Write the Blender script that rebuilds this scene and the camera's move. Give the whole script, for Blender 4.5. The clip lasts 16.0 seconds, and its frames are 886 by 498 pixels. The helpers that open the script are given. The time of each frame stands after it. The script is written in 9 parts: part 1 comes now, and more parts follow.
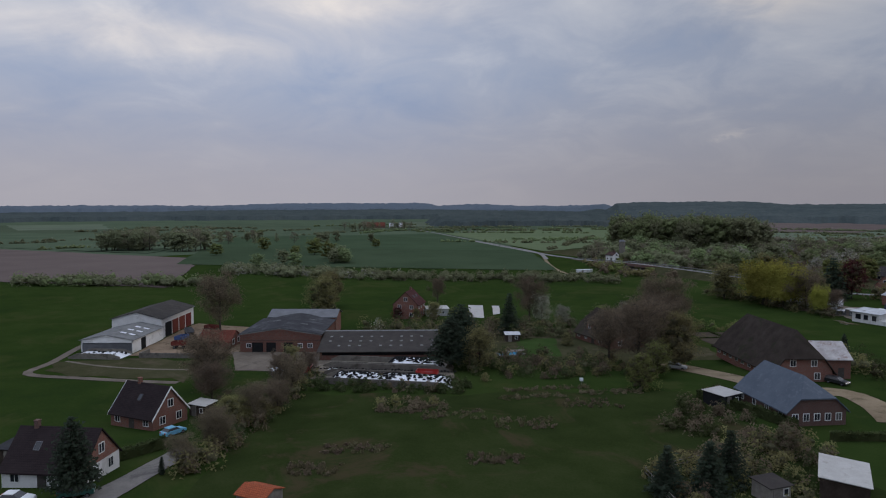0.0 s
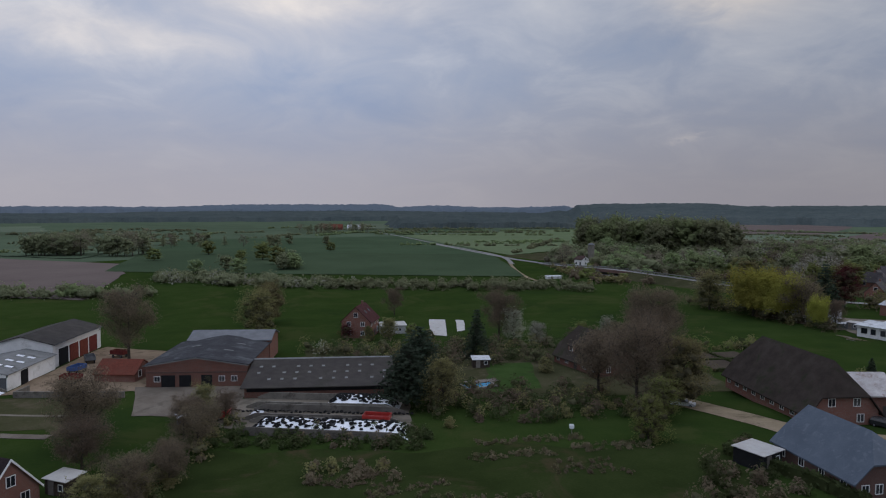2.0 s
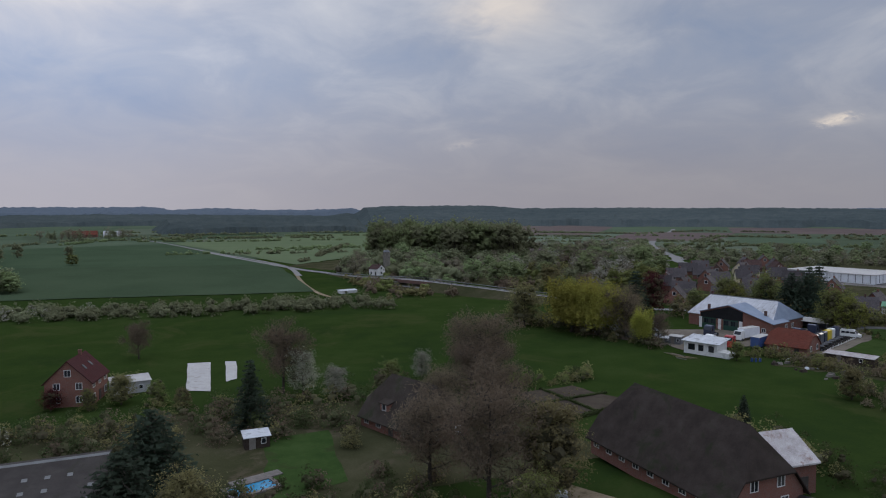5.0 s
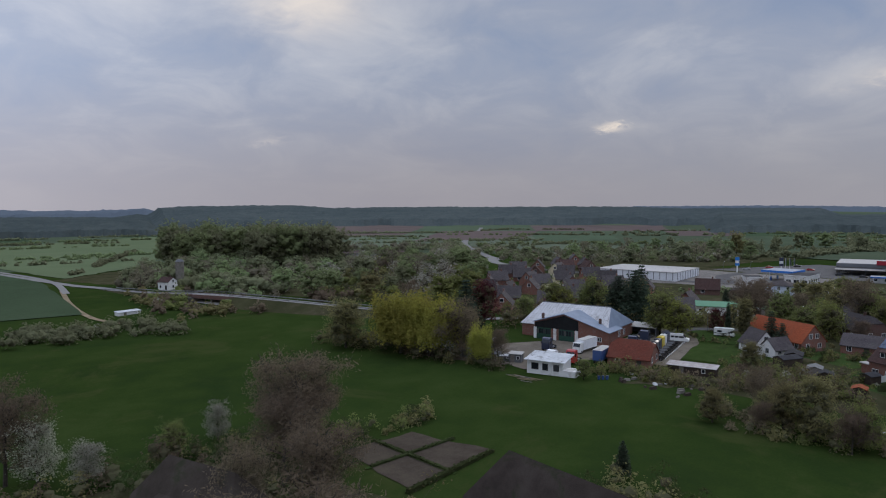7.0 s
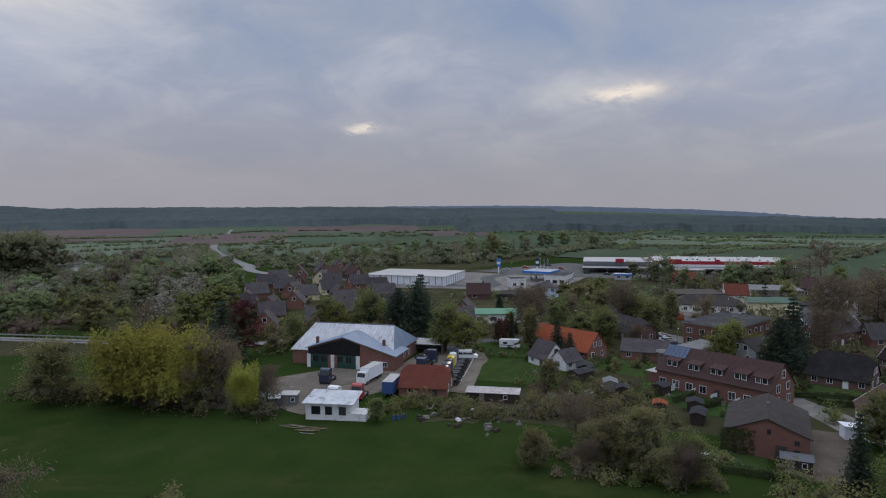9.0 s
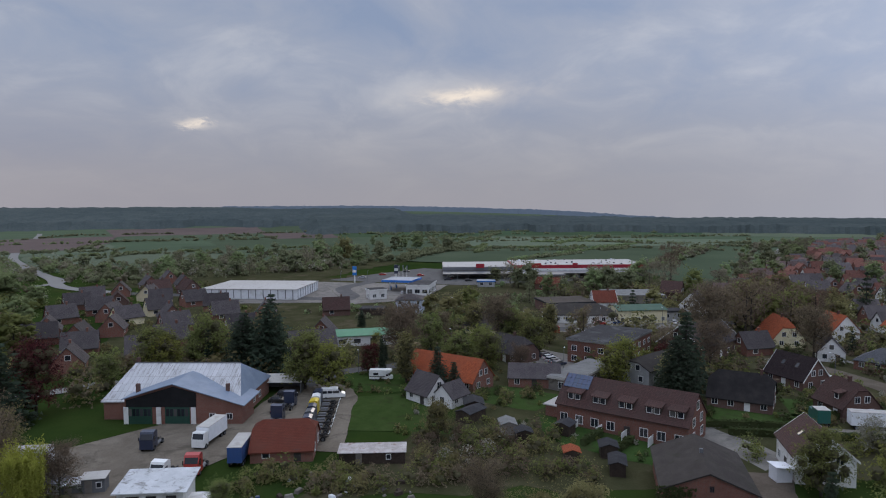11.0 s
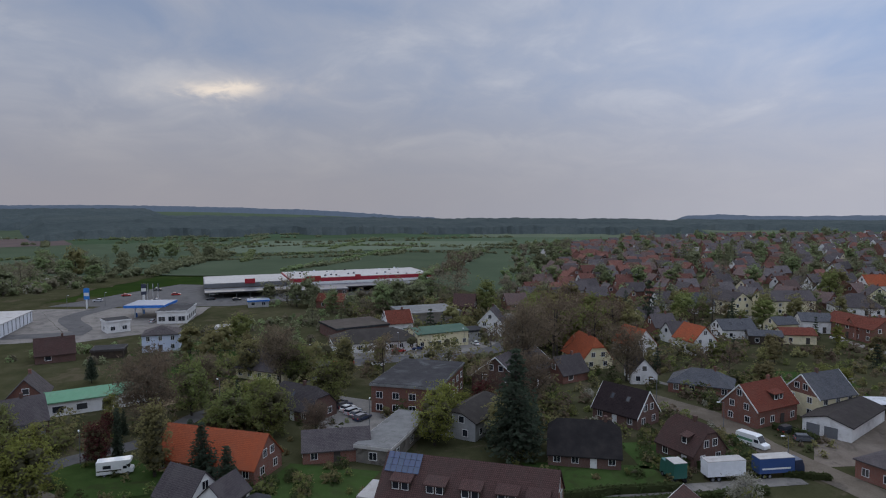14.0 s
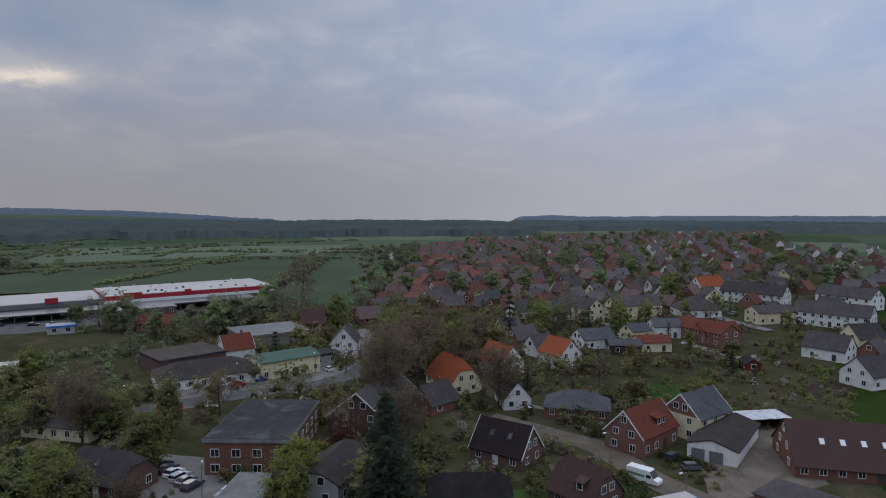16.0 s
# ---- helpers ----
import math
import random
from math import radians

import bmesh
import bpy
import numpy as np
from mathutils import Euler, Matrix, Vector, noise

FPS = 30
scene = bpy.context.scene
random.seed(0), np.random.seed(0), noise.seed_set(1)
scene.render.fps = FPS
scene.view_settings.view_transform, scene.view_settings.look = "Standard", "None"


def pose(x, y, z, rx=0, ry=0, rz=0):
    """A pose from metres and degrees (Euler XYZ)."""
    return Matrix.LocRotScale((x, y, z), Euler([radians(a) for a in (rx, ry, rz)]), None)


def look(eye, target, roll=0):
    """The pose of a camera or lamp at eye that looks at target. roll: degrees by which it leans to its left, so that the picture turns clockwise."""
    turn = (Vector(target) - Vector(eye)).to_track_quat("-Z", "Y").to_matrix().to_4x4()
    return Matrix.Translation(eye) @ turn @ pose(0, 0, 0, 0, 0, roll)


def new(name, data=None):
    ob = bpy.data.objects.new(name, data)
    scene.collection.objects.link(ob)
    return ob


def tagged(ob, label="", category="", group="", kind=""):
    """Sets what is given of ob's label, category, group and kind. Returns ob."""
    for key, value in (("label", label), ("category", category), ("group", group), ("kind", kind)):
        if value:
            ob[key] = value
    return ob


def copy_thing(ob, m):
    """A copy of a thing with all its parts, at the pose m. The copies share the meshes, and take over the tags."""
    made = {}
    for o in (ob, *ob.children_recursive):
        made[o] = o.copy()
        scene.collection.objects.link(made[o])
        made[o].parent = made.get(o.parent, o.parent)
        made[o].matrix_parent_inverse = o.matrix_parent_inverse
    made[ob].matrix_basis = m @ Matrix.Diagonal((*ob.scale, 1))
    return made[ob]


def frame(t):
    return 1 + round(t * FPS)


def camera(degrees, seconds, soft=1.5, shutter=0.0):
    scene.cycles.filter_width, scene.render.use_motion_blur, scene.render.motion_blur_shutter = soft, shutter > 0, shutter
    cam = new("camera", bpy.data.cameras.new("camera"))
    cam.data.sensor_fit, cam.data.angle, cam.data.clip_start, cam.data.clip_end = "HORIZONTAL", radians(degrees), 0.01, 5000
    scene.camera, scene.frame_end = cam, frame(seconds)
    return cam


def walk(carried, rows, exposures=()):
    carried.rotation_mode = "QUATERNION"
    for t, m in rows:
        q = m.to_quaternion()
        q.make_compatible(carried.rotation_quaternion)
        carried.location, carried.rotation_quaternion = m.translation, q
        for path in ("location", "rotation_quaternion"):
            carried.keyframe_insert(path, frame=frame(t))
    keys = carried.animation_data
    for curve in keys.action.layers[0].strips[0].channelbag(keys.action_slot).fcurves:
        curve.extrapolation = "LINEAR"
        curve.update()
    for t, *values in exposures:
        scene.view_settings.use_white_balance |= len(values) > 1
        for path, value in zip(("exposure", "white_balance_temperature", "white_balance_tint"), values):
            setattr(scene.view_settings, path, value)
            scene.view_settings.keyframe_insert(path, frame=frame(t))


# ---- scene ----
cam = camera(67.2, 16.0, soft=1.1)
METRES, EYE, TILT, LEAN, TURN = 238.0, 45.0, 2.0, -0.85, 0.0
ROWS = [
    (0.0, 0.0, 0.0, 0.0, -0.08, -5.66, 0.82),
    (0.5, -0.0001, 0.0322, -0.0015, -0.58, -5.64, 0.79),
    (1.0, 0.0012, 0.0665, -0.003, -1.83, -5.62, 0.7),
    (1.5, 0.0031, 0.0984, -0.0041, -2.55, -5.6, 0.66),
    (2.0, 0.0059, 0.1332, -0.0052, -3.44, -5.58, 0.63),
    (2.5, 0.0096, 0.1659, -0.0063, -5.7, -5.57, 0.57),
    (3.0, 0.0138, 0.2009, -0.0066, -9.84, -5.59, 0.47),
    (3.5, 0.0186, 0.2328, -0.007, -13.52, -5.55, 0.39),
    (4.0, 0.0242, 0.2668, -0.0077, -16.66, -5.53, 0.27),
    (6.5, 0.0756, 0.4237, -0.0076, -31.99, -5.57, -0.01),
    (7.0, 0.0929, 0.4543, -0.0072, -37.81, -5.59, -0.16),
    (7.5, 0.1098, 0.4827, -0.0076, -44.35, -5.53, -0.36),
    (8.0, 0.13, 0.5112, -0.0072, -51.25, -5.48, -0.57),
    (8.5, 0.1497, 0.5363, -0.0066, -55.97, -5.44, -0.74),
    (9.0, 0.1729, 0.5607, -0.0057, -58.8, -5.42, -0.83),
    (9.5, 0.1957, 0.5818, -0.0046, -61.61, -5.4, -0.92),
    (10.0, 0.2227, 0.6031, -0.0038, -65.92, -5.32, -1.02),
    (12.5, 0.3504, 0.6731, 0.0045, -81.56, -5.04, -1.61),
    (13.0, 0.3792, 0.6816, 0.0055, -86.57, -4.88, -1.74),
    (13.5, 0.4052, 0.6877, 0.0069, -89.45, -4.79, -1.82),
    (14.0, 0.4335, 0.6925, 0.009, -91.93, -4.74, -1.88),
    (14.5, 0.4599, 0.6954, 0.0107, -95.07, -4.63, -1.96),
    (15.0, 0.4883, 0.6975, 0.0126, -98.22, -4.54, -2.03),
    (15.5, 0.5112, 0.6979, 0.0152, -100.04, -4.39, -2.1),
    (16.0, 0.5332, 0.6972, 0.0167, -105.47, -4.22, -2.13),
]
walk(cam, [(t, pose(0, 0, EYE, TILT, LEAN, TURN) @ pose(METRES * x, METRES * y, METRES * z, 90 + pitch, roll, yaw)) for t, x, y, z, yaw, pitch, roll in ROWS],
     [(0.0, -0.22), (4.0, -0.1), (7.0, 0.08), (10.0, 0.14), (13.0, 0.11), (16.0, -0.04)])

# ---- sky and light: a high overcast evening sky, the sun low behind the cloud ----
SUN_AZ, SUN_EL = 73.0, 24.0      # degrees clockwise from +y, degrees up
world = bpy.data.worlds.new("evening_sky")
scene.world = world
world.use_nodes = True


class Net:
    """A small wrapper that makes nodes and links them."""

    def __init__(self, tree):
        self.tree = tree
        tree.nodes.clear()

    def add(self, kind, sets=None, **ins):
        n = self.tree.nodes.new(kind)
        sets = sets or {}
        if "operation" in sets:
            n.operation, n.use_clamp = sets["operation"], sets["use_clamp"]
        if "data_type" in sets:
            n.data_type, n.blend_type = sets["data_type"], sets["blend_type"]
        if "interpolation_type" in sets:
            n.interpolation_type = sets["interpolation_type"]
        for k, v in ins.items():
            self.put(n, k, v)
        return n

    def put(self, n, k, v):
        sock = n.inputs[int(k[1:])] if k[0] == "i" and k[1:].isdigit() else n.inputs[k.replace("_", " ")]
        if isinstance(v, bpy.types.NodeSocket):
            self.tree.links.new(v, sock)
        else:
            sock.default_value = v

    def math(self, op, a, b=0.0, c=None, clamp=False):
        n = self.add("ShaderNodeMath", {"operation": op, "use_clamp": clamp}, i0=a, i1=b)
        if c is not None:
            self.put(n, "i2", c)
        return n.outputs[0]

    def mix(self, f, a, b, blend="MIX"):
        n = self.add("ShaderNodeMix", {"data_type": "RGBA", "blend_type": blend}, i0=f, i6=a, i7=b)
        return n.outputs[2]

    def noise(self, vec, scale, detail=4.0, rough=0.55, dist=0.0):
        return self.add("ShaderNodeTexNoise", None, Vector=vec, Scale=scale, Detail=detail, Roughness=rough, Distortion=dist).outputs[0]

    def ramp(self, f, stops):
        n = self.add("ShaderNodeValToRGB", None, i0=f)
        e = n.color_ramp.elements
        while len(e) < len(stops):
            e.new(0.5)
        for el, (p, c) in zip(e, stops):
            el.position, el.color = p, (*c, 1) if len(c) == 3 else c
        return n.outputs[0]

    def remap(self, f, a, b, lo=0.0, hi=1.0):
        n = self.add("ShaderNodeMapRange", {"interpolation_type": "SMOOTHSTEP"}, i0=f, i1=a, i2=b, i3=lo, i4=hi)
        return n.outputs[0]


def make_sky():
    w = Net(world.node_tree)
    d = w.add("ShaderNodeTexCoord").outputs["Generated"]
    xyz = w.add("ShaderNodeSeparateXYZ", None, i0=d)
    x, y, z = xyz.outputs
    up = w.math("MAXIMUM", z, 0.0)
    den = w.math("ADD", up, 0.30)
    flat = w.add("ShaderNodeCombineXYZ", None, i0=w.math("DIVIDE", x, den), i1=w.math("DIVIDE", y, den), i2=3.7).outputs[0]
    big = w.noise(flat, 1.0, 3.0, 0.5, 0.3)
    mid = w.noise(flat, 3.2, 6.0, 0.58, 0.5)
    fine = w.noise(flat, 9.0, 5.0, 0.6, 0.6)
    cover = w.math("MULTIPLY_ADD", big, 0.55, w.math("MULTIPLY", mid, 0.45))
    blue, grey, white = (0.235, 0.305, 0.455), (0.325, 0.370, 0.480), (0.54, 0.555, 0.61)
    cloud = w.ramp(cover, [(0.34, blue), (0.50, grey), (0.70, white)])
    # a dull pinkish-grey veil of haze low over the land
    veil = w.remap(up, 0.0, 0.22, 0.93, 0.0)
    south = w.remap(w.math("ADD", w.math("MULTIPLY", x, math.sin(radians(105))), w.math("MULTIPLY", y, math.cos(radians(105)))), 0.3, 0.95)
    col = w.mix(veil, cloud, w.mix(south, (0.325, 0.312, 0.350, 1), (0.302, 0.307, 0.354, 1)))
    # thin gaps in the cloud where the low sun shines through
    for az, el, wa, we, amt in CLOUD_GAPS:
        a, e = radians(az), radians(el)
        cx, cy, cz = math.sin(a) * math.cos(e), math.cos(a) * math.cos(e), math.sin(e)
        side = w.math("ADD", w.math("MULTIPLY", x, math.cos(a)), w.math("MULTIPLY", y, -math.sin(a)))
        ahead = w.math("ADD", w.math("MULTIPLY", x, math.sin(a)), w.math("MULTIPLY", y, math.cos(a)))
        wob = w.math("MULTIPLY_ADD", fine, 0.10, -0.05)
        s2 = w.math("POWER", w.math("DIVIDE", w.math("ADD", side, wob), math.sin(radians(wa))), 2.0)
        e2 = w.math("POWER", w.math("DIVIDE", w.math("ADD", w.math("SUBTRACT", z, cz), w.math("MULTIPLY", wob, 0.35)), math.sin(radians(we))), 2.0)
        fall = w.math("POWER", 2.718, w.math("MULTIPLY", w.math("ADD", s2, e2), -1.0))
        front = w.math("GREATER_THAN", ahead, 0.0)
        f = w.math("MULTIPLY", w.math("MULTIPLY", fall, front), w.math("MULTIPLY", mid, amt * 2.0), clamp=True)
        col = w.mix(f, col, (0.84, 0.75, 0.67, 1))
    sky = w.add("ShaderNodeTexSky")
    sky.sky_type, sky.sun_disc = "NISHITA", False
    sky.sun_elevation, sky.sun_rotation, sky.air_density, sky.dust_density = radians(SUN_EL), radians(SUN_AZ), 1.5, 1.0
    clear = w.add("ShaderNodeBackground", None, Color=sky.outputs[0], Strength=0.06)
    # an overcast sky grows brighter towards the zenith, to more than twice the horizon
    high = w.remap(up, 0.26, 1.0, 1.0, 2.3)
    # the cloud is thinner, and brighter, away from the east
    away = w.math("ADD", w.math("MULTIPLY", x, math.sin(radians(58))), w.math("MULTIPLY", y, math.cos(radians(58))))
    thin = w.remap(away, 1.0, 0.35, 0.92, 1.38)
    overcast = w.add("ShaderNodeBackground", None, Color=col, Strength=w.math("MULTIPLY", high, thin))
    both = w.add("ShaderNodeMixShader", None, i0=0.985, i1=clear.outputs[0], i2=overcast.outputs[0])
    w.add("ShaderNodeOutputWorld", None, Surface=both.outputs[0])


# azimuth, elevation, half-widths across and up (degrees), strength
CLOUD_GAPS = [(52.0, 6.6, 1.1, 0.28, 0.62), (73.5, 9.0, 2.8, 0.5, 0.85), (76.5, 9.4, 5.0, 1.1, 0.22), (23.5, 5.6, 0.9, 0.25, 0.16),
              (27.0, 17.0, 4.0, 2.2, 0.7), (-24.0, 13.0, 14.0, 1.8, 0.4), (-8.0, 16.5, 9.0, 2.0, 0.45)]
make_sky()
sun = new("sun", bpy.data.lights.new("sun", "SUN"))
sun.data.energy, sun.data.angle, sun.data.color = 0.5, radians(24), (1.0, 0.9, 0.8)
_a, _e = radians(SUN_AZ), radians(SUN_EL)
sun.matrix_world = look((math.sin(_a) * 900, math.cos(_a) * 900, math.tan(_e) * 900), (0, 0, 0))


# ---- materials ----
MATS = {}
LEAFY = {"bark"}


def surface(name, stops, scale=1.0, rough=0.85, bump=0.2, fine=14.0, metal=0.0, rand=0.12, coarse=0.12, spec=0.08, coord="Object", stain=None, stain_scale=0.4):
    """A procedural surface: colour stops over noise at two scales, tone by object, bump, and stains where given."""
    m = bpy.data.materials.new(name)
    m.use_nodes = True
    n = Net(m.node_tree)
    tc = n.add("ShaderNodeTexCoord").outputs[coord]
    a = n.noise(tc, scale, 5.0, 0.6)
    b = n.noise(tc, scale * fine, 3.0, 0.6)
    c = n.noise(tc, scale * coarse, 3.0, 0.5)
    f = n.math("ADD", n.math("MULTIPLY", a, 0.45), n.math("ADD", n.math("MULTIPLY", b, 0.25), n.math("MULTIPLY", c, 0.30)))
    f = n.remap(f, 0.3, 0.7)
    k = len(stops)
    col = n.ramp(f, [(i / max(k - 1, 1), s) for i, s in enumerate(stops)])
    if stain:
        sf = n.remap(n.noise(tc, stain_scale, 6.0, 0.7, 0.6), 0.52, 0.66)
        col = n.mix(n.math("MULTIPLY", sf, 0.8), col, (*stain, 1))
    if rand:
        rnd = n.add("ShaderNodeObjectInfo").outputs["Random"]
        hsv = n.add("ShaderNodeHueSaturation", None, Color=col)
        n.put(hsv, "Value", n.math("MULTIPLY_ADD", rnd, 2 * rand, 1 - rand))
        n.put(hsv, "Hue", n.math("MULTIPLY_ADD", rnd, 0.02, 0.49))
        col = hsv.outputs[0]
    p = n.add("ShaderNodeBsdfPrincipled", None, Base_Color=col, Roughness=rough, Metallic=metal)
    n.put(p, "Specular IOR Level", spec)
    if bump:
        bp = n.add("ShaderNodeBump", None, Strength=bump, Distance=0.05, Height=n.math("ADD", a, b))
        n.put(p, "Normal", bp.outputs[0])
    n.add("ShaderNodeOutputMaterial", None, Surface=p.outputs[0])
    MATS[name] = m
    return m


def foliage(name, lo, mid, hi, rand=0.18):
    """Leaf material: colour varies leaf by leaf and tree by tree, with some light through the leaf."""
    m = bpy.data.materials.new(name)
    m.use_nodes = True
    n = Net(m.node_tree)
    isl = n.add("ShaderNodeNewGeometry").outputs["Random Per Island"]
    rnd = n.add("ShaderNodeObjectInfo").outputs["Random"]
    tc = n.add("ShaderNodeTexCoord").outputs["Object"]
    f = n.math("ADD", n.math("MULTIPLY", isl, 0.35), n.math("MULTIPLY", n.noise(tc, 0.22, 4.0), 0.65))
    col = n.ramp(n.remap(f, 0.2, 0.8), [(0, lo), (0.5, mid), (1, hi)])
    hsv = n.add("ShaderNodeHueSaturation", None, Color=col)
    n.put(hsv, "Value", n.math("MULTIPLY_ADD", rnd, 2 * rand, 1 - rand))
    n.put(hsv, "Hue", n.math("MULTIPLY_ADD", rnd, 0.03, 0.485))
    # shading normals are bent to the sky, to brighten all leaves evenly
    nrm = n.add("ShaderNodeVectorMath")
    nrm.operation = "MULTIPLY_ADD"
    n.put(nrm, "i0", n.add("ShaderNodeNewGeometry").outputs["Normal"]), n.put(nrm, "i1", (0.55, 0.55, 0.4)), n.put(nrm, "i2", (0, 0, 0.62))
    unit = n.add("ShaderNodeVectorMath")
    unit.operation = "NORMALIZE"
    n.put(unit, "i0", nrm.outputs[0])
    dif = n.add("ShaderNodeBsdfDiffuse", None, Color=hsv.outputs[0], Normal=unit.outputs[0])
    tr = n.add("ShaderNodeBsdfTranslucent", None, Color=hsv.outputs[0])
    mx = n.add("ShaderNodeMixShader", None, i0=0.5, i1=dif.outputs[0], i2=tr.outputs[0])
    # young spring leaf is thin, with gaps finer than the sprays that are built
    gap = n.add("ShaderNodeMixShader", None, i0=0.1, i1=mx.outputs[0], i2=n.add("ShaderNodeBsdfTransparent").outputs[0])
    n.add("ShaderNodeOutputMaterial", None, Surface=gap.outputs[0])
    MATS[name] = m
    LEAFY.add(name)
    return m


def courses(name, c1, c2, mortar, bw, bh, rough=0.85, gap=0.012, bump=0.3, rand=0.1, wear=None):
    """Brick or tile courses of true size, with worn patches."""
    m = bpy.data.materials.new(name)
    m.use_nodes = True
    n = Net(m.node_tree)
    tc = n.add("ShaderNodeTexCoord").outputs["UV"]
    br = n.add("ShaderNodeTexBrick", None, Vector=tc, Color1=(*c1, 1), Color2=(*c2, 1), Mortar=(*mortar, 1), Scale=1.0)
    n.put(br, "Mortar Size", gap), n.put(br, "Brick Width", bw), n.put(br, "Row Height", bh), n.put(br, "Bias", 0.0)
    ob = n.add("ShaderNodeTexCoord").outputs["Object"]
    big = n.noise(ob, 0.35, 5.0, 0.65)
    col = n.mix(n.remap(big, 0.35, 0.75, 0.0, 0.55), br.outputs[0], (*(wear or [v * 0.45 for v in c1]), 1))
    rnd = n.add("ShaderNodeObjectInfo").outputs["Random"]
    hsv = n.add("ShaderNodeHueSaturation", None, Color=col)
    n.put(hsv, "Value", n.math("MULTIPLY_ADD", rnd, 2 * rand, 1 - rand))
    p = n.add("ShaderNodeBsdfPrincipled", None, Base_Color=hsv.outputs[0], Roughness=rough)
    n.put(p, "Specular IOR Level", 0.06)
    bp = n.add("ShaderNodeBump", None, Strength=bump, Distance=0.03, Height=n.math("ADD", br.outputs[1], big))
    bp.invert = True
    n.put(p, "Normal", bp.outputs[0])
    n.add("ShaderNodeOutputMaterial", None, Surface=p.outputs[0])
    MATS[name] = m
    return m


def sheets(name, pale, line, dirt, bw=1.05, bh=2.4):
    """Corrugated sheets laid in rows on a roof, with dark streaks running down the slope."""
    m = bpy.data.materials.new(name)
    m.use_nodes = True
    n = Net(m.node_tree)
    uv = n.add("ShaderNodeTexCoord").outputs["UV"]
    br = n.add("ShaderNodeTexBrick", None, Vector=uv, Color1=(*pale, 1), Color2=(*[v * 0.86 for v in pale], 1), Mortar=(*line, 1), Scale=1.0)
    n.put(br, "Mortar Size", 0.035), n.put(br, "Brick Width", bw), n.put(br, "Row Height", bh)
    br.offset = 0.0
    xyz = n.add("ShaderNodeSeparateXYZ", None, i0=uv)
    long = n.add("ShaderNodeCombineXYZ", None, i0=n.math("MULTIPLY", xyz.outputs[0], 2.6), i1=n.math("MULTIPLY", xyz.outputs[1], 0.35)).outputs[0]
    streak = n.math("MULTIPLY", n.remap(n.noise(long, 1.0, 5.0, 0.65), 0.45, 0.66), n.remap(n.noise(uv, 0.13, 3.0), 0.40, 0.62, 0.15, 1.0))
    col = n.mix(n.math("MULTIPLY", streak, 0.75), br.outputs[0], (*dirt, 1))
    p = n.add("ShaderNodeBsdfPrincipled", None, Base_Color=col, Roughness=0.85)
    n.put(p, "Specular IOR Level", 0.1)
    wave = n.math("SINE", n.math("MULTIPLY", xyz.outputs[0], 36.0))
    bp = n.add("ShaderNodeBump", None, Strength=0.3, Distance=0.03, Height=wave)
    n.put(p, "Normal", bp.outputs[0])
    n.add("ShaderNodeOutputMaterial", None, Surface=p.outputs[0])
    MATS[name] = m


def glossy_paint(name, col, rough=0.3, metal=0.0, coat=0.4):
    m = bpy.data.materials.new(name)
    m.use_nodes = True
    n = Net(m.node_tree)
    tc = n.add("ShaderNodeTexCoord").outputs["Object"]
    dirt = n.remap(n.noise(tc, 2.5, 6.0, 0.7), 0.45, 0.75, 0.0, 0.35)
    c = n.mix(dirt, (*col, 1), (*[v * 0.5 + 0.05 for v in col], 1))
    p = n.add("ShaderNodeBsdfPrincipled", None, Base_Color=c, Roughness=n.math("ADD", dirt, rough), Metallic=metal)
    n.put(p, "Coat Weight", coat)
    n.add("ShaderNodeOutputMaterial", None, Surface=p.outputs[0])
    MATS[name] = m
    return m


def window_glass(name):
    m = bpy.data.materials.new(name)
    m.use_nodes = True
    n = Net(m.node_tree)
    rnd = n.add("ShaderNodeObjectInfo").outputs["Random"]
    c = n.ramp(rnd, [(0, (0.012, 0.014, 0.018)), (0.7, (0.03, 0.033, 0.04)), (1, (0.10, 0.095, 0.09))])
    p = n.add("ShaderNodeBsdfPrincipled", None, Base_Color=c, Roughness=0.12)
    n.put(p, "Specular IOR Level", 0.32)
    n.add("ShaderNodeOutputMaterial", None, Surface=p.outputs[0])
    MATS[name] = m


surface("grass", [(0.032, 0.034, 0.016), (0.048, 0.048, 0.024), (0.07, 0.064, 0.036)], 0.16, 0.95, 0.5, 22, rand=0, coarse=0.15, stain=(0.085, 0.068, 0.045), stain_scale=0.11, spec=0.0)
surface("lawn", [(0.027, 0.049, 0.014), (0.037, 0.062, 0.018), (0.048, 0.072, 0.025)], 0.35, 0.95, 0.4, 12, rand=0.1, stain=(0.036, 0.042, 0.018), stain_scale=0.15, spec=0.0)
surface("meadow", [(0.016, 0.029, 0.009), (0.024, 0.040, 0.010), (0.033, 0.049, 0.014)], 0.09, 0.95, 0.4, 30, rand=0, coarse=0.12, stain=(0.038, 0.047, 0.015), stain_scale=0.04, spec=0.0)
surface("pasture", [(0.017, 0.025, 0.008), (0.025, 0.035, 0.011), (0.036, 0.044, 0.016)], 0.14, 0.95, 0.5, 24, rand=0, coarse=0.12, stain=(0.052, 0.04, 0.022), stain_scale=0.07, spec=0.0)
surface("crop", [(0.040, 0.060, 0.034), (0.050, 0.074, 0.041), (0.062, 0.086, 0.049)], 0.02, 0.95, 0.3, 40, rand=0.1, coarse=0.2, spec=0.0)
# two crop tones with distance haze put into the colour as paleness
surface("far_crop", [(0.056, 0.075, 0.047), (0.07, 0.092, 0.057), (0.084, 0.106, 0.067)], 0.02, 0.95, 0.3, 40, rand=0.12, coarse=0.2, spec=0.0)
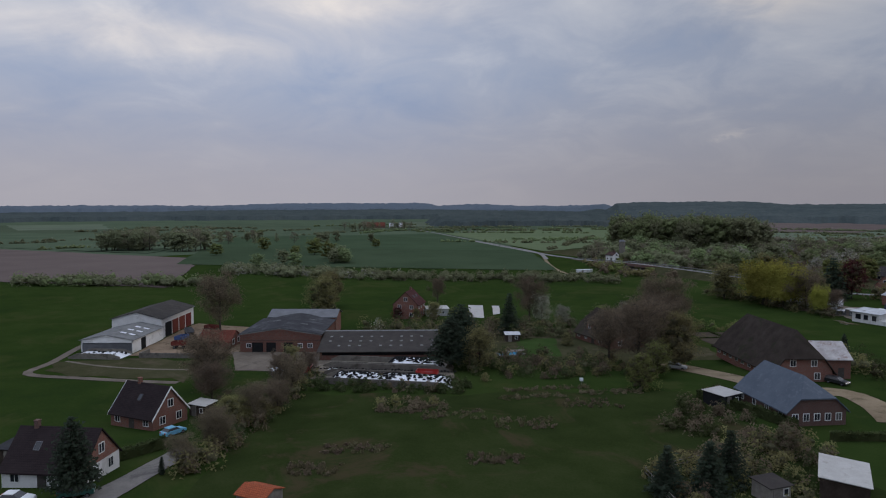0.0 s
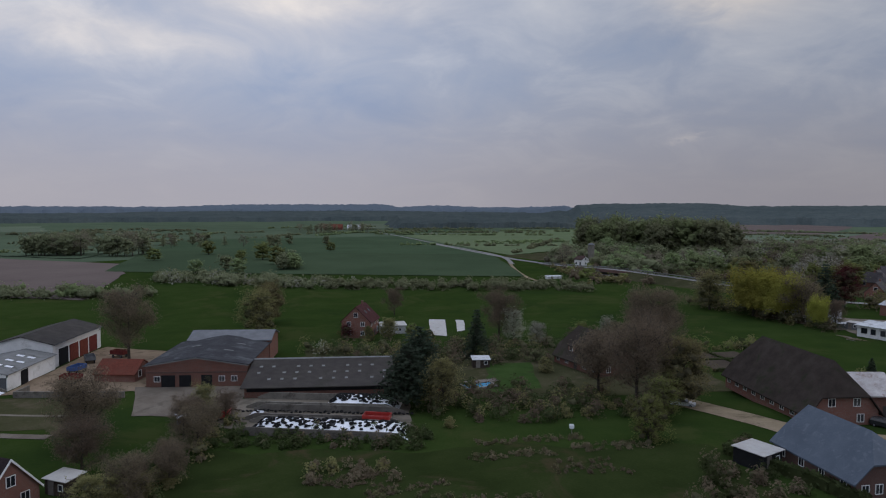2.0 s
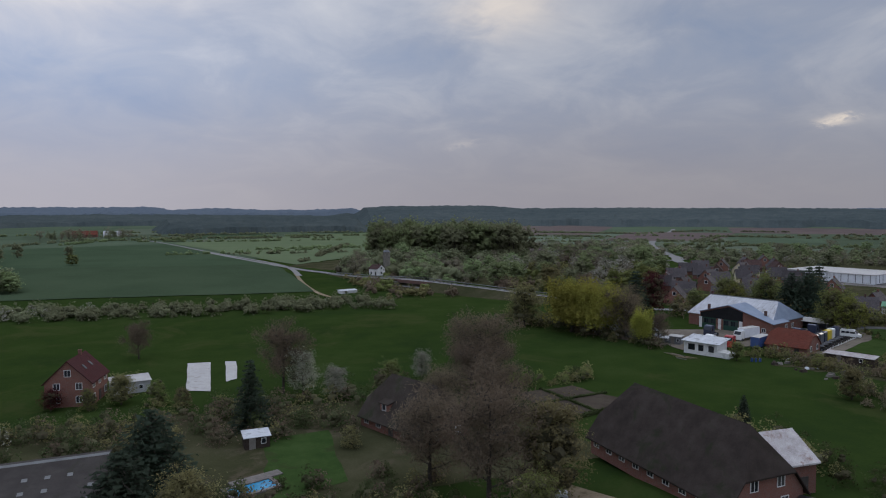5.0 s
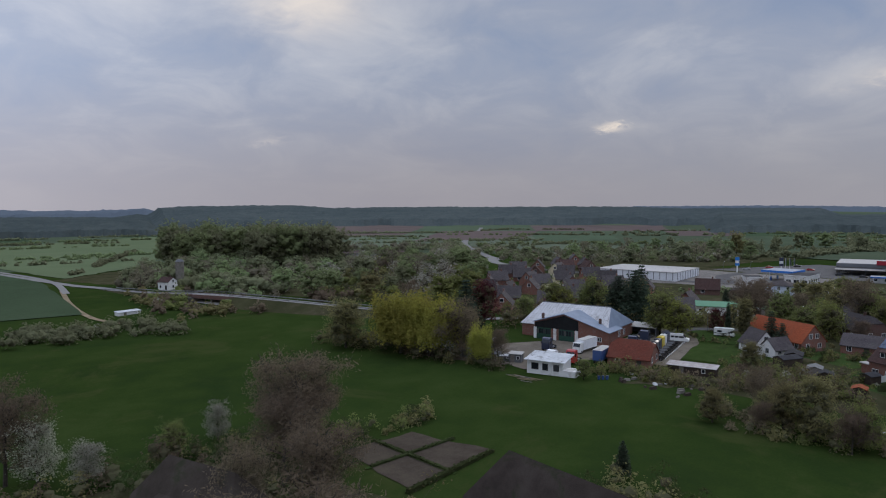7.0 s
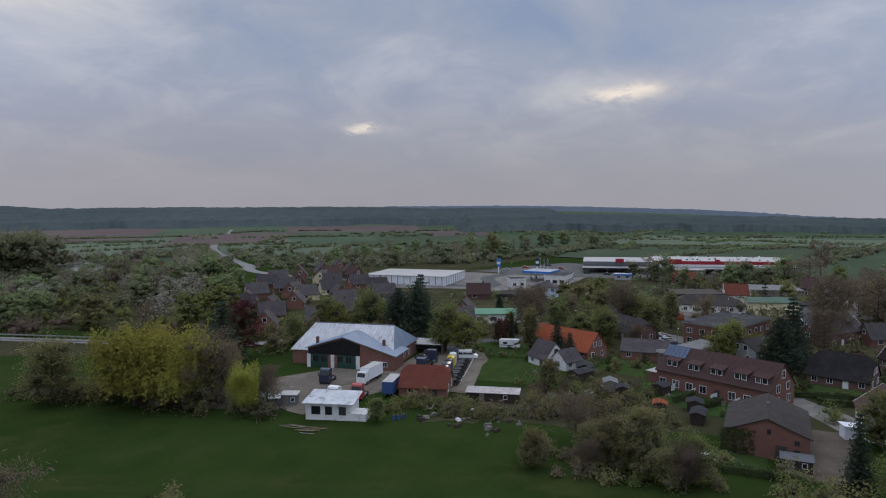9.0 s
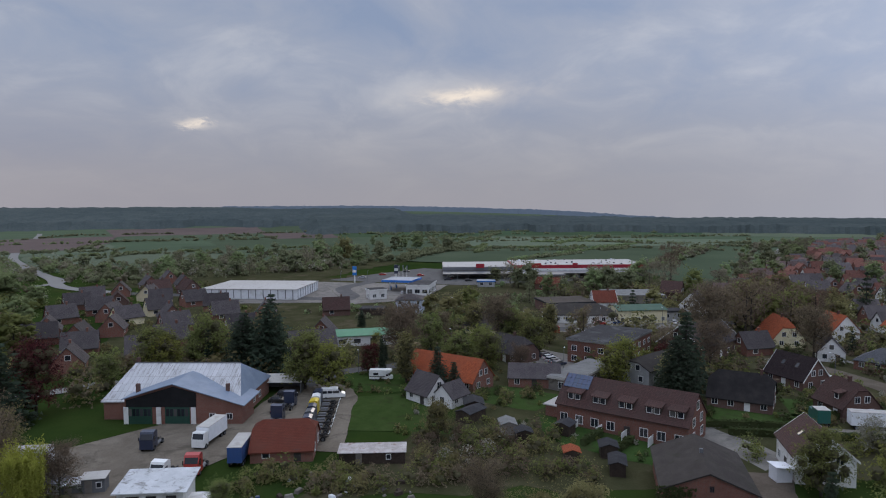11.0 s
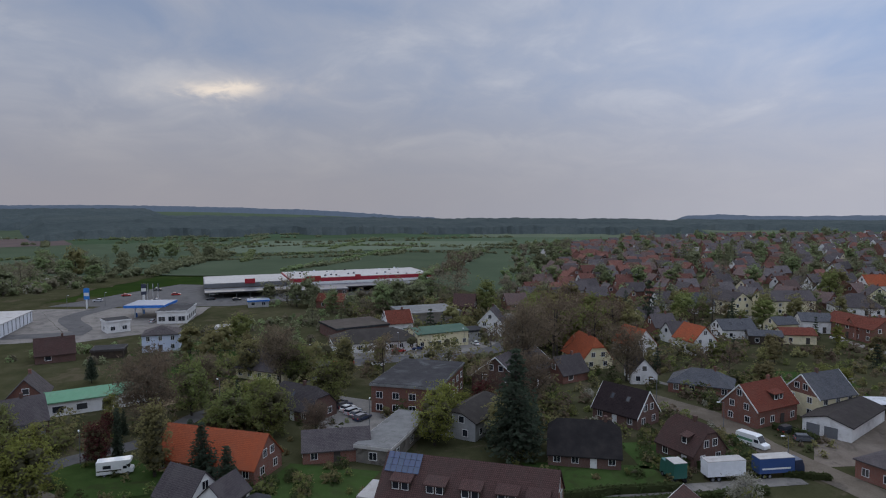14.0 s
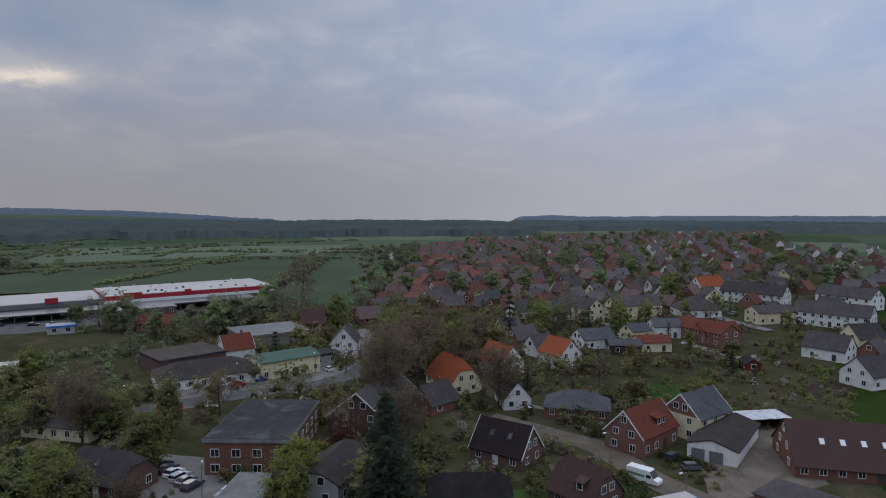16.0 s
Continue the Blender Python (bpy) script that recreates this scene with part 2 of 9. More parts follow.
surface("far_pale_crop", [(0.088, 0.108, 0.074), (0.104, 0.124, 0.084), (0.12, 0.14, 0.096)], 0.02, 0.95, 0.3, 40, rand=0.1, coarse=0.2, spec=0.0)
# pale_crop and ploughed are lightened too, for haze over the distance
surface("pale_crop", [(0.090, 0.115, 0.061), (0.107, 0.133, 0.071), (0.123, 0.148, 0.082)], 0.02, 0.95, 0.3, 40, rand=0.08, coarse=0.2, spec=0.0)
surface("ploughed", [(0.100, 0.080, 0.072), (0.122, 0.096, 0.086), (0.140, 0.112, 0.098)], 0.03, 0.95, 0.4, 40, rand=0.08, coarse=0.2, spec=0.0)
surface("bare_soil", [(0.038, 0.028, 0.022), (0.056, 0.044, 0.035), (0.075, 0.060, 0.045)], 0.3, 0.95, 0.5, 12, rand=0.1, spec=0.0)
surface("sand_track", [(0.142, 0.107, 0.069), (0.208, 0.160, 0.106), (0.267, 0.207, 0.139)], 0.3, 0.95, 0.4, 12, rand=0.05, stain=(0.109, 0.088, 0.056), stain_scale=0.25, spec=0.0)
surface("farm_sand", [(0.105, 0.088, 0.070), (0.145, 0.122, 0.098), (0.188, 0.160, 0.130)], 0.25, 0.95, 0.3, 14, rand=0.04, stain=(0.085, 0.074, 0.060), stain_scale=0.15, spec=0.0)
surface("felt_brown", [(0.050, 0.042, 0.036), (0.070, 0.059, 0.050), (0.092, 0.078, 0.066)], 0.3, 0.9, 0.3, 14, rand=0.05, stain=(0.045, 0.046, 0.034), stain_scale=0.2)
surface("asphalt", [(0.064, 0.063, 0.063), (0.085, 0.083, 0.082), (0.111, 0.107, 0.102)], 0.3, 0.9, 0.25, 20, rand=0.05, stain=(0.060, 0.058, 0.056), stain_scale=0.2)
surface("paving", [(0.119, 0.111, 0.102), (0.170, 0.157, 0.140), (0.221, 0.204, 0.178)], 0.3, 0.9, 0.3, 16, rand=0.08, stain=(0.093, 0.085, 0.076), stain_scale=0.2)
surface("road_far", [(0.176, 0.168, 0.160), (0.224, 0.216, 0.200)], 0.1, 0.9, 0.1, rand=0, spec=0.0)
surface("concrete", [(0.105, 0.094, 0.081), (0.157, 0.143, 0.123), (0.210, 0.188, 0.162)], 0.5, 0.9, 0.3, 12, stain=(0.066, 0.058, 0.048), stain_scale=0.4)
surface("render_white", [(0.552, 0.543, 0.524), (0.644, 0.635, 0.616), (0.699, 0.690, 0.672)], 0.5, 0.9, 0.15, 20, rand=0.06, stain=(0.460, 0.446, 0.423), stain_scale=0.3)
surface("render_cream", [(0.52, 0.46, 0.30), (0.60, 0.53, 0.35), (0.66, 0.59, 0.41)], 0.5, 0.9, 0.15, 20, rand=0.08, stain=(0.42, 0.38, 0.27), stain_scale=0.3)
surface("render_grey", [(0.27, 0.27, 0.27), (0.34, 0.34, 0.335), (0.40, 0.40, 0.39)], 0.5, 0.9, 0.15, 20, rand=0.08)
surface("render_blue", [(0.40, 0.46, 0.56), (0.46, 0.52, 0.62), (0.52, 0.57, 0.66)], 0.5, 0.9, 0.1, 20, rand=0.04)
surface("dark_wood", [(0.028, 0.022, 0.018), (0.050, 0.038, 0.030), (0.075, 0.058, 0.044)], 1.2, 0.8, 0.3, 16, rand=0.15)
surface("red_wood", [(0.10, 0.025, 0.02), (0.14, 0.035, 0.028), (0.18, 0.05, 0.04)], 1.2, 0.8, 0.3, 16)
surface("grey_wood", [(0.13, 0.115, 0.10), (0.19, 0.17, 0.15), (0.25, 0.23, 0.20)], 1.2, 0.8, 0.3, 16, rand=0.2)
courses("brick_red", (0.225, 0.088, 0.062), (0.165, 0.064, 0.048), (0.19, 0.15, 0.125), 0.25, 0.075, wear=(0.135, 0.068, 0.054), rand=0.2)
courses("brick_dark", (0.135, 0.070, 0.056), (0.10, 0.050, 0.042), (0.13, 0.105, 0.092), 0.25, 0.075, wear=(0.085, 0.052, 0.044), rand=0.2)
courses("tile_dark", (0.058, 0.050, 0.052), (0.078, 0.066, 0.067), (0.029, 0.025, 0.026), 0.30, 0.33, 0.7, 0.03, 0.5, wear=(0.088, 0.080, 0.076), rand=0.25)
courses("tile_brown", (0.066, 0.038, 0.034), (0.086, 0.048, 0.042), (0.030, 0.019, 0.017), 0.30, 0.33, 0.8, 0.03, 0.5, wear=(0.056, 0.042, 0.037), rand=0.2)
courses("tile_red", (0.17, 0.050, 0.032), (0.125, 0.037, 0.026), (0.06, 0.02, 0.014), 0.30, 0.33, 0.8, 0.03, 0.5, wear=(0.12, 0.05, 0.035))
courses("tile_maroon", (0.080, 0.028, 0.027), (0.062, 0.023, 0.022), (0.03, 0.012, 0.012), 0.30, 0.33, 0.8, 0.03, 0.5, wear=(0.055, 0.028, 0.026))
courses("tile_black", (0.022, 0.015, 0.016), (0.030, 0.021, 0.022), (0.010, 0.008, 0.008), 0.30, 0.33, 0.7, 0.03, 0.5, wear=(0.034, 0.025, 0.025))
courses("tile_orange", (0.33, 0.085, 0.036), (0.26, 0.066, 0.030), (0.15, 0.04, 0.02), 0.30, 0.33, 0.8, 0.03, 0.5, wear=(0.20, 0.07, 0.04))
# far roofs: tile colours paled and greyed to paint in distance haze
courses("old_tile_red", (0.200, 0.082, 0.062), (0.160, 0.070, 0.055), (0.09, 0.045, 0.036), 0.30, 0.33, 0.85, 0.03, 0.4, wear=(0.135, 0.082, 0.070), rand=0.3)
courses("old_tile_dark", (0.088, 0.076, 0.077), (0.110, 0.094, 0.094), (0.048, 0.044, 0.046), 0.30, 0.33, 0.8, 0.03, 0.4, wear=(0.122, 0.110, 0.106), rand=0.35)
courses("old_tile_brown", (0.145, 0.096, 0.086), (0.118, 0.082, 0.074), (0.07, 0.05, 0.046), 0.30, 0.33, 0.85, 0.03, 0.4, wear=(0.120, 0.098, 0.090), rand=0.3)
courses("tile_slate", (0.060, 0.062, 0.070), (0.080, 0.082, 0.09), (0.03, 0.03, 0.033), 0.4, 0.3, 0.65, 0.02, 0.4, wear=(0.10, 0.10, 0.10))
surface("thatch", [(0.032, 0.026, 0.022), (0.048, 0.039, 0.033), (0.065, 0.055, 0.046)], 0.5, 0.95, 0.8, 18, rand=0.1, stain=(0.031, 0.035, 0.020), stain_scale=0.25, spec=0.0)
surface("thatch_dark", [(0.016, 0.015, 0.015), (0.024, 0.022, 0.022), (0.036, 0.032, 0.030)], 0.5, 0.95, 0.8, 18, rand=0.1, spec=0.0)
surface("thatch_ridge", [(0.10, 0.082, 0.066), (0.14, 0.115, 0.095), (0.17, 0.14, 0.115)], 1.5, 0.95, 0.8, 8, rand=0)
surface("slate_blue", [(0.062, 0.077, 0.095), (0.077, 0.094, 0.115), (0.095, 0.113, 0.135)], 0.4, 0.55, 0.2, 16, rand=0.04, stain=(0.105, 0.122, 0.145), stain_scale=0.9)
surface("fibre_grey", [(0.033, 0.028, 0.026), (0.046, 0.040, 0.036), (0.062, 0.053, 0.048)], 0.5, 0.85, 0.4, 18, rand=0.06, stain=(0.036, 0.034, 0.026), stain_scale=0.3)
surface("fibre_pale", [(0.122, 0.122, 0.118), (0.166, 0.166, 0.160), (0.204, 0.204, 0.197)], 0.5, 0.85, 0.3, 18, rand=0.05, stain=(0.095, 0.093, 0.086), stain_scale=0.3)
surface("fibre_white", [(0.387, 0.396, 0.405), (0.493, 0.502, 0.510), (0.581, 0.590, 0.598)], 0.4, 0.8, 0.3, 14, rand=0.04, stain=(0.176, 0.172, 0.158), stain_scale=0.6)
sheets("sheet_white", (0.50, 0.50, 0.51), (0.24, 0.23, 0.22), (0.15, 0.135, 0.115))
surface("tin_rusty", [(0.24, 0.215, 0.20), (0.38, 0.35, 0.335), (0.52, 0.49, 0.475)], 0.6, 0.6, 0.3, 10, rand=0, stain=(0.17, 0.085, 0.06), stain_scale=0.5)
surface("metal_white", [(0.58, 0.59, 0.61), (0.66, 0.67, 0.69), (0.72, 0.73, 0.75)], 0.4, 0.5, 0.1, 20, rand=0.05, stain=(0.5, 0.5, 0.49), stain_scale=0.2)
surface("metal_blue", [(0.135, 0.172, 0.225), (0.165, 0.205, 0.265), (0.20, 0.24, 0.305)], 0.4, 0.5, 0.1, 20, rand=0, stain=(0.20, 0.24, 0.29), stain_scale=0.3)
surface("metal_green_dark", [(0.045, 0.085, 0.060), (0.060, 0.105, 0.075), (0.075, 0.12, 0.088)], 0.4, 0.6, 0.1, 20, rand=0)
surface("yard_gravel", [(0.085, 0.070, 0.054), (0.118, 0.099, 0.077), (0.155, 0.132, 0.104)], 0.25, 0.95, 0.3, 16, rand=0.05, stain=(0.075, 0.066, 0.055), stain_scale=0.12, spec=0.0)
surface("metal_green", [(0.091, 0.209, 0.128), (0.116, 0.252, 0.152), (0.140, 0.277, 0.179)], 0.4, 0.6, 0.1, 20, rand=0, stain=(0.108, 0.190, 0.128))
surface("metal_grey", [(0.10, 0.102, 0.107), (0.13, 0.133, 0.14), (0.16, 0.163, 0.17)], 0.6, 0.5, 0.1, 20, rand=0.1)
surface("felt_dark", [(0.023, 0.023, 0.026), (0.036, 0.036, 0.039), (0.052, 0.052, 0.055)], 0.4, 0.85, 0.3, 16, rand=0.1, stain=(0.085, 0.088, 0.091), stain_scale=0.18)
surface("felt_pale", [(0.340, 0.323, 0.297), (0.408, 0.391, 0.365), (0.468, 0.451, 0.425)], 0.4, 0.85, 0.2, 16, rand=0.05, stain=(0.281, 0.264, 0.238))
surface("red_cladding", [(0.26, 0.028, 0.035), (0.32, 0.035, 0.042)], 0.4, 0.5, 0.05, rand=0.03)
surface("blue_cladding", [(0.03, 0.14, 0.42), (0.04, 0.18, 0.50)], 0.4, 0.4, 0.05, rand=0.03)
surface("green_door", [(0.022, 0.055, 0.04), (0.03, 0.07, 0.05)], 1, 0.6, 0.1, rand=0.03)
surface("black_door", [(0.012, 0.012, 0.013), (0.022, 0.022, 0.023)], 1, 0.7, 0.1, rand=0.03)
surface("frame_white", [(0.594, 0.594, 0.576), (0.666, 0.666, 0.648)], 2, 0.5, 0.0, rand=0.05)
surface("frame_dark", [(0.05, 0.045, 0.04), (0.07, 0.06, 0.055)], 2, 0.5, 0.0, rand=0.05)
surface("bark", [(0.035, 0.030, 0.025), (0.055, 0.047, 0.038), (0.085, 0.074, 0.060)], 3.0, 0.95, 0.6, 6, rand=0.15)
surface("rubber", [(0.010, 0.010, 0.010), (0.018, 0.018, 0.018)], 2, 0.85, 0.1, rand=0.1)
surface("plastic_black", [(0.012, 0.012, 0.014), (0.020, 0.020, 0.022)], 1.5, 0.35, 0.4, 6, rand=0)
surface("film_white", [(0.62, 0.63, 0.65), (0.75, 0.76, 0.78)], 1.0, 0.35, 0.3, 6, rand=0.05)
surface("pool_water", [(0.03, 0.20, 0.34), (0.05, 0.27, 0.42)], 0.8, 0.1, 0.15, 4, rand=0, spec=0.5)
surface("pond_water", [(0.05, 0.055, 0.06), (0.065, 0.07, 0.075)], 0.1, 0.08, 0.05, 8, rand=0, spec=0.6)
surface("solar_cell", [(0.022, 0.035, 0.075), (0.030, 0.050, 0.105)], 1.5, 0.15, 0.0, rand=0.1, spec=0.6)
# the next two colours have distance haze painted in as bluish grey
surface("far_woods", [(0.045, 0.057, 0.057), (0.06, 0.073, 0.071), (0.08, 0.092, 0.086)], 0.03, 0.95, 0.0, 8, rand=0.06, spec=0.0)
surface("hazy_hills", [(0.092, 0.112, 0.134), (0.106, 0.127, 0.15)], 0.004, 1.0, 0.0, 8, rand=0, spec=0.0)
window_glass("glass")
foliage("leaf_green", (0.131, 0.145, 0.051), (0.17, 0.186, 0.065), (0.213, 0.232, 0.084))
foliage("leaf_fresh", (0.156, 0.164, 0.044), (0.195, 0.205, 0.055), (0.238, 0.25, 0.067))
foliage("leaf_willow", (0.215, 0.209, 0.044), (0.275, 0.268, 0.056), (0.344, 0.335, 0.07))
foliage("leaf_olive", (0.152, 0.136, 0.063), (0.196, 0.175, 0.080), (0.243, 0.219, 0.103))
foliage("leaf_brown", (0.128, 0.098, 0.067), (0.164, 0.126, 0.087), (0.206, 0.160, 0.112))
foliage("leaf_copper", (0.0520, 0.0182, 0.0182), (0.0858, 0.0273, 0.0273), (0.1300, 0.0442, 0.0390))
foliage("leaf_blossom", (0.207, 0.2, 0.156), (0.31, 0.299, 0.236), (0.425, 0.409, 0.333))
foliage("needle_dark", (0.042, 0.056, 0.038), (0.054, 0.071, 0.048), (0.068, 0.088, 0.06))
foliage("needle_blue", (0.0300, 0.0480, 0.0420), (0.0480, 0.0720, 0.0630), (0.0720, 0.0990, 0.0840))
foliage("hedge_leaf", (0.047, 0.058, 0.024), (0.064, 0.078, 0.032), (0.082, 0.100, 0.041))
# three leaf tones made paler, distance haze being put into the colour
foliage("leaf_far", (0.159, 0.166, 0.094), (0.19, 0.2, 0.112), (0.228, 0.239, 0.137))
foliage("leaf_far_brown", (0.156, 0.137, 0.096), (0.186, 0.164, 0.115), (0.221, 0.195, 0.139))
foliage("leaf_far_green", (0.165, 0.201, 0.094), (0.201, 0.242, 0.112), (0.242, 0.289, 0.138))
# darker than most leaf tones, to paint shade inside the crowns
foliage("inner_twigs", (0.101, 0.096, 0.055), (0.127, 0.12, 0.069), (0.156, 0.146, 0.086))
foliage("reed", (0.085, 0.075, 0.04), (0.13, 0.115, 0.062), (0.18, 0.16, 0.09))
for nm, c in (("paint_white", (0.72, 0.72, 0.70)), ("paint_black", (0.015, 0.016, 0.018)), ("paint_silver", (0.40, 0.41, 0.42)),
              ("paint_blue", (0.03, 0.07, 0.20)), ("paint_sky", (0.16, 0.42, 0.58)), ("paint_red", (0.36, 0.025, 0.02)),
              ("paint_yellow", (0.62, 0.46, 0.03)), ("paint_green", (0.02, 0.10, 0.08)), ("paint_grey", (0.09, 0.095, 0.105)),
              ("paint_navy", (0.018, 0.026, 0.055))):
    glossy_paint(nm, c)

# ---- the lie of the land ----
def smooth(v):
    u = min(max(v, 0.0), 1.0)
    return u * u * (3 - 2 * u)


def g(x, y):
    """Height of the ground: flat village, rising gently to low wooded hills, sinking far east."""
    r = math.hypot(x - 60, y - 60)
    z = 5 + 1.0 * smooth((x - 75) / 100) * smooth((y - 130) / 80) + 3.0 * smooth((r - 230) / 250)
    z += 2.8 * (1 - smooth((y - 0.5 * x - 105) / 45)) * (1 - smooth((x - 80) / 60))
    if r > 500:
        az = math.degrees(math.atan2(x - 60, y - 60)) % 360
        east = smooth((az - 45) / 50) * (1 - smooth((az - 170) / 60))
        north = smooth((az - 9) / 5) * (1 - smooth((az - 60) / 30)) if az < 180 else 0.0
        bumps = 1 + 0.25 * noise.noise((x * 0.0016, y * 0.0016, 0.5))
        # the far east and south sink to fit the skyline in the camera's view
        z += (25 * north * smooth((r - 1200) / 800) + 9 * (1 - north) * (1 - east) * smooth((r - 700) / 1500) - 4 * east * smooth((r - 900) / 800)) * bumps
        z -= 0.022 * max(0.0, r - 1700) * smooth((az - 78) / 12) * (1 - smooth((az - 165) / 40))
        z += smooth((r - 2000) / 2200) * (18 * (1 - east) * (1 - 0.6 * north) - 20 * east)
    return z


# ---- mesh making ----
class Shape:
    """Collects faces for one mesh."""

    def __init__(self):
        self.v, self.f, self.m = [], [], []

    def face(self, pts, mat=0):
        i = len(self.v)
        self.v.extend([tuple(p) for p in pts])
        self.f.append(tuple(range(i, i + len(pts))))
        self.m.append(mat)

    def box(self, x0, y0, z0, x1, y1, z1, mat=0, m=None, taper=0.0):
        t = taper
        p = [(x0, y0, z0), (x1, y0, z0), (x1, y1, z0), (x0, y1, z0), (x0 + t, y0 + t, z1), (x1 - t, y0 + t, z1), (x1 - t, y1 - t, z1), (x0 + t, y1 - t, z1)]
        if m is not None:
            p = [tuple(m @ Vector(q)) for q in p]
        i = len(self.v)
        self.v.extend(p)
        for a, b, c, d in ((0, 3, 2, 1), (4, 5, 6, 7), (0, 1, 5, 4), (1, 2, 6, 5), (2, 3, 7, 6), (3, 0, 4, 7)):
            self.f.append((i + a, i + b, i + c, i + d))
            self.m.append(mat)
        return self

    def prism(self, poly, axis, a, b, mat=0):
        """Extrudes a polygon of (u, v) points along an axis from a to b."""
        def at(u, v, w):
            return {"x": (w, u, v), "y": (u, w, v), "z": (u, v, w)}[axis]
        n = len(poly)
        i = len(self.v)
        self.v.extend([at(u, v, a) for u, v in poly] + [at(u, v, b) for u, v in poly])
        self.f.append(tuple(i + k for k in range(n)))
        self.f.append(tuple(i + n + k for k in reversed(range(n))))
        for k in range(n):
            j = (k + 1) % n
            self.f.append((i + k, i + n + k, i + n + j, i + j))
        self.m.extend([mat] * (n + 2))
        return self

    def tube(self, p, q, r0, r1, n=6, mat=0):
        p, q = Vector(p), Vector(q)
        d = (q - p).normalized() if (q - p).length > 1e-6 else Vector((0, 0, 1))
        u = d.orthogonal().normalized()
        w = d.cross(u)
        i = len(self.v)
        for c, r in ((p, r0), (q, r1)):
            for k in range(n):
                a = 2 * math.pi * k / n
                self.v.append(tuple(c + (u * math.cos(a) + w * math.sin(a)) * r))
        for k in range(n):
            j = (k + 1) % n
            self.f.append((i + k, i + j, i + n + j, i + n + k))
        self.f.append(tuple(i + k for k in reversed(range(n))))
        self.f.append(tuple(i + n + k for k in range(n)))
        self.m.extend([mat] * (n + 2))
        return self

    def sheet(self, polys, dz, mat=0):
        """Polygons that share corners, given a thickness downwards."""
        key, idx = {}, []
        base = len(self.v)
        for poly in polys:
            ids = []
            for p in poly:
                k = (round(p[0], 3), round(p[1], 3), round(p[2], 3))
                if k not in key:
                    key[k] = len(key)
                ids.append(key[k])
            idx.append(ids)
        pts = list(key)
        n = len(pts)
        self.v.extend(pts)
        self.v.extend([(a, b, c - dz) for a, b, c in pts])
        edges = {}
        for ids in idx:
            self.f.append(tuple(base + k for k in ids))
            self.f.append(tuple(base + n + k for k in reversed(ids)))
            self.m.extend([mat, mat])
            for a, b in zip(ids, ids[1:] + ids[:1]):
                edges[(a, b)] = True
        for a, b in edges:
            if (b, a) not in edges:
                self.f.append((base + b, base + a, base + n + a, base + n + b))
                self.m.append(mat)
        return self

    def mesh(self, name, mats):
        me = bpy.data.meshes.new(name)
        me.from_pydata(self.v, [], self.f)
        for mt in (mats if isinstance(mats, (list, tuple)) else [mats]):
            me.materials.append(MATS[mt] if isinstance(mt, str) else mt)
        if any(self.m):
            me.polygons.foreach_set("material_index", self.m)
        if all(mt.name in LEAFY for mt in me.materials):
            return me
        uv = me.uv_layers.new(name="UVMap").data
        v = me.vertices
        out = np.zeros(len(me.loops) * 2)
        for p in me.polygons:
            n = p.normal
            if abs(n.z) > 0.97:
                ux, uy, uz, wx, wy, wz = 1, 0, 0, 0, 1, 0
            else:
                h = math.hypot(n.x, n.y)
                ux, uy, uz = -n.y / h, n.x / h, 0
                wx, wy, wz = n.y * uz - n.z * uy, n.z * ux - n.x * uz, n.x * uy - n.y * ux
            for li in p.loop_indices:
                c = v[me.loops[li].vertex_index].co
                out[2 * li] = c.x * ux + c.y * uy
                out[2 * li + 1] = c.x * wx + c.y * wy + c.z * wz
        uv.foreach_set("uv", out)
        return me


def part(name, shape, mat, parent, label="", m=None):
    """Links a shape, or a mesh made before, as one object under a thing or a part."""
    me = shape.mesh(name, mat) if isinstance(shape, Shape) else shape
    ob = new(name, me)
    ob.parent = parent
    if m is not None:
        ob.matrix_basis = m
    if label:
        ob["label"] = label
    return ob


def thing(name, x, y, hd=0, z=None, label="", category="", group="", kind=""):
    ob = new(name)
    ob.empty_display_size = 0.5
    ob.matrix_basis = pose(x, y, g(x, y) if z is None else z, 0, 0, hd)
    return tagged(ob, label, category, group, kind)


ROADS = []      # points along roads: x, y, half-width
TAKEN = []      # discs on the plan that buildings cover, or kept clear for the view: x, y, radius


def free(x, y, pad=0.0):
    return all((x - a) ** 2 + (y - b) ** 2 > (r + pad) ** 2 for a, b, r in TAKEN)


def off_road(x, y, pad=0.6):
    return all((x - a) ** 2 + (y - b) ** 2 > (r + pad) ** 2 for a, b, r in ROADS)


def take(x, y, hd, L, W):
    c, s = math.cos(radians(hd)), math.sin(radians(hd))
    n = max(1, int(round(L / max(W, 1))))
    for k in range(n):
        u = (k + 0.5) / n * L - L / 2
        TAKEN.append((x + c * u, y + s * u, math.hypot(L / n, W) / 2 * 0.92))


# ---- windows and doors, shared by all buildings ----
def window_meshes(w, h, bars, frame_mat):
    fr = Shape()
    t, d = 0.09, 0.10
    fr.box(-w / 2 - t, -d, -t, w / 2 + t, 0.02, 0).box(-w / 2 - t, -d, h, w / 2 + t, 0.02, h + t)
    fr.box(-w / 2 - t, -d, 0, -w / 2, 0.02, h).box(w / 2, -d, 0, w / 2 + t, 0.02, h)
    for k in range(bars):
        x = -w / 2 + w * (k + 1) / (bars + 1)
        fr.box(x - 0.035, -d * 0.8, 0, x + 0.035, 0, h)
    pane = Shape().box(-w / 2, -0.045, 0, w / 2, -0.02, h)
    return fr.mesh("window_frame", frame_mat), pane.mesh("pane", "glass")


WIN = {}


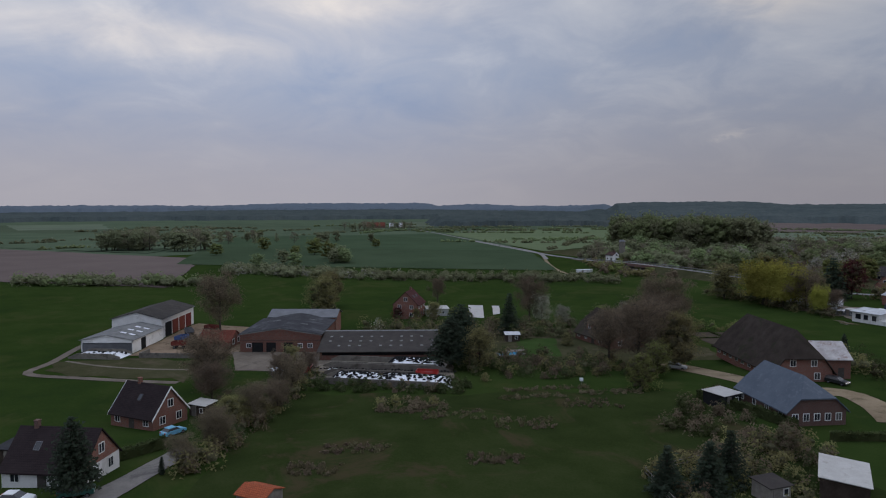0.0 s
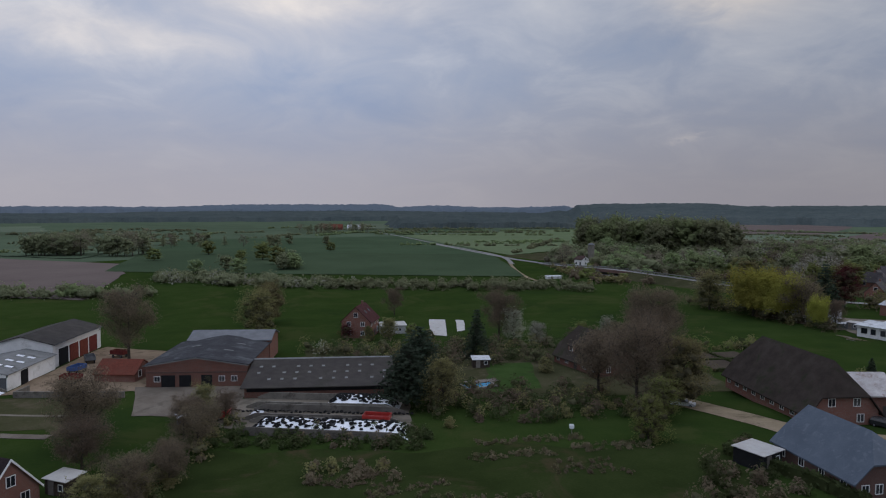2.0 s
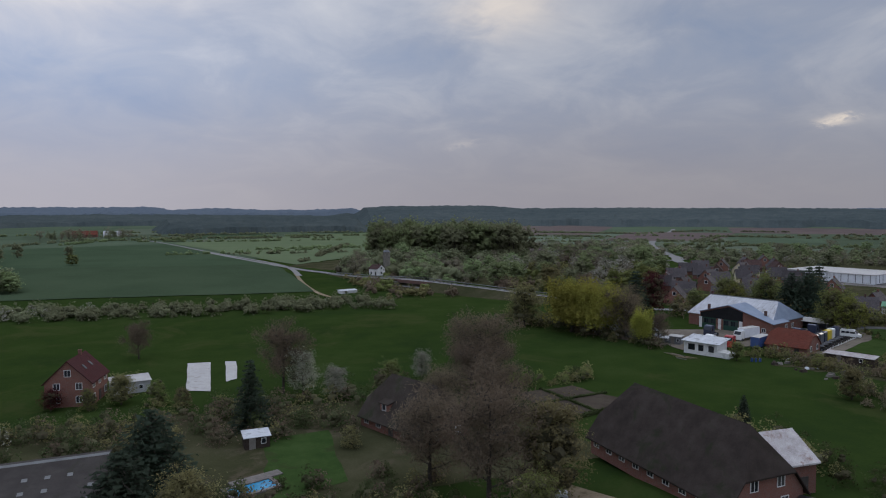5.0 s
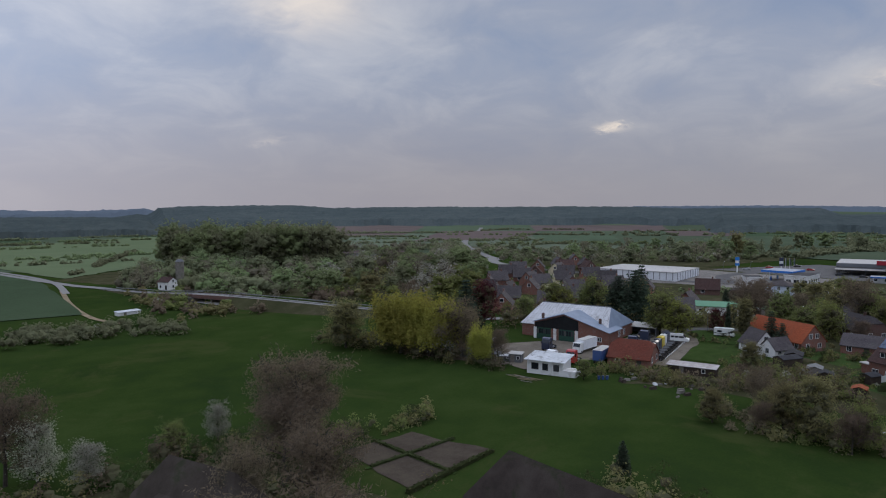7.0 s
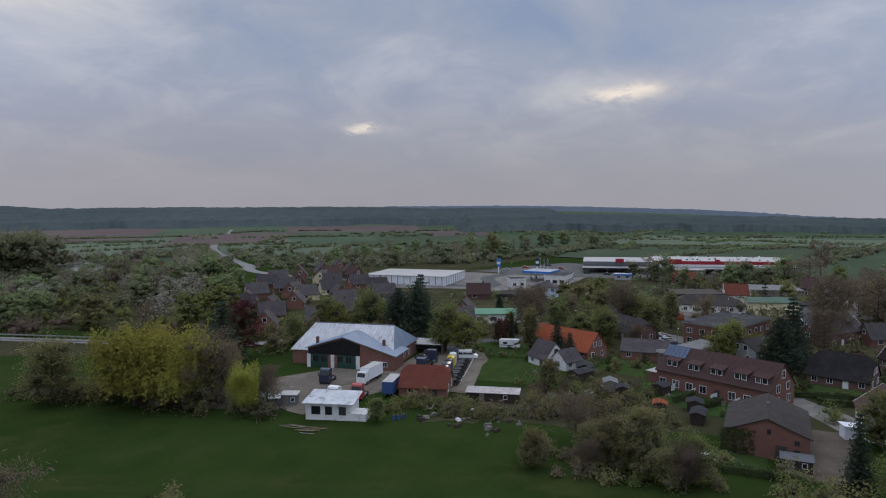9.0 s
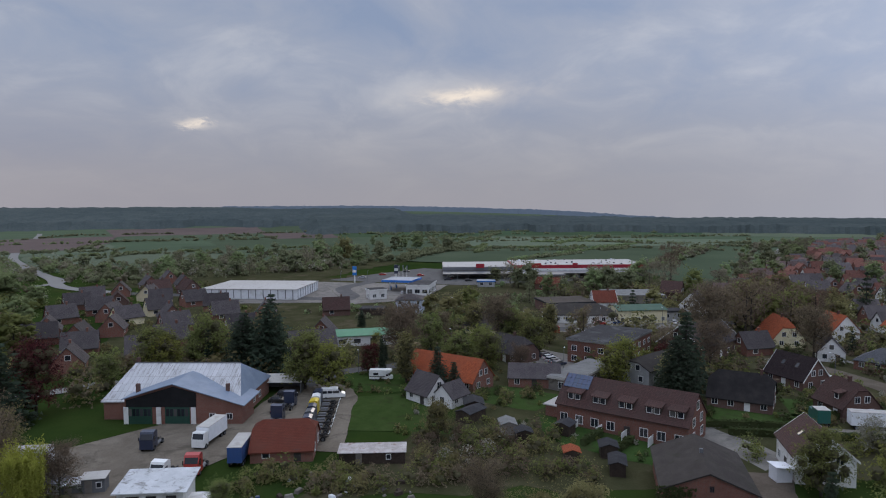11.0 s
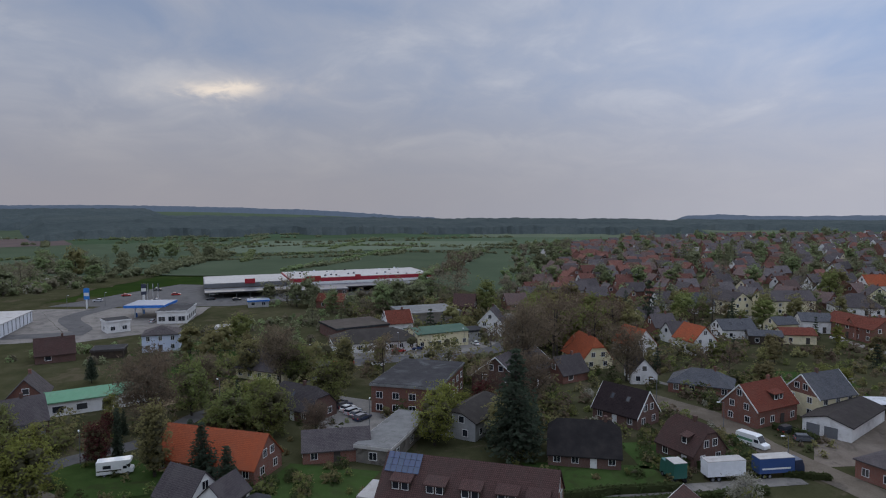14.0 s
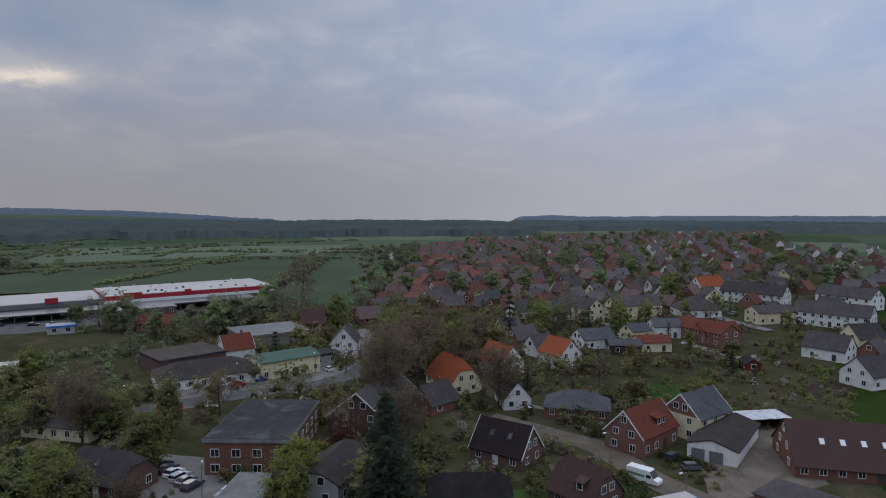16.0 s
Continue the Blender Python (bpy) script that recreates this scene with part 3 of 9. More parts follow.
def plain_window(parent, m, w=1.2, h=1.3):
    """A far window: frame and pane in one mesh."""
    k = ("plain", round(w, 2), round(h, 2))
    if k not in WIN:
        s = Shape()
        t = 0.12
        o = [(-w / 2 - t, -t), (w / 2 + t, -t), (w / 2 + t, h + t), (-w / 2 - t, h + t)]
        q = [(-w / 2, 0), (w / 2, 0), (w / 2, h), (-w / 2, h)]
        s.v = [(x, 0.02, z) for x, z in o] + [(x, -0.1, z) for x, z in o] + [(x, -0.1, z) for x, z in q] + [(x, -0.04, z) for x, z in q]
        for a in range(4):
            b = (a + 1) % 4
            for lo, hi in ((0, 4), (4, 8), (8, 12)):
                s.f.append((lo + a, lo + b, hi + b, hi + a))
                s.m.append(0)
        s.f.append((12, 13, 14, 15))
        s.m.append(1)
        WIN[k] = s.mesh("window", ["frame_white", "glass"])
    return part("window", WIN[k], None, parent, m=m)


def window(parent, m, w=1.1, h=1.25, bars=1, frame_mat="frame_white", plain=False):
    if plain:
        return plain_window(parent, m, w, h)
    k = (round(w, 2), round(h, 2), bars, frame_mat)
    if k not in WIN:
        WIN[k] = window_meshes(*k)
    f = part("window", WIN[k][0], None, parent, m=m)
    part("pane", WIN[k][1], None, f)
    return f


DOOR = {}


def door(parent, m, w=1.05, h=2.1, mat="frame_dark"):
    k = (w, h, mat)
    if k not in DOOR:
        s = Shape().box(-w / 2, -0.07, 0, w / 2, 0.02, h)
        s.box(-w / 2 - 0.09, -0.10, 0, -w / 2, 0.02, h + 0.09).box(w / 2, -0.10, 0, w / 2 + 0.09, 0.02, h + 0.09).box(-w / 2, -0.10, h, w / 2, 0.02, h + 0.09)
        DOOR[k] = s.mesh("door", mat)
        DOOR[k, 1] = Shape().box(w / 2 - 0.2, -0.13, 1.0, w / 2 - 0.08, -0.07, 1.06).mesh("door_handle", "metal_grey")
    d = part("door", DOOR[k], None, parent, m=m)
    part("handle", DOOR[k, 1], None, d)
    return d


WALL_WORDS = {"brick_red": "red-brick", "brick_dark": "dark-brick", "render_white": "white-rendered", "render_cream": "cream-rendered",
              "render_grey": "grey-rendered", "render_blue": "pale-blue", "dark_wood": "dark timber", "grey_wood": "weathered timber",
              "metal_white": "white metal-clad", "red_wood": "red timber", "concrete": "concrete"}
ROOF_WORDS = {"tile_dark": "dark tiled", "tile_brown": "brown tiled", "tile_red": "red tiled", "tile_orange": "orange tiled", "tile_slate": "grey slate", "old_tile_red": "haze-paled red", "old_tile_dark": "haze-paled grey", "old_tile_brown": "haze-paled brown",
              "thatch": "brown thatched", "slate_blue": "blue-grey slate", "fibre_grey": "grey corrugated", "fibre_pale": "pale corrugated",
              "fibre_white": "white corrugated", "tin_rusty": "rusty tin", "metal_white": "white metal", "metal_blue": "blue metal", "felt_dark": "dark felt",
              "felt_pale": "pale flat", "metal_green": "green metal", "metal_grey": "grey metal"}


def gable_profile(W, eave, ridge, f):
    """The outline of an end wall under a gable that a hip of fraction f cuts off."""
    h = W / 2
    if f <= 0:
        return [(-h, -0.5), (h, -0.5), (h, eave), (0, ridge), (-h, eave)]
    if f >= 0.99:
        return [(-h, -0.5), (h, -0.5), (h, eave), (-h, eave)]
    zh = ridge - f * (ridge - eave)
    return [(-h, -0.5), (h, -0.5), (h, eave), (h * f, zh), (-h * f, zh), (-h, eave)]


def roof_shape(L, W, eave, ridge, f0=0.0, f1=0.0, ov=0.45, og=0.25, thick=0.22, run=1.0, off=0.0):
    """A pitched roof along x; f0 and f1: how far down each end is hipped (0 gable, 1 full hip); off: the ridge's shift across."""
    s = (ridge - eave) / (W / 2)
    top = 0.16
    zr, ze = ridge + top, eave - ov * s + top
    ye = W / 2 + ov
    polys = []
    ends = []
    for sgn, f in ((-1, f0), (1, f1)):
        xe = sgn * (L / 2 + og)
        if f <= 0:
            ends.append((xe, xe, 0.0, zr))
        else:
            yh = ye * f if f >= 0.99 else W / 2 * f + ov * f
            zh = zr - s * yh
            ends.append((xe - sgn * yh * (run if isinstance(run, (int, float)) else run[sgn > 0]), xe, yh, zh))
    (r0, e0, y0, z0), (r1, e1, y1, z1) = ends
    for sg in (-1, 1):
        poly = [(r0, 0, zr), (r1, 0, zr)]
        if f1 > 0:
            poly.append((e1, sg * y1, z1))
        if f1 < 0.99:
            poly.append((e1, sg * ye, ze))
        if f0 < 0.99:
            poly.append((e0, sg * ye, ze))
        if f0 > 0:
            poly.append((e0, sg * y0, z0))
        polys.append(poly if sg < 0 else poly[::-1])
    # faces look up: y<0 side runs the other way round
    polys[0] = polys[0][::-1]
    polys[1] = polys[1][::-1]
    fixed = []
    for p in polys:
        fixed.append(p if (Vector(p[1]) - Vector(p[0])).cross(Vector(p[2]) - Vector(p[1])).z > 0 else p[::-1])
    if f0 > 0:
        fixed.append([(r0, 0, zr), (e0, y0, z0), (e0, -y0, z0)])
    if f1 > 0:
        fixed.append([(r1, 0, zr), (e1, -y1, z1), (e1, y1, z1)])
    return Shape().sheet(fixed, thick)


FACE = {"-y": 0, "+x": 90, "+y": 180, "-x": -90}


def on_wall(L, W, side, u, z):
    """A pose on an outer wall: u along it, z up; the window meshes look along -y."""
    a = FACE[side]
    half = W / 2 if side in ("-y", "+y") else L / 2
    return pose(0, 0, z, 0, 0, a) @ pose(u, -half, 0)


def house(x, y, hd, L, W, eave, ridge, wall="brick_red", roof="tile_dark", f0=0.0, f1=0.0, name="house", label="", cat="house", detail=2,
          storeys=1, chimney=True, gable=None, skylights=0, dormers=(), verge="", frame_mat="frame_white", ov=0.45, og=0.25, win=None, group="", z=None, doors=True, place="in a garden", run=1.0, gw=0):
    """A house with walls, roof, chimney, windows and a door. x, y: its middle; hd: the way its ridge runs."""
    lab = label or f"{WALL_WORDS.get(wall, 'brick')} house with a {ROOF_WORDS.get(roof, 'tiled')} {'hipped' if f0 >= 0.99 else 'half-hipped' if f0 > 0 else 'gable'} roof {place}"
    h = thing(name, x, y, hd, z, lab, cat, group)
    take(x, y, hd, L, W)
    body = Shape()
    lo = min(f0, f1) if min(f0, f1) > 0 else 0
    ends = [(-1, f0), (1, f1)]
    # end walls with their gables, long walls between
    t = 0.35
    for sg, f in ends:
        prof = gable_profile(W, eave, ridge, f)
        a, b = sorted((sg * L / 2, sg * (L / 2 - t)))
        if gable and f < 0.99:
            low = [(-W / 2, -0.5), (W / 2, -0.5), (W / 2, eave), (-W / 2, eave)]
            body.prism(low, "x", a, b)
            up = [p for p in prof if p[1] > 0]
            part("gable", Shape().prism(up, "x", a, b), gable, h)
        else:
            body.prism(prof, "x", a, b)
    for sg in (-1, 1):
        a, b = sorted((sg * W / 2, sg * (W / 2 - t)))
        body.box(-L / 2 + t, a, -0.5, L / 2 - t, b, eave)
    part("wall", body, wall, h)
    rf = part("roof", roof_shape(L, W, eave, ridge, f0, f1, ov, og, run=run), roof, h)
    s = (ridge - eave) / (W / 2)
    if verge:
        for sg, f in ends:
            if f <= 0:
                ye, xe = W / 2 + ov, sg * (L / 2 + og + 0.03)
                for side in (-1, 1):
                    part("bargeboard", Shape().prism([(0, ridge - 0.16), (side * ye, eave - ov * s - 0.16), (side * ye, eave - ov * s + 0.2), (0, ridge + 0.2)], "x", xe - 0.04, xe + 0.04), verge, rf)
    if chimney:
        u = (chimney if isinstance(chimney, float) else 0.2) * L
        c = part("chimney", Shape().box(u - 0.3, -0.3, ridge - 0.9, u + 0.3, 0.3, ridge + 0.9).box(u - 0.36, -0.36, ridge + 0.9, u + 0.36, 0.36, ridge + 1.02),
                 "brick_dark" if wall != "brick_red" else "brick_red", rf)
    if detail >= 1:
        ww, wh = (win or (1.15, 1.3))
        bars = 1
        nfl = storeys
        step = 3.0 if detail >= 2 else 4.2
        nside = max(2, int((L - 1.0) / step))
        for side in ("-y", "+y"):
            for fl in range(nfl):
                if 1.0 + 2.75 * fl + wh > eave + 0.1:
                    break
                for k in range(nside):
                    u = (k + 0.5) / nside * L - L / 2
                    if doors and side == "-y" and fl == 0 and k == nside // 2:
                        door(h, on_wall(L, W, side, u, 0.15), mat="frame_white" if wall == "brick_dark" else "frame_dark")
                        continue
                    window(h, on_wall(L, W, side, u, 0.95 + 2.75 * fl), ww, min(wh, max(0.6, eave - 1.15 - 2.75 * fl)), bars, frame_mat, detail < 2)
        for side, f in (("-x", f0), ("+x", f1)):
            ng = 2 if W > 6.5 else 1
            for fl in range(3):
                zt = 0.95 + 2.75 * fl
                top = ridge - f * (ridge - eave) if f else ridge
                if zt + wh > top - 0.5:
                    break
                room = W / 2 if zt + wh < eave else (ridge - zt - wh) / s
                n = (gw if gw and zt + wh < eave + 1.2 else gw - 2 if gw else ng) if room > 2.2 else 1
                if room < ww * 0.7:
                    break
                for k in range(n):
                    u = 0 if n == 1 else (2 * k / (n - 1) - 1) * min(room * 0.5, W * 0.24) * (1 if n == 2 else 1.55)
                    window(h, on_wall(L, W, side, u, zt), ww, wh, bars, frame_mat, detail < 2)
    for k in range(skylights):
        for sg in ((-1, 1) if detail >= 2 else (-1,)):
            u = (k + 0.5) / skylights * L * 0.7 - L * 0.35
            yy = W * 0.24
            zz = ridge - s * yy + 0.2
            ang = math.degrees(math.atan(s))
            m = pose(u, sg * yy, zz, -ang * sg, 0, 0)
            sk = part("skylight", Shape().box(-0.45, -0.65, -0.05, 0.45, 0.65, 0.07), "frame_white" if name == "barn_house" and L > 20 else "frame_dark" if wall != "render_white" else "metal_grey", rf, m=m)
            part("pane", Shape().box(-0.38, -0.57, 0.07, 0.38, 0.57, 0.085), "metal_white" if name == "barn_house" and L > 20 else "glass", sk)
    for side, u, w, wall_m in dormers:
        dormer(h, L, W, eave, ridge, side, u, w, wall_m, roof, frame_mat)
    return h


def dormer(h, L, W, eave, ridge, side, u, w, wall_m, roof_m, frame_mat="frame_white", n=2):
    """A shed dormer on one slope (side -1 or 1)."""
    s = (ridge - eave) / (W / 2)
    y0, zb = W / 2 - 0.9, eave + 0.9 * s
    zt = min(zb + 1.5, ridge - 0.3)
    y1 = max(0.1, (ridge - zt) / s - 0.3) if s > 0.1 else 0.2
    m = Matrix.Rotation(math.pi if side > 0 else 0.0, 4, "Z")
    uu = u if side < 0 else -u
    d = part("dormer", Shape().prism([(-y0, zb - 0.2), (-y0, zt), (-y1, zt), (-y1, zb - 0.2)], "x", uu - w / 2, uu + w / 2), wall_m, h, m=m)
    rise = (ridge - 0.15 - zt) if s > 0.7 else 0.5
    part("dormer_roof", Shape().sheet([[(uu - w / 2 - 0.25, -y0 - 0.35, zt + 0.05), (uu + w / 2 + 0.25, -y0 - 0.35, zt + 0.05), (uu + w / 2 + 0.25, -y1 + 1.0, zt + 0.75), (uu - w / 2 - 0.25, -y1 + 1.0, zt + 0.75)]], 0.16), roof_m, d)
    k = max(1, int(w / 1.4))
    for i in range(k):
        window(d, pose(uu - w / 2 + (i + 0.5) * w / k, -y0, zb + 0.25), min(1.0, w / k - 0.3), max(0.6, zt - zb - 0.45), 0, frame_mat)
    return d


def shed(x, y, hd, L, W, h, wall="dark_wood", roof="felt_dark", label="", name="shed", slope=0.35, z=None, gabled=False, open_side=False, cat="shed"):
    """A small outbuilding with a lean-to or gable roof."""
    ob = thing(name, x, y, hd, z, label or f"small {WALL_WORDS.get(wall, 'timber')} shed with a {ROOF_WORDS.get(roof, 'felt')} roof", cat)
    take(x, y, hd, L, W)
    if gabled:
        b = Shape().prism([(-W / 2, -0.3), (W / 2, -0.3), (W / 2, h), (0, h + slope * W / 2), (-W / 2, h)], "x", -L / 2, L / 2)
        part("wall", b, wall, ob)
        part("roof", roof_shape(L, W, h, h + slope * W / 2, ov=0.3, og=0.2, thick=0.1), roof, ob)
    else:
        dz = slope * W * 0.25
        b = Shape()
        if open_side:
            b.box(-L / 2, W / 2 - 0.15, -0.3, L / 2, W / 2, h + dz)
            b.box(-L / 2, -W / 2, -0.3, -L / 2 + 0.15, W / 2 - 0.15, h).box(L / 2 - 0.15, -W / 2, -0.3, L / 2, W / 2 - 0.15, h)
            nb = max(1, int(L / 4))
            for k in range(1, nb):
                part("post", Shape().box(-0.08, -W / 2, -0.3, 0.08, -W / 2 + 0.16, h), "dark_wood", ob, m=pose(-L / 2 + L * k / nb, 0, 0))
        else:
            b.prism([(-W / 2, -0.3), (W / 2, -0.3), (W / 2, h + dz), (-W / 2, h)], "x", -L / 2, L / 2)
        part("wall", b, wall, ob)
        part("roof", Shape().sheet([[(-L / 2 - 0.25, -W / 2 - 0.3, h + 0.06), (L / 2 + 0.25, -W / 2 - 0.3, h + 0.06), (L / 2 + 0.25, W / 2 + 0.25, h + dz + 0.08), (-L / 2 - 0.25, W / 2 + 0.25, h + dz + 0.08)]], 0.1), roof, ob)
        if not open_side and L > 2.5:
            door(ob, on_wall(L, W, "-y", -L * 0.2, 0.05), 0.9, min(1.95, h - 0.2), "grey_wood")
            window(ob, on_wall(L, W, "-y", L * 0.25, 0.9), 0.7, min(0.8, h - 1.2), 0)
    return ob


def flat_block(x, y, hd, L, W, h, wall="brick_red", top="felt_dark", fascia="frame_white", name="building", label="", rows=2, win=(1.5, 1.4), step=3.6, z=None, cat="building", fh=0.6):
    """A flat-roofed building: walls, a projecting fascia, the roof sheet, window rows."""
    ob = thing(name, x, y, hd, z, label, cat)
    take(x, y, hd, L, W)
    part("wall", Shape().box(-L / 2, -W / 2, -0.5, L / 2, W / 2, h - fh), wall, ob)
    part("fascia", Shape().box(-L / 2 - 0.35, -W / 2 - 0.35, h - fh, L / 2 + 0.35, W / 2 + 0.35, h), fascia, ob)
    part("roof", Shape().box(-L / 2 - 0.2, -W / 2 - 0.2, h, L / 2 + 0.2, W / 2 + 0.2, h + 0.08), top, ob)
    for side, ln in (("-y", L), ("+y", L), ("-x", W), ("+x", W)):
        n = max(1, int(ln / step))
        for fl in range(rows):
            zz = 0.95 + fl * 2.9
            if zz + win[1] > h - fh:
                break
            for k in range(n):
                window(ob, on_wall(L, W, side, (k + 0.5) / n * ln - ln / 2, zz), win[0], win[1], 1)
    return ob


# ---- ground patches ----
def ribbon(name, pts, width, mat, lift=0.05, label="", cat="road", kind="structure", seg=4.0):
    """A strip of road or path over the ground through the given plan points, with a smooth line and edges of its own."""
    P = [Vector((a, b)) for a, b in pts]
    line = []
    for i in range(len(P) - 1):
        p0, p1, p2, p3 = P[max(i - 1, 0)], P[i], P[i + 1], P[min(i + 2, len(P) - 1)]
        n = max(2, int((p2 - p1).length / seg))
        for k in range(n):
            t = k / n
            line.append(0.5 * (2 * p1 + (p2 - p0) * t + (2 * p0 - 5 * p1 + 4 * p2 - p3) * t * t + (3 * p1 - p0 - 3 * p2 + p3) * t ** 3))
    line.append(P[-1])
    ROADS.extend((p.x, p.y, width / 2 + 0.5) for p in line)
    s = Shape()
    rows = []
    for i, p in enumerate(line):
        d = (line[min(i + 1, len(line) - 1)] - line[max(i - 1, 0)]).normalized()
        nrm = Vector((-d.y, d.x))
        w = width / 2 * (1 + 0.06 * noise.noise((p.x * 0.2, p.y * 0.2, 7)))
        a, b = p + nrm * w, p - nrm * w
        rows.append(((a.x, a.y, g(a.x, a.y) + lift), (p.x, p.y, g(p.x, p.y) + lift + 0.04), (b.x, b.y, g(b.x, b.y) + lift)))
    for r0, r1 in zip(rows, rows[1:]):
        s.face([r0[1], r1[1], r1[0], r0[0]])
        s.face([r0[2], r1[2], r1[1], r0[1]])
    ob = new(name, s.mesh(name, mat))
    return tagged(ob, label, cat, "", kind)


def patch(name, corners, mat, lift=0.05, label="", cat="field", cell=6.0, wob=0.6, kind="structure"):
    """A four-cornered piece of ground cover that follows the land, with an uneven edge."""
    a, b, c, d = [Vector(p) for p in corners]
    nu = max(2, min(60, int(max((b - a).length, (c - d).length) / cell)))
    nv = max(2, min(60, int(max((d - a).length, (c - b).length) / cell)))
    s = Shape()
    for j in range(nv + 1):
        for i in range(nu + 1):
            u, v = i / nu, j / nv
            p = (a * (1 - u) + b * u) * (1 - v) + (d * (1 - u) + c * u) * v
            if i in (0, nu) or j in (0, nv):
                p = p + Vector((noise.noise((p.x * 0.13, p.y * 0.13, 1)), noise.noise((p.x * 0.13, p.y * 0.13, 9)))) * wob * 2
            s.v.append((p.x, p.y, g(p.x, p.y) + lift))
    for j in range(nv):
        for i in range(nu):
            k = j * (nu + 1) + i
            s.f.append((k, k + 1, k + nu + 2, k + nu + 1))
            s.m.append(0)
    me = s.mesh(name, mat)
    if sum(p.normal.z for p in me.polygons) < 0:
        me.flip_normals()
    return tagged(new(name, me), label, cat, "", kind)

# ---- the ground: one sheet to the horizon ----
def make_ground():
    s = Shape()
    cx, cy = 110.0, 150.0
    radii = [0.0]
    r = 3.0
    while r < 4700:
        radii.append(r)
        r += max(4.0, r * 0.035)
    n = 180
    for r in radii:
        for k in range(n):
            a = 2 * math.pi * k / n
            x, y = cx + r * math.cos(a), cy + r * math.sin(a)
            s.v.append((x, y, g(x, y) + (0.05 * noise.noise((x * 0.1, y * 0.1, 3)) if 3 < r < 500 else 0)))
    for i in range(len(radii) - 1):
        for k in range(n):
            j = (k + 1) % n
            s.f.append((i * n + k, (i + 1) * n + k, (i + 1) * n + j, i * n + j))
            s.m.append(0)
    # beyond 470 m the ground takes a crop colour paled for haze
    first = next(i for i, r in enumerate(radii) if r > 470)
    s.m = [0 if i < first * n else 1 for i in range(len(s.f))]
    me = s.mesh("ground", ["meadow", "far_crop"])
    me.polygons.foreach_set("use_smooth", [True] * len(me.polygons))
    tagged(new("ground", me), "green meadow ground that reaches to the wooded horizon", "ground", "", "structure")


make_ground()

# fields round the village
patch("ploughed_field", [(-440, 600), (-168, 468), (-132, 318), (-320, 345)], "ploughed", 0.25, "brown ploughed field behind the farm", "field", 14, 2)
patch("crop_field", [(-170, 425), (70, 402), (70.5, 550), (-215, 610)], "crop", 0.30, "dark green crop field beyond the hedge", "field", 16, 1)
patch("upper_crop_field", [(-215, 610), (70.5, 550), (-6, 884), (-245, 800)], "crop", 0.31, "upper part of the dark green crop field", "field", 18, 1)
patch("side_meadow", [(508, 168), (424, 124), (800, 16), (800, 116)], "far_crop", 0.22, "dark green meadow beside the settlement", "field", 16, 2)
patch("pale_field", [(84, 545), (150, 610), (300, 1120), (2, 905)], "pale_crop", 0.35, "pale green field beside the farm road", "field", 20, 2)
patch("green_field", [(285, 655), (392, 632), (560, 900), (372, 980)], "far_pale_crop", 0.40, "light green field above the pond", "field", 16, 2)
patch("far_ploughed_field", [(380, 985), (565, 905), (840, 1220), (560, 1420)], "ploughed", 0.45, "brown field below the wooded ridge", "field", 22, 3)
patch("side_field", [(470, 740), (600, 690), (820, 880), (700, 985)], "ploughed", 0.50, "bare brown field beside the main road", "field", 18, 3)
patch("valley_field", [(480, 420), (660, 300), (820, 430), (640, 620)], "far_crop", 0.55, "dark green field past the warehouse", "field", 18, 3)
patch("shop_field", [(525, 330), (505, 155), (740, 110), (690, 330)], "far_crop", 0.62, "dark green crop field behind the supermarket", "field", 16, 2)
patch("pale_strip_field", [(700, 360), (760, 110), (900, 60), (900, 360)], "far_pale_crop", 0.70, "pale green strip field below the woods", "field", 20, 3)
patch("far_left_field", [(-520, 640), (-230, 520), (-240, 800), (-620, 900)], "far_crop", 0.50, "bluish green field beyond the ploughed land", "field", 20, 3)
patch("valley_ground", [(76, 540), (150, 600), (400, 640), (205, 300)], "grass", 0.06, "rough scrub ground of the valley", "ground", 10, 3)
patch("scrub_ground", [(325, 440), (480, 440), (535, 330), (398, 338)], "grass", 0.12, "rough scrub ground beyond the car park", "ground", 10, 3)
patch("village_ground", [(152, 205), (215, 60), (420, -120), (480, 130)], "grass", 0.05, "rough green and brown garden ground of the village", "ground", 8, 3)
patch("village_ground_east", [(205, 268), (235, 150), (470, 130), (430, 330)], "grass", 0.055, "worn grass between the houses", "ground", 8, 3)
patch("estate_ground", [(196, 300), (262, 256), (440, 200), (400, 420)], "grass", 0.035, "rough grass between the new houses and the yards", "ground", 8, 2)
patch("settlement_ground", [(405, -125), (410, 130), (930, -40), (1060, -680)], "grass", 0.2, "garden ground among the far houses", "ground", 14, 3)
patch("farm_ground", [(-30, 168), (76, 168), (72, 216), (-26, 222)], "grass", 0.05, "rough grass among the farm gardens", "ground", 5, 2)

patch("pasture", [(-34, 20), (75, 20), (48, 132), (-33, 142)], "pasture", 0.06, "rough pasture with dry tufts beside the farm", "field", 5, 2)

# lawns and yards
patch("hall_lawn", [(183, 214), (203, 222), (214, 207), (188, 190)], "lawn", 0.10, "bright green lawn beside the lorry park", "lawn", 5)
patch("camper_lawn", [(209, 228), (226, 232), (230, 208), (214, 206)], "lawn", 0.10, "lawn where the camper stands", "lawn", 5)
patch("play_lawn", [(210, 192), (225, 189), (222, 172), (208, 177)], "lawn", 0.10, "play lawn behind the terrace", "lawn", 4)
patch("row_lawn", [(191, 172), (206, 176), (196, 148), (184, 150)], "lawn", 0.10, "back lawns of the terrace", "lawn", 4)
patch("barn_lawn", [(157, 152), (166, 156), (167, 145), (158, 143)], "lawn", 0.10, "small round garden lawn with a path", "lawn", 3)
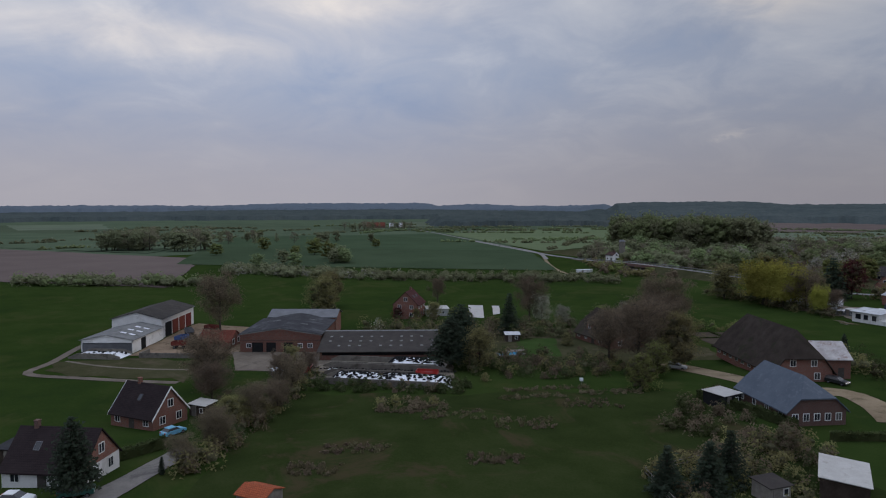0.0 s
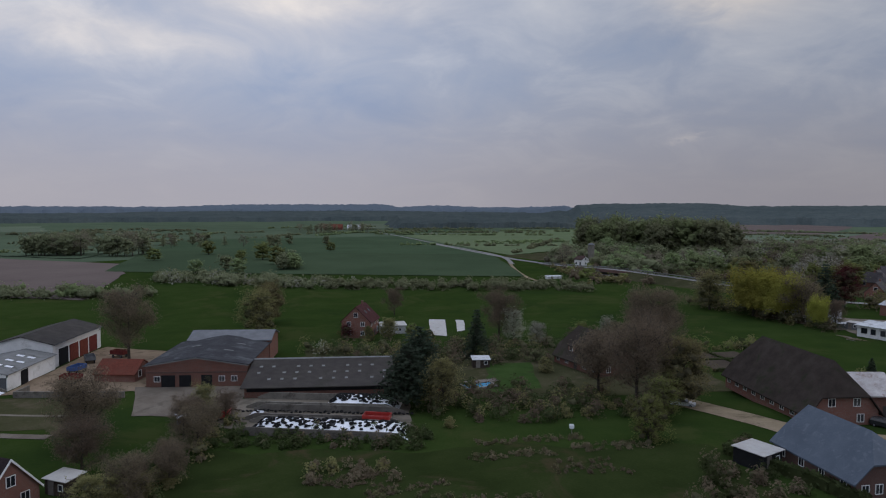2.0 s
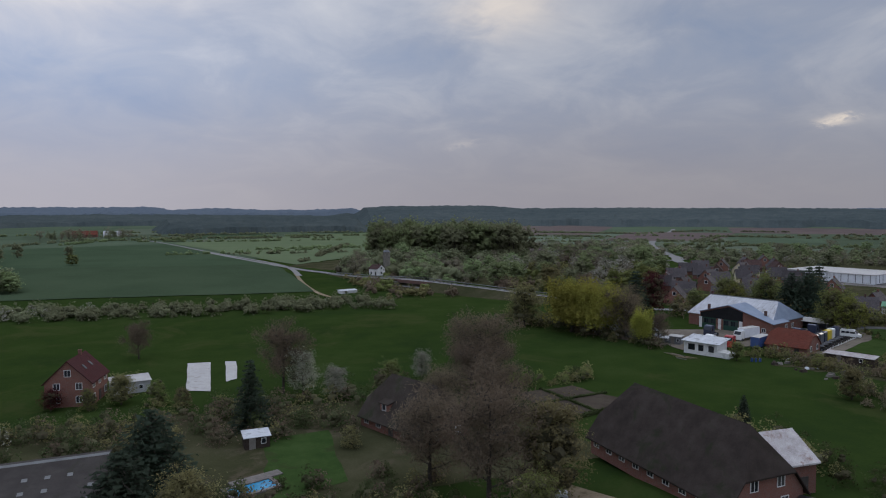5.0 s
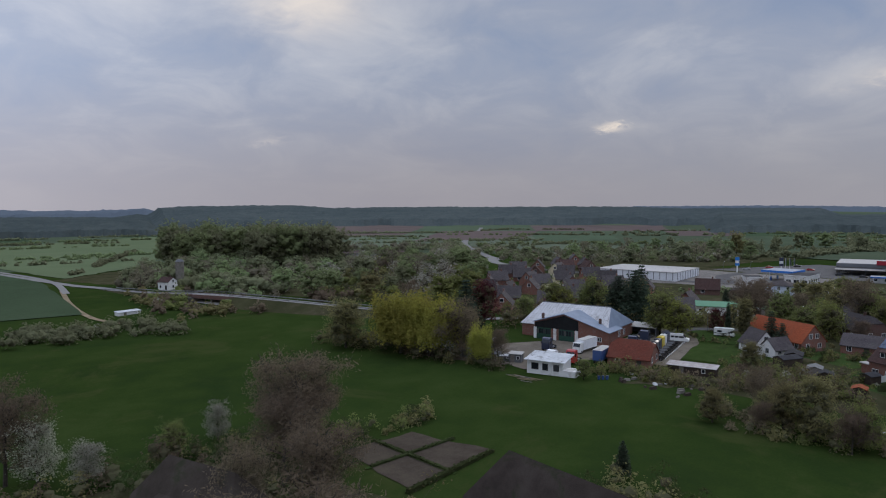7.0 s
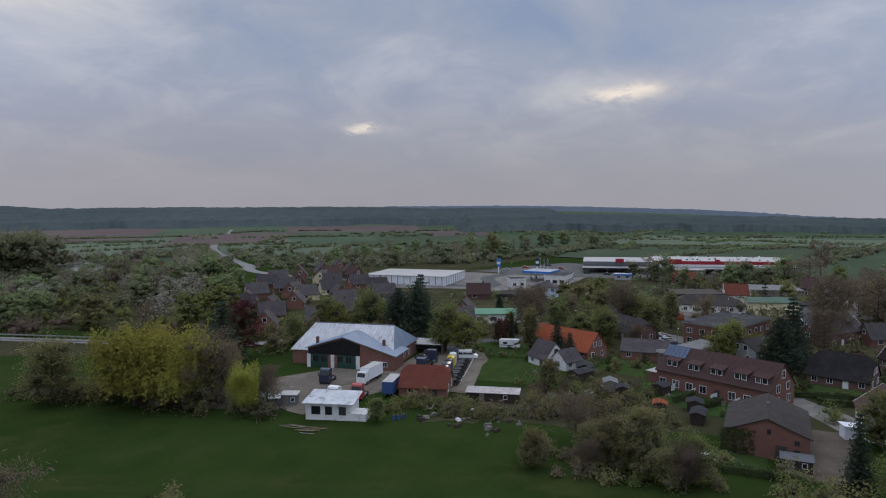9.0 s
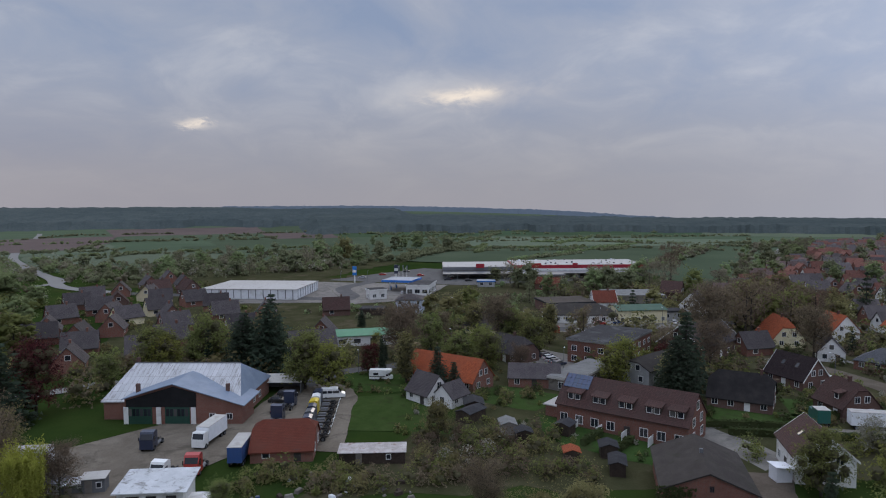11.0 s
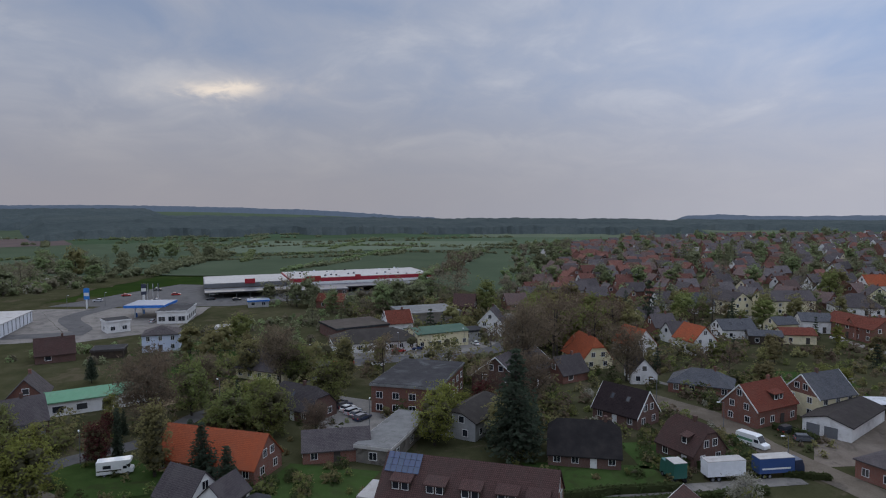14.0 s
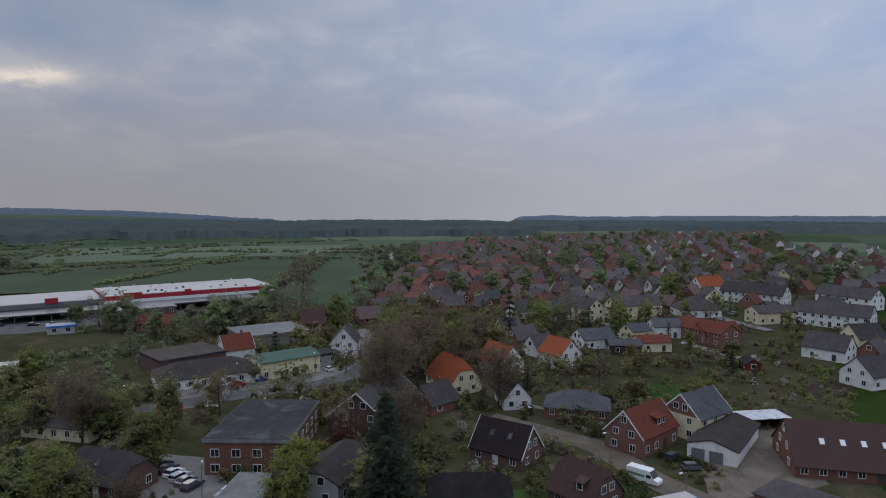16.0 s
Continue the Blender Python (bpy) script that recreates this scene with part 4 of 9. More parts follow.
patch("thatch_lawn", [(209, 142), (226, 146), (224, 122), (213, 120)], "lawn", 0.10, "lawn in front of the black thatched house", "lawn", 4)
patch("hedge_lawn", [(222, 124), (236, 124), (236, 101), (226, 101)], "lawn", 0.10, "hedged lawn of the brick house", "lawn", 4)
patch("garden_lawn", [(258, 74), (292, 62), (286, 44), (262, 52)], "lawn", 0.10, "long lawn behind the red-roofed house", "lawn", 4)
patch("villa_lawn", [(318, 242), (332, 242), (330, 224), (316, 226)], "lawn", 0.10, "fenced lawn of the pale-blue house", "lawn", 4)
patch("villa_meadow", [(286, 240), (314, 258), (318, 222), (288, 214)], "lawn", 0.09, "open green plot beside the houses", "lawn", 5)
patch("pool_lawn", [(22, 200), (34, 200), (32, 176), (20, 172)], "lawn", 0.10, "garden lawn round the pool", "lawn", 4)
patch("kitchen_garden", [(78, 210), (93, 210), (98, 193), (78, 188)], "bare_soil", 0.10, "brown vegetable garden in four beds", "garden", 4)
for a, b in (((85, 211), (87, 189)), ((77, 200), (97, 202))):
    ribbon("garden_path", [a, b], 0.8, "lawn", 0.16, "narrow grass path between the beds", "path")
patch("soil_plot", [(268, 24), (276, 26), (282, 8), (272, 6)], "bare_soil", 0.10, "dug brown garden plot", "garden", 4)
patch("lorry_yard", [(149, 263), (188, 242), (184, 222), (142, 229)], "farm_sand", 0.10, "worn gravel yard before the workshop", "yard", 4)
patch("willow_yard", [(130, 266), (152, 276), (164, 246), (142, 236)], "yard_gravel", 0.08, "gravel ground with stored trailers behind the willows", "yard", 4)
patch("lorry_park", [(170, 233), (220, 242), (212, 222), (172, 206)], "farm_sand", 0.12, "worn brown-grey parking ground beside the workshop", "yard", 4)
patch("farm_yard", [(-58, 181), (-33, 181), (-31, 160), (-50, 160)], "farm_sand", 0.10, "brown gravel farmyard", "yard", 4)
patch("silage_floor", [(-33, 171), (2, 173), (3, 150), (-33, 152)], "farm_sand", 0.14, "stained brown silage floor", "yard", 4)
patch("barn_yard", [(160, 139), (186, 140), (188, 130), (160, 131)], "yard_gravel", 0.10, "gravel drive beside the brick barn", "yard", 4)
patch("court_yard", [(256, 72), (256, 50), (222, 66), (222, 92)], "farm_sand", 0.10, "wide gravel yard between the garages", "yard", 4)
patch("car_park", [(240, 188), (270, 186), (262, 172), (240, 172)], "paving", 0.10, "paved car park", "yard", 4)
patch("fuel_yard", [(395, 330), (402, 258), (352, 256), (330, 282)], "paving", 0.12, "grey forecourt of the filling station", "yard", 6)
patch("shop_car_park", [(402, 330), (480, 300), (452, 176), (404, 250)], "asphalt", 0.13, "large supermarket car park", "yard", 7)
patch("warehouse_yard", [(310, 345), (348, 385), (395, 330), (335, 286)], "paving", 0.11, "grey yard before the warehouse", "yard", 6)
patch("terrace_drive", [(207, 146), (214, 146), (196, 128), (188, 134)], "paving", 0.10, "paved drive beside the terrace", "yard", 3)
patch("church_yard", [(296, 190), (330, 128), (345, 128), (318, 192)], "paving", 0.09, "paved forecourt along the street", "yard", 4)

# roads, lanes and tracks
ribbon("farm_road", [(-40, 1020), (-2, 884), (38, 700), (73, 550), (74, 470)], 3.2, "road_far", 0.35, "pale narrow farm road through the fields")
ribbon("dirt_track", [(74, 485), (70, 433), (71, 391), (78, 372)], 2.2, "sand_track", 0.25, "pale dirt track with two wheel ruts")
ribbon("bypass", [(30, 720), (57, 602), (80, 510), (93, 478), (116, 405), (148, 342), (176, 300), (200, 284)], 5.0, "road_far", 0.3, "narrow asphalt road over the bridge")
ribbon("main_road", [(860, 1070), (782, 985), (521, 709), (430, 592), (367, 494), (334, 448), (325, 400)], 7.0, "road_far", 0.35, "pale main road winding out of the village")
ribbon("slip_road", [(308, 506), (322, 470), (352, 470), (372, 500)], 6.0, "road_far", 0.38, "slip road that joins the main road")
ribbon("sand_drive", [(56, 166), (59, 155), (64, 142), (70, 133), (80, 131), (81, 122), (78, 112)], 6.0, "sand_track", 0.10, "pale sandy drive between the thatched houses", seg=2)
ribbon("house_drive", [(-46, 76), (-43, 86), (-41, 96), (-40, 103)], 4.4, "paving", 0.10, "grey paved drive along the hedge", seg=2)
ribbon("field_track", [(-103, 200), (-103, 188), (-100, 169), (-99, 157), (-84, 153), (-71, 150.5), (-60, 149)], 2.2, "farm_sand", 0.08, "sandy track worn into the meadow round the clamp", seg=3)
ribbon("field_track", [(-97, 170), (-86, 165), (-74, 162), (-62, 161)], 1.0, "farm_sand", 0.08, "thin sandy wheel track across the grass", seg=3)
patch("clamp_verge", [(-98, 172), (-60, 172), (-58, 151), (-97, 158)], "grass", 0.05, "worn grass round the empty clamp", "ground", 5, 2)
ribbon("village_street", [(276, 113), (262, 104), (250, 97), (236, 96), (224, 93), (212, 89), (196, 84)], 7.0, "yard_gravel", 0.14, "grey village street past the parked lorries", seg=3)
ribbon("side_lane", [(206, 146), (212, 138), (212.5, 128), (214, 117), (216, 97)], 3.2, "paving", 0.12, "narrow lane behind a clipped hedge", seg=3)
ribbon("green_lane", [(210, 236), (222, 234), (228, 231), (236, 222), (246, 218), (255, 215), (262, 206), (275, 196), (290, 191), (303, 188)], 5.0, "asphalt", 0.12, "grey lane bending past the orange-roofed house", seg=3)
ribbon("back_lane", [(258, 232), (266, 225), (279, 212), (296, 206)], 5.0, "sand_track", 0.11, "pale gravel lane", seg=3)
ribbon("main_street", [(297, 206), (303, 188), (309, 170), (314, 152), (323, 140), (335, 131), (343, 112), (341, 92), (335, 70)], 7.5, "asphalt", 0.14, "main village street", seg=4)
ribbon("church_street", [(337, 132), (362, 129), (390, 126)], 5.0, "paving", 0.2, "straight street up to the supermarket", seg=6)
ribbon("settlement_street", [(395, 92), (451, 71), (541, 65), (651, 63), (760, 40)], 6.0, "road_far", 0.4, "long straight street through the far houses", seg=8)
ribbon("settlement_lane", [(350, 20), (420, 30), (520, -20), (640, -60), (780, -120)], 5.0, "paving", 0.4, "street among the far houses", seg=8)
ribbon("school_lane", [(345, -30), (380, -30), (420, -50), (520, -110)], 5.5, "paving", 0.4, "street by the white apartment blocks", seg=8)
ribbon("garden_drive", [(309, 12), (322, 14), (336, 16)], 4.0, "paving", 0.12, "paved driveway beside red house", seg=3)
ribbon("forecourt_road", [(325, 400), (340, 300), (350, 290), (374, 306), (402, 303), (430, 300)], 8.0, "asphalt", 0.2, "road past the filling station", seg=5)
ribbon("footpath", [(282, 100), (270, 92), (262, 88)], 2.0, "paving", 0.15, "paved path to the bungalow", seg=2)

# ---- trees and shrubs ----
TREES = {}


def leaf_cards(s, rnd, centre, n, rad, size, flat=0.5, droop=0.0, out=None, slim=0.38):
    """Leaf sprays round a point; most look outwards and up, as leaves do."""
    for _ in range(int(n * 1.6 + 0.5)):
        d = Vector((rnd.gauss(0, 1), rnd.gauss(0, 1), rnd.gauss(0, 1) * flat))
        p = Vector(centre) + d * rad * 0.55
        o = Vector(out) if out is not None else Vector((p.x, p.y, 0)) * 0.12
        nrm = (o + Vector((rnd.gauss(0, 0.45), rnd.gauss(0, 0.45), 0.75 - droop + rnd.gauss(0, 0.3)))).normalized()
        a = nrm.orthogonal().normalized()
        t = rnd.random() * 6.28
        a, b = a * math.cos(t) + nrm.cross(a) * math.sin(t), nrm.cross(a) * math.cos(t) - a * math.sin(t)
        z = size * rnd.uniform(0.5, 1.2)
        u, v = a * z * 0.5, b * z * slim
        s.face([p - u, p + u * 0.8 + v * 1.2, p + u * 0.5 - v * 1.3])


ICO = [(0, 0, 1)] + [(0.894 * math.cos(k * 1.2566), 0.894 * math.sin(k * 1.2566), 0.447) for k in range(5)] + [(0.894 * math.cos(k * 1.2566 + 0.628), 0.894 * math.sin(k * 1.2566 + 0.628), -0.447) for k in range(5)] + [(0, 0, -1)]
ICO_F = [(0, 1 + k, 1 + (k + 1) % 5) for k in range(5)] + [(1 + k, 6 + k, 1 + (k + 1) % 5) for k in range(5)] + [(6 + k, 6 + (k + 1) % 5, 1 + (k + 1) % 5) for k in range(5)] + [(11, 6 + (k + 1) % 5, 6 + k) for k in range(5)]


def clump(s, rnd, c, r, squash=0.8, mi=1):
    """Fills a crown with an uneven lump under the leaves; mi 1 paints it shade-dark."""
    i = len(s.v)
    for x, y, z in ICO:
        k = r * rnd.uniform(0.78, 1.18)
        s.v.append((c[0] + x * k, c[1] + y * k, c[2] + z * k * squash))
    for f in ICO_F:
        s.f.append(tuple(i + q for q in f))
        s.m.append(mi)


def limbs(s, rnd, h, spread, n, base=0.3, top=0.85, r0=0.22, fork=3, rise=0.75):
    """Trunk, main limbs and forks; returns the limb tips."""
    tips = []
    p = Vector((0, 0, -0.3))
    trunk = [p]
    steps = 5
    for k in range(steps):
        p = p + Vector((rnd.uniform(-0.12, 0.12), rnd.uniform(-0.12, 0.12), h * top / steps))
        trunk.append(p)
    for k in range(steps):
        s.tube(trunk[k], trunk[k + 1], r0 * (1 - k / steps * 0.8), r0 * (1 - (k + 1) / steps * 0.8), 7)
    for i in range(n):
        f = base + (top - base) * (i + rnd.random()) / n
        z = f * h
        k = min(steps - 1, int(f / top * steps))
        a0 = trunk[k] + (trunk[k + 1] - trunk[k]) * (f / top * steps - k)
        ang = i * 2.4 + rnd.uniform(-0.4, 0.4)
        ln = spread * rnd.uniform(0.6, 1.0) * (1.1 - 0.45 * f)
        e = a0 + Vector((math.cos(ang) * ln, math.sin(ang) * ln, ln * rise * rnd.uniform(0.6, 1.2)))
        m = (a0 + e) / 2 + Vector((0, 0, -ln * 0.1))
        rr = r0 * 0.42 * (1.1 - f * 0.6)
        s.tube(a0, m, rr, rr * 0.65, 5), s.tube(m, e, rr * 0.65, rr * 0.3, 4)
        tips.append(e), tips.append(m)
        for _ in range(fork if r0 > 0.235 else 1):
            q = m + (e - m) * rnd.random()
            t = q + Vector((rnd.gauss(0, 1), rnd.gauss(0, 1), abs(rnd.gauss(0.5, 0.6)))) * spread * 0.24
            s.tube(q, t, rr * 0.4, rr * 0.12, 3)
            tips.append(t)
    return tips


def tree_meshes(kind, seed, fine):
    """Meshes for a tree 10 m high: trunk with limbs, and crown."""
    rnd = random.Random(seed * 77 + len(kind))
    wood, crown = Shape(), Shape()
    q = {0: 0.22, 1: 1.0, 2: 0.5}[int(fine)]
    sz = {0: 0.72, 1: 0.30, 2: 0.44}[int(fine)]
    mat = {"broad": "leaf_green", "fresh": "leaf_fresh", "olive": "leaf_olive", "bare": "leaf_brown", "copper": "leaf_copper", "blossom": "leaf_blossom",
           "pale": "leaf_blossom", "willow": "leaf_willow", "spruce": "needle_dark", "pine": "needle_dark", "column": "needle_dark", "bush": "leaf_green",
           "darkbush": "hedge_leaf", "brownbush": "leaf_brown", "poplar": "leaf_olive", "bluespruce": "needle_blue", "olivebush": "leaf_olive", "blossombush": "leaf_blossom"}[kind]
    if kind in ("spruce", "bluespruce", "column", "pine"):
        wood.tube((0, 0, -0.3), (0, 0, 5), 0.2, 0.13, 7), wood.tube((0, 0, 5), (0, 0, 9.6), 0.13, 0.03, 6)
        base = {"spruce": 0.6, "bluespruce": 0.5, "column": 0.2, "pine": 2.2}[kind]
        wide = {"spruce": 2.1, "bluespruce": 2.2, "column": 0.95, "pine": 2.5}[kind]
        whorls = 17 if fine else 9
        for w in range(whorls):
            f = w / (whorls - 1)
            z = base + (9.7 - base) * f
            rad = wide * (1 - f) ** (0.8 if kind != "pine" else 0.55) + 0.12
            if kind == "column":
                rad = wide * (1 - f ** 2.5) + 0.1
            nb = max(4, int((9 if fine else 5) * (0.5 + rad / wide)))
            off = rnd.random() * 6.28
            for b in range(nb):
                a = off + b * 6.283 / nb + rnd.uniform(-0.2, 0.2)
                r = rad * rnd.uniform(0.72, 1.12)
                tip = Vector((math.cos(a) * r, math.sin(a) * r, z - r * (0.28 if kind != "column" else -0.5)))
                if fine and rad > 0.6:
                    wood.tube((0, 0, z), tip, 0.04, 0.012, 3)
                steps = max(2, int(r / (0.36 if fine else 0.8)))
                for k in range(steps):
                    p = Vector((0, 0, z)) + (tip - Vector((0, 0, z))) * ((k + 0.8) / steps)
                    leaf_cards(crown, rnd, p, 3 if fine else 2, 0.30 + r * 0.09, 0.44 if fine else 0.85, 0.4, 0.3)
    elif kind == "willow":
        tips = limbs(wood, rnd, 10, 4.2, 12, 0.28, 0.8, 0.32, 3, 0.7)
        for t in tips:
            n = int((150 if fine else 20))
            if rnd.random() < 0.3 and t.z > 3.5:
                clump(crown, rnd, t - Vector((0, 0, 0.4)), 0.65, 0.8, 0)
            for _ in range(n // 6):
                c = t + Vector((rnd.gauss(0, 0.9), rnd.gauss(0, 0.9), rnd.gauss(0.2, 0.5)))
                for k in range(rnd.randint(3, 10)):
                    if c.z - k * 0.5 > 1.7 + rnd.random():
                        leaf_cards(crown, rnd, c + Vector((0, 0, -k * 0.5)), 1, 0.3, sz * 1.15, 0.6, 0.6)
    elif kind in ("bush", "darkbush", "brownbush", "olivebush", "blossombush"):
        for k in range(9):
            a = k * 2.4
            e = Vector((math.cos(a) * 2.6, math.sin(a) * 2.6, rnd.uniform(4, 8)))
            wood.tube((0, 0, -0.3), e, 0.12, 0.02, 4)
        for _ in range(int(190 * (1 if fine else 0.35))):
            th, ph = rnd.uniform(0, 6.283), rnd.uniform(0.0, 1.0)
            rr = (rnd.random() ** 0.35)
            w = 4.6 * math.sqrt(max(0.02, 1 - (ph * 0.97) ** 2.2)) * (1 + 0.3 * noise.noise((math.cos(th) * 1.5, math.sin(th) * 1.5, ph * 2 + seed * 5)))
            c = (math.cos(th) * w * rr, math.sin(th) * w * rr, 0.6 + ph * 8.9 * (0.85 + 0.15 * rr))
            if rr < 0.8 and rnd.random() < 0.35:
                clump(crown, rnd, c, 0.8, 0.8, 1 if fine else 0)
            leaf_cards(crown, rnd, c, 13 if fine else 6, 0.8, sz * 1.35, 0.8)
        if kind == "blossombush":
            mat = "leaf_blossom"
    else:
        shape = {"poplar": (1.9, 0.10, 1.6), "bare": (3.9, 0.20, 0.9)}.get(kind, (3.7, 0.14, 0.7))
        dens = {"bare": 2.8, "olive": 0.95, "pale": 0.85, "blossom": 0.95}.get(kind, 1.0)
        tips = limbs(wood, rnd, 10, shape[0], 16 if fine else 10, shape[1], 0.9, 0.24 if fine else 0.23, 5 if kind == "bare" else 3, shape[2])
        for t in tips:
            if rnd.random() > 0.97:
                continue
            n = max(2, int(rnd.uniform(14, 30) * dens * q * (1.0 if fine else 1.25)))
            leaf_cards(crown, rnd, t, n, 0.95, sz * (1.5 if kind == "bare" else 0.9), 0.9 if kind == "bare" else 0.7, 0.75 if kind == "bare" else 0.0, None, 0.09 if kind == "bare" else 0.38)
        if kind == "bare":
            for t in tips:
                for _ in range(4 if fine else 1):
                    e = t + Vector((rnd.gauss(0, 0.7), rnd.gauss(0, 0.7), rnd.gauss(0.6, 0.5)))
                    wood.tube(t, e, 0.025, 0.008, 3)
        else:
            for _ in range(int(170 * dens * (1 if fine else 0.4))):
                th, ph = rnd.uniform(0, 6.283), rnd.uniform(shape[1] + 0.04, 1.0)
                w = shape[0] * 0.95 * math.sqrt(max(0.06, 1 - abs(ph - 0.5) ** 1.9 * 3.4)) * (1 + 0.35 * noise.noise((math.cos(th) * 1.7, math.sin(th) * 1.7, ph * 3 + seed * 9)))
                rr = rnd.random() ** 0.5
                c = (math.cos(th) * w * rr, math.sin(th) * w * rr, ph * 9.6)
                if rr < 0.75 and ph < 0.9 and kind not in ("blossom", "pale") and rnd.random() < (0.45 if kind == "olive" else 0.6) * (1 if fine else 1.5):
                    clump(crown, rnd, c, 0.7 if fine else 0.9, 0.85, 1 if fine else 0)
                leaf_cards(crown, rnd, c, max(2, int(15 * q * 1.3)), 0.75, sz, 0.8)
    return wood, crown, mat


TREE_WORDS = {"broad": "green-leaved tree with a rounded crown", "fresh": "young tree in fresh light-green leaf", "olive": "tree with thin olive-brown spring leaf",
              "bare": "nearly bare brown tree in early spring", "copper": "tree with dark copper-red leaves", "blossom": "small tree in white blossom",
              "pale": "pale flowering tree among the gardens", "willow": "large willow in bright yellow-green leaf", "spruce": "dark green spruce with drooping boughs",
              "pine": "tall dark conifer with a ragged outline", "column": "slim dark columnar conifer", "bush": "dense green garden shrub", "darkbush": "dark green dense shrub",
              "brownbush": "brownish leafless shrub at the field edge", "poplar": "tall narrow tree with olive leaf", "bluespruce": "blue-grey spruce in a garden", "olivebush": "loose olive-green shrub in a garden",
              "blossombush": "white-flowering shrub at the field edge"}


def tree(kind, x, y, h, wide=1.0, fine=True, name=None, label=""):
    rnd = random.Random(int(x * 13 + y * 7))
    fine = 0 if not fine or x > 288 else 1 if x < 200 else 2
    k = (kind, rnd.randrange(2), fine)
    if k not in TREES:
        w, c, mt = tree_meshes(kind, k[1] + 1, fine)
        TREES[k] = (w.mesh("trunk", "bark"), c.mesh("crown", [mt, "inner_twigs"]))
    bush = "bush" in kind
    t = tagged(new(name or ("shrub" if bush else "tree"), TREES[k][0]), label or TREE_WORDS[kind], "shrub" if bush else "tree")
    sc = h / 10
    w = sc * wide * rnd.uniform(0.9, 1.1)
    t.matrix_basis = pose(x, y, g(x, y), 0, 0, rnd.uniform(0, 360)) @ Matrix.Diagonal((w, w, sc, 1))
    part("crown", TREES[k][1], None, t)
    return t


def hedge(pts, w, h, mat="hedge_leaf", label="clipped dark green hedge", step=0.5):
    """A hedge of leaf cards round a solid core along a line."""
    s, core = Shape(), Shape()
    rnd = random.Random(int(pts[0][0] * 10))
    x0, y0 = pts[0]
    t = thing("hedge", x0, y0, 0, None, label, "hedge")
    zb = g(x0, y0)
    for (ax, ay), (bx, by) in zip(pts, pts[1:]):
        d = Vector((bx - ax, by - ay))
        ln = d.length
        d.normalize()
        nr = Vector((-d.y, d.x))
        m = Matrix.Translation((ax - x0, ay - y0, g(ax, ay) - zb)) @ Matrix.Rotation(math.atan2(d.y, d.x), 4, "Z")
        core.box(0, -w * 0.4, -0.2, ln, w * 0.4, h * 0.9, 0, m)
        for _ in range(int(ln * (w + 2 * h) / (step * step) * 0.9)):
            u, sde = rnd.random() * ln, rnd.uniform(-1, 1)
            if rnd.random() < 0.45:
                c = m @ Vector((u, sde * w * 0.5, h * rnd.uniform(0.88, 1.06)))
            else:
                c = m @ Vector((u, (1 if sde > 0 else -1) * w * 0.5 * rnd.uniform(0.85, 1.1), rnd.random() * h))
            leaf_cards(s, rnd, c, 1, 0.15, step * 1.15, 0.8, 0.0, (0, 0, 0))
    part("core", core, "hedge_leaf", t)
    part("crown", s, mat, t)
    return t


def thicket(corners, n, h0, h1, mat, label, name="thicket", card=0.8, per=26, seed=1, clear=1.5, wide=0.75):
    """Shrubs too many to count over a four-cornered plot, keeping clear of buildings and roads."""
    rnd = random.Random(seed)
    a, b, c, d = [Vector(p) for p in corners]
    s = Shape()
    for _ in range(n):
        u, v = rnd.random(), rnd.random()
        p = (a * (1 - u) + b * u) * (1 - v) + (d * (1 - u) + c * u) * v
        h = rnd.uniform(h0, h1) * (0.75 + 0.5 * rnd.random())
        if noise.noise((p.x * 0.06, p.y * 0.06, seed)) < -0.22 or not free(p.x, p.y, clear) or not off_road(p.x, p.y, h * 0.35):
            continue
        z = g(p.x, p.y)
        w = h * wide
        far = card >= 1.0
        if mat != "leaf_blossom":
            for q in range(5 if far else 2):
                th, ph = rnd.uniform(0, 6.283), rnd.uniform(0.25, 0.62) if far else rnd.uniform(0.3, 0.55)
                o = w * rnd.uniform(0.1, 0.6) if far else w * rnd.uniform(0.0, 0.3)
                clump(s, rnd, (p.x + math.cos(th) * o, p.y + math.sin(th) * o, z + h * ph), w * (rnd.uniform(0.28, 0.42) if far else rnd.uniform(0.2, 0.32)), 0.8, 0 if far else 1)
        for _ in range(int(1.5 * per * (0.6 + 0.8 * rnd.random()))):
            th, ph = rnd.uniform(0, 6.283), rnd.random()
            r = w * (1.0 if far else 0.86) * math.sqrt(max(0.05, 1 - ph ** 2.2)) * rnd.random() ** 0.4
            leaf_cards(s, rnd, (p.x + math.cos(th) * r, p.y + math.sin(th) * r, z + ph * h), 1, 0.3, card * (0.8 if far else 1.0), 0.8, 0.0, (math.cos(th) * 0.6, math.sin(th) * 0.6, 0))
    if not s.f:
        return None
    return tagged(new(name, s.mesh(name, [mat, "inner_twigs"])), label, "shrubs", "", "stuff")


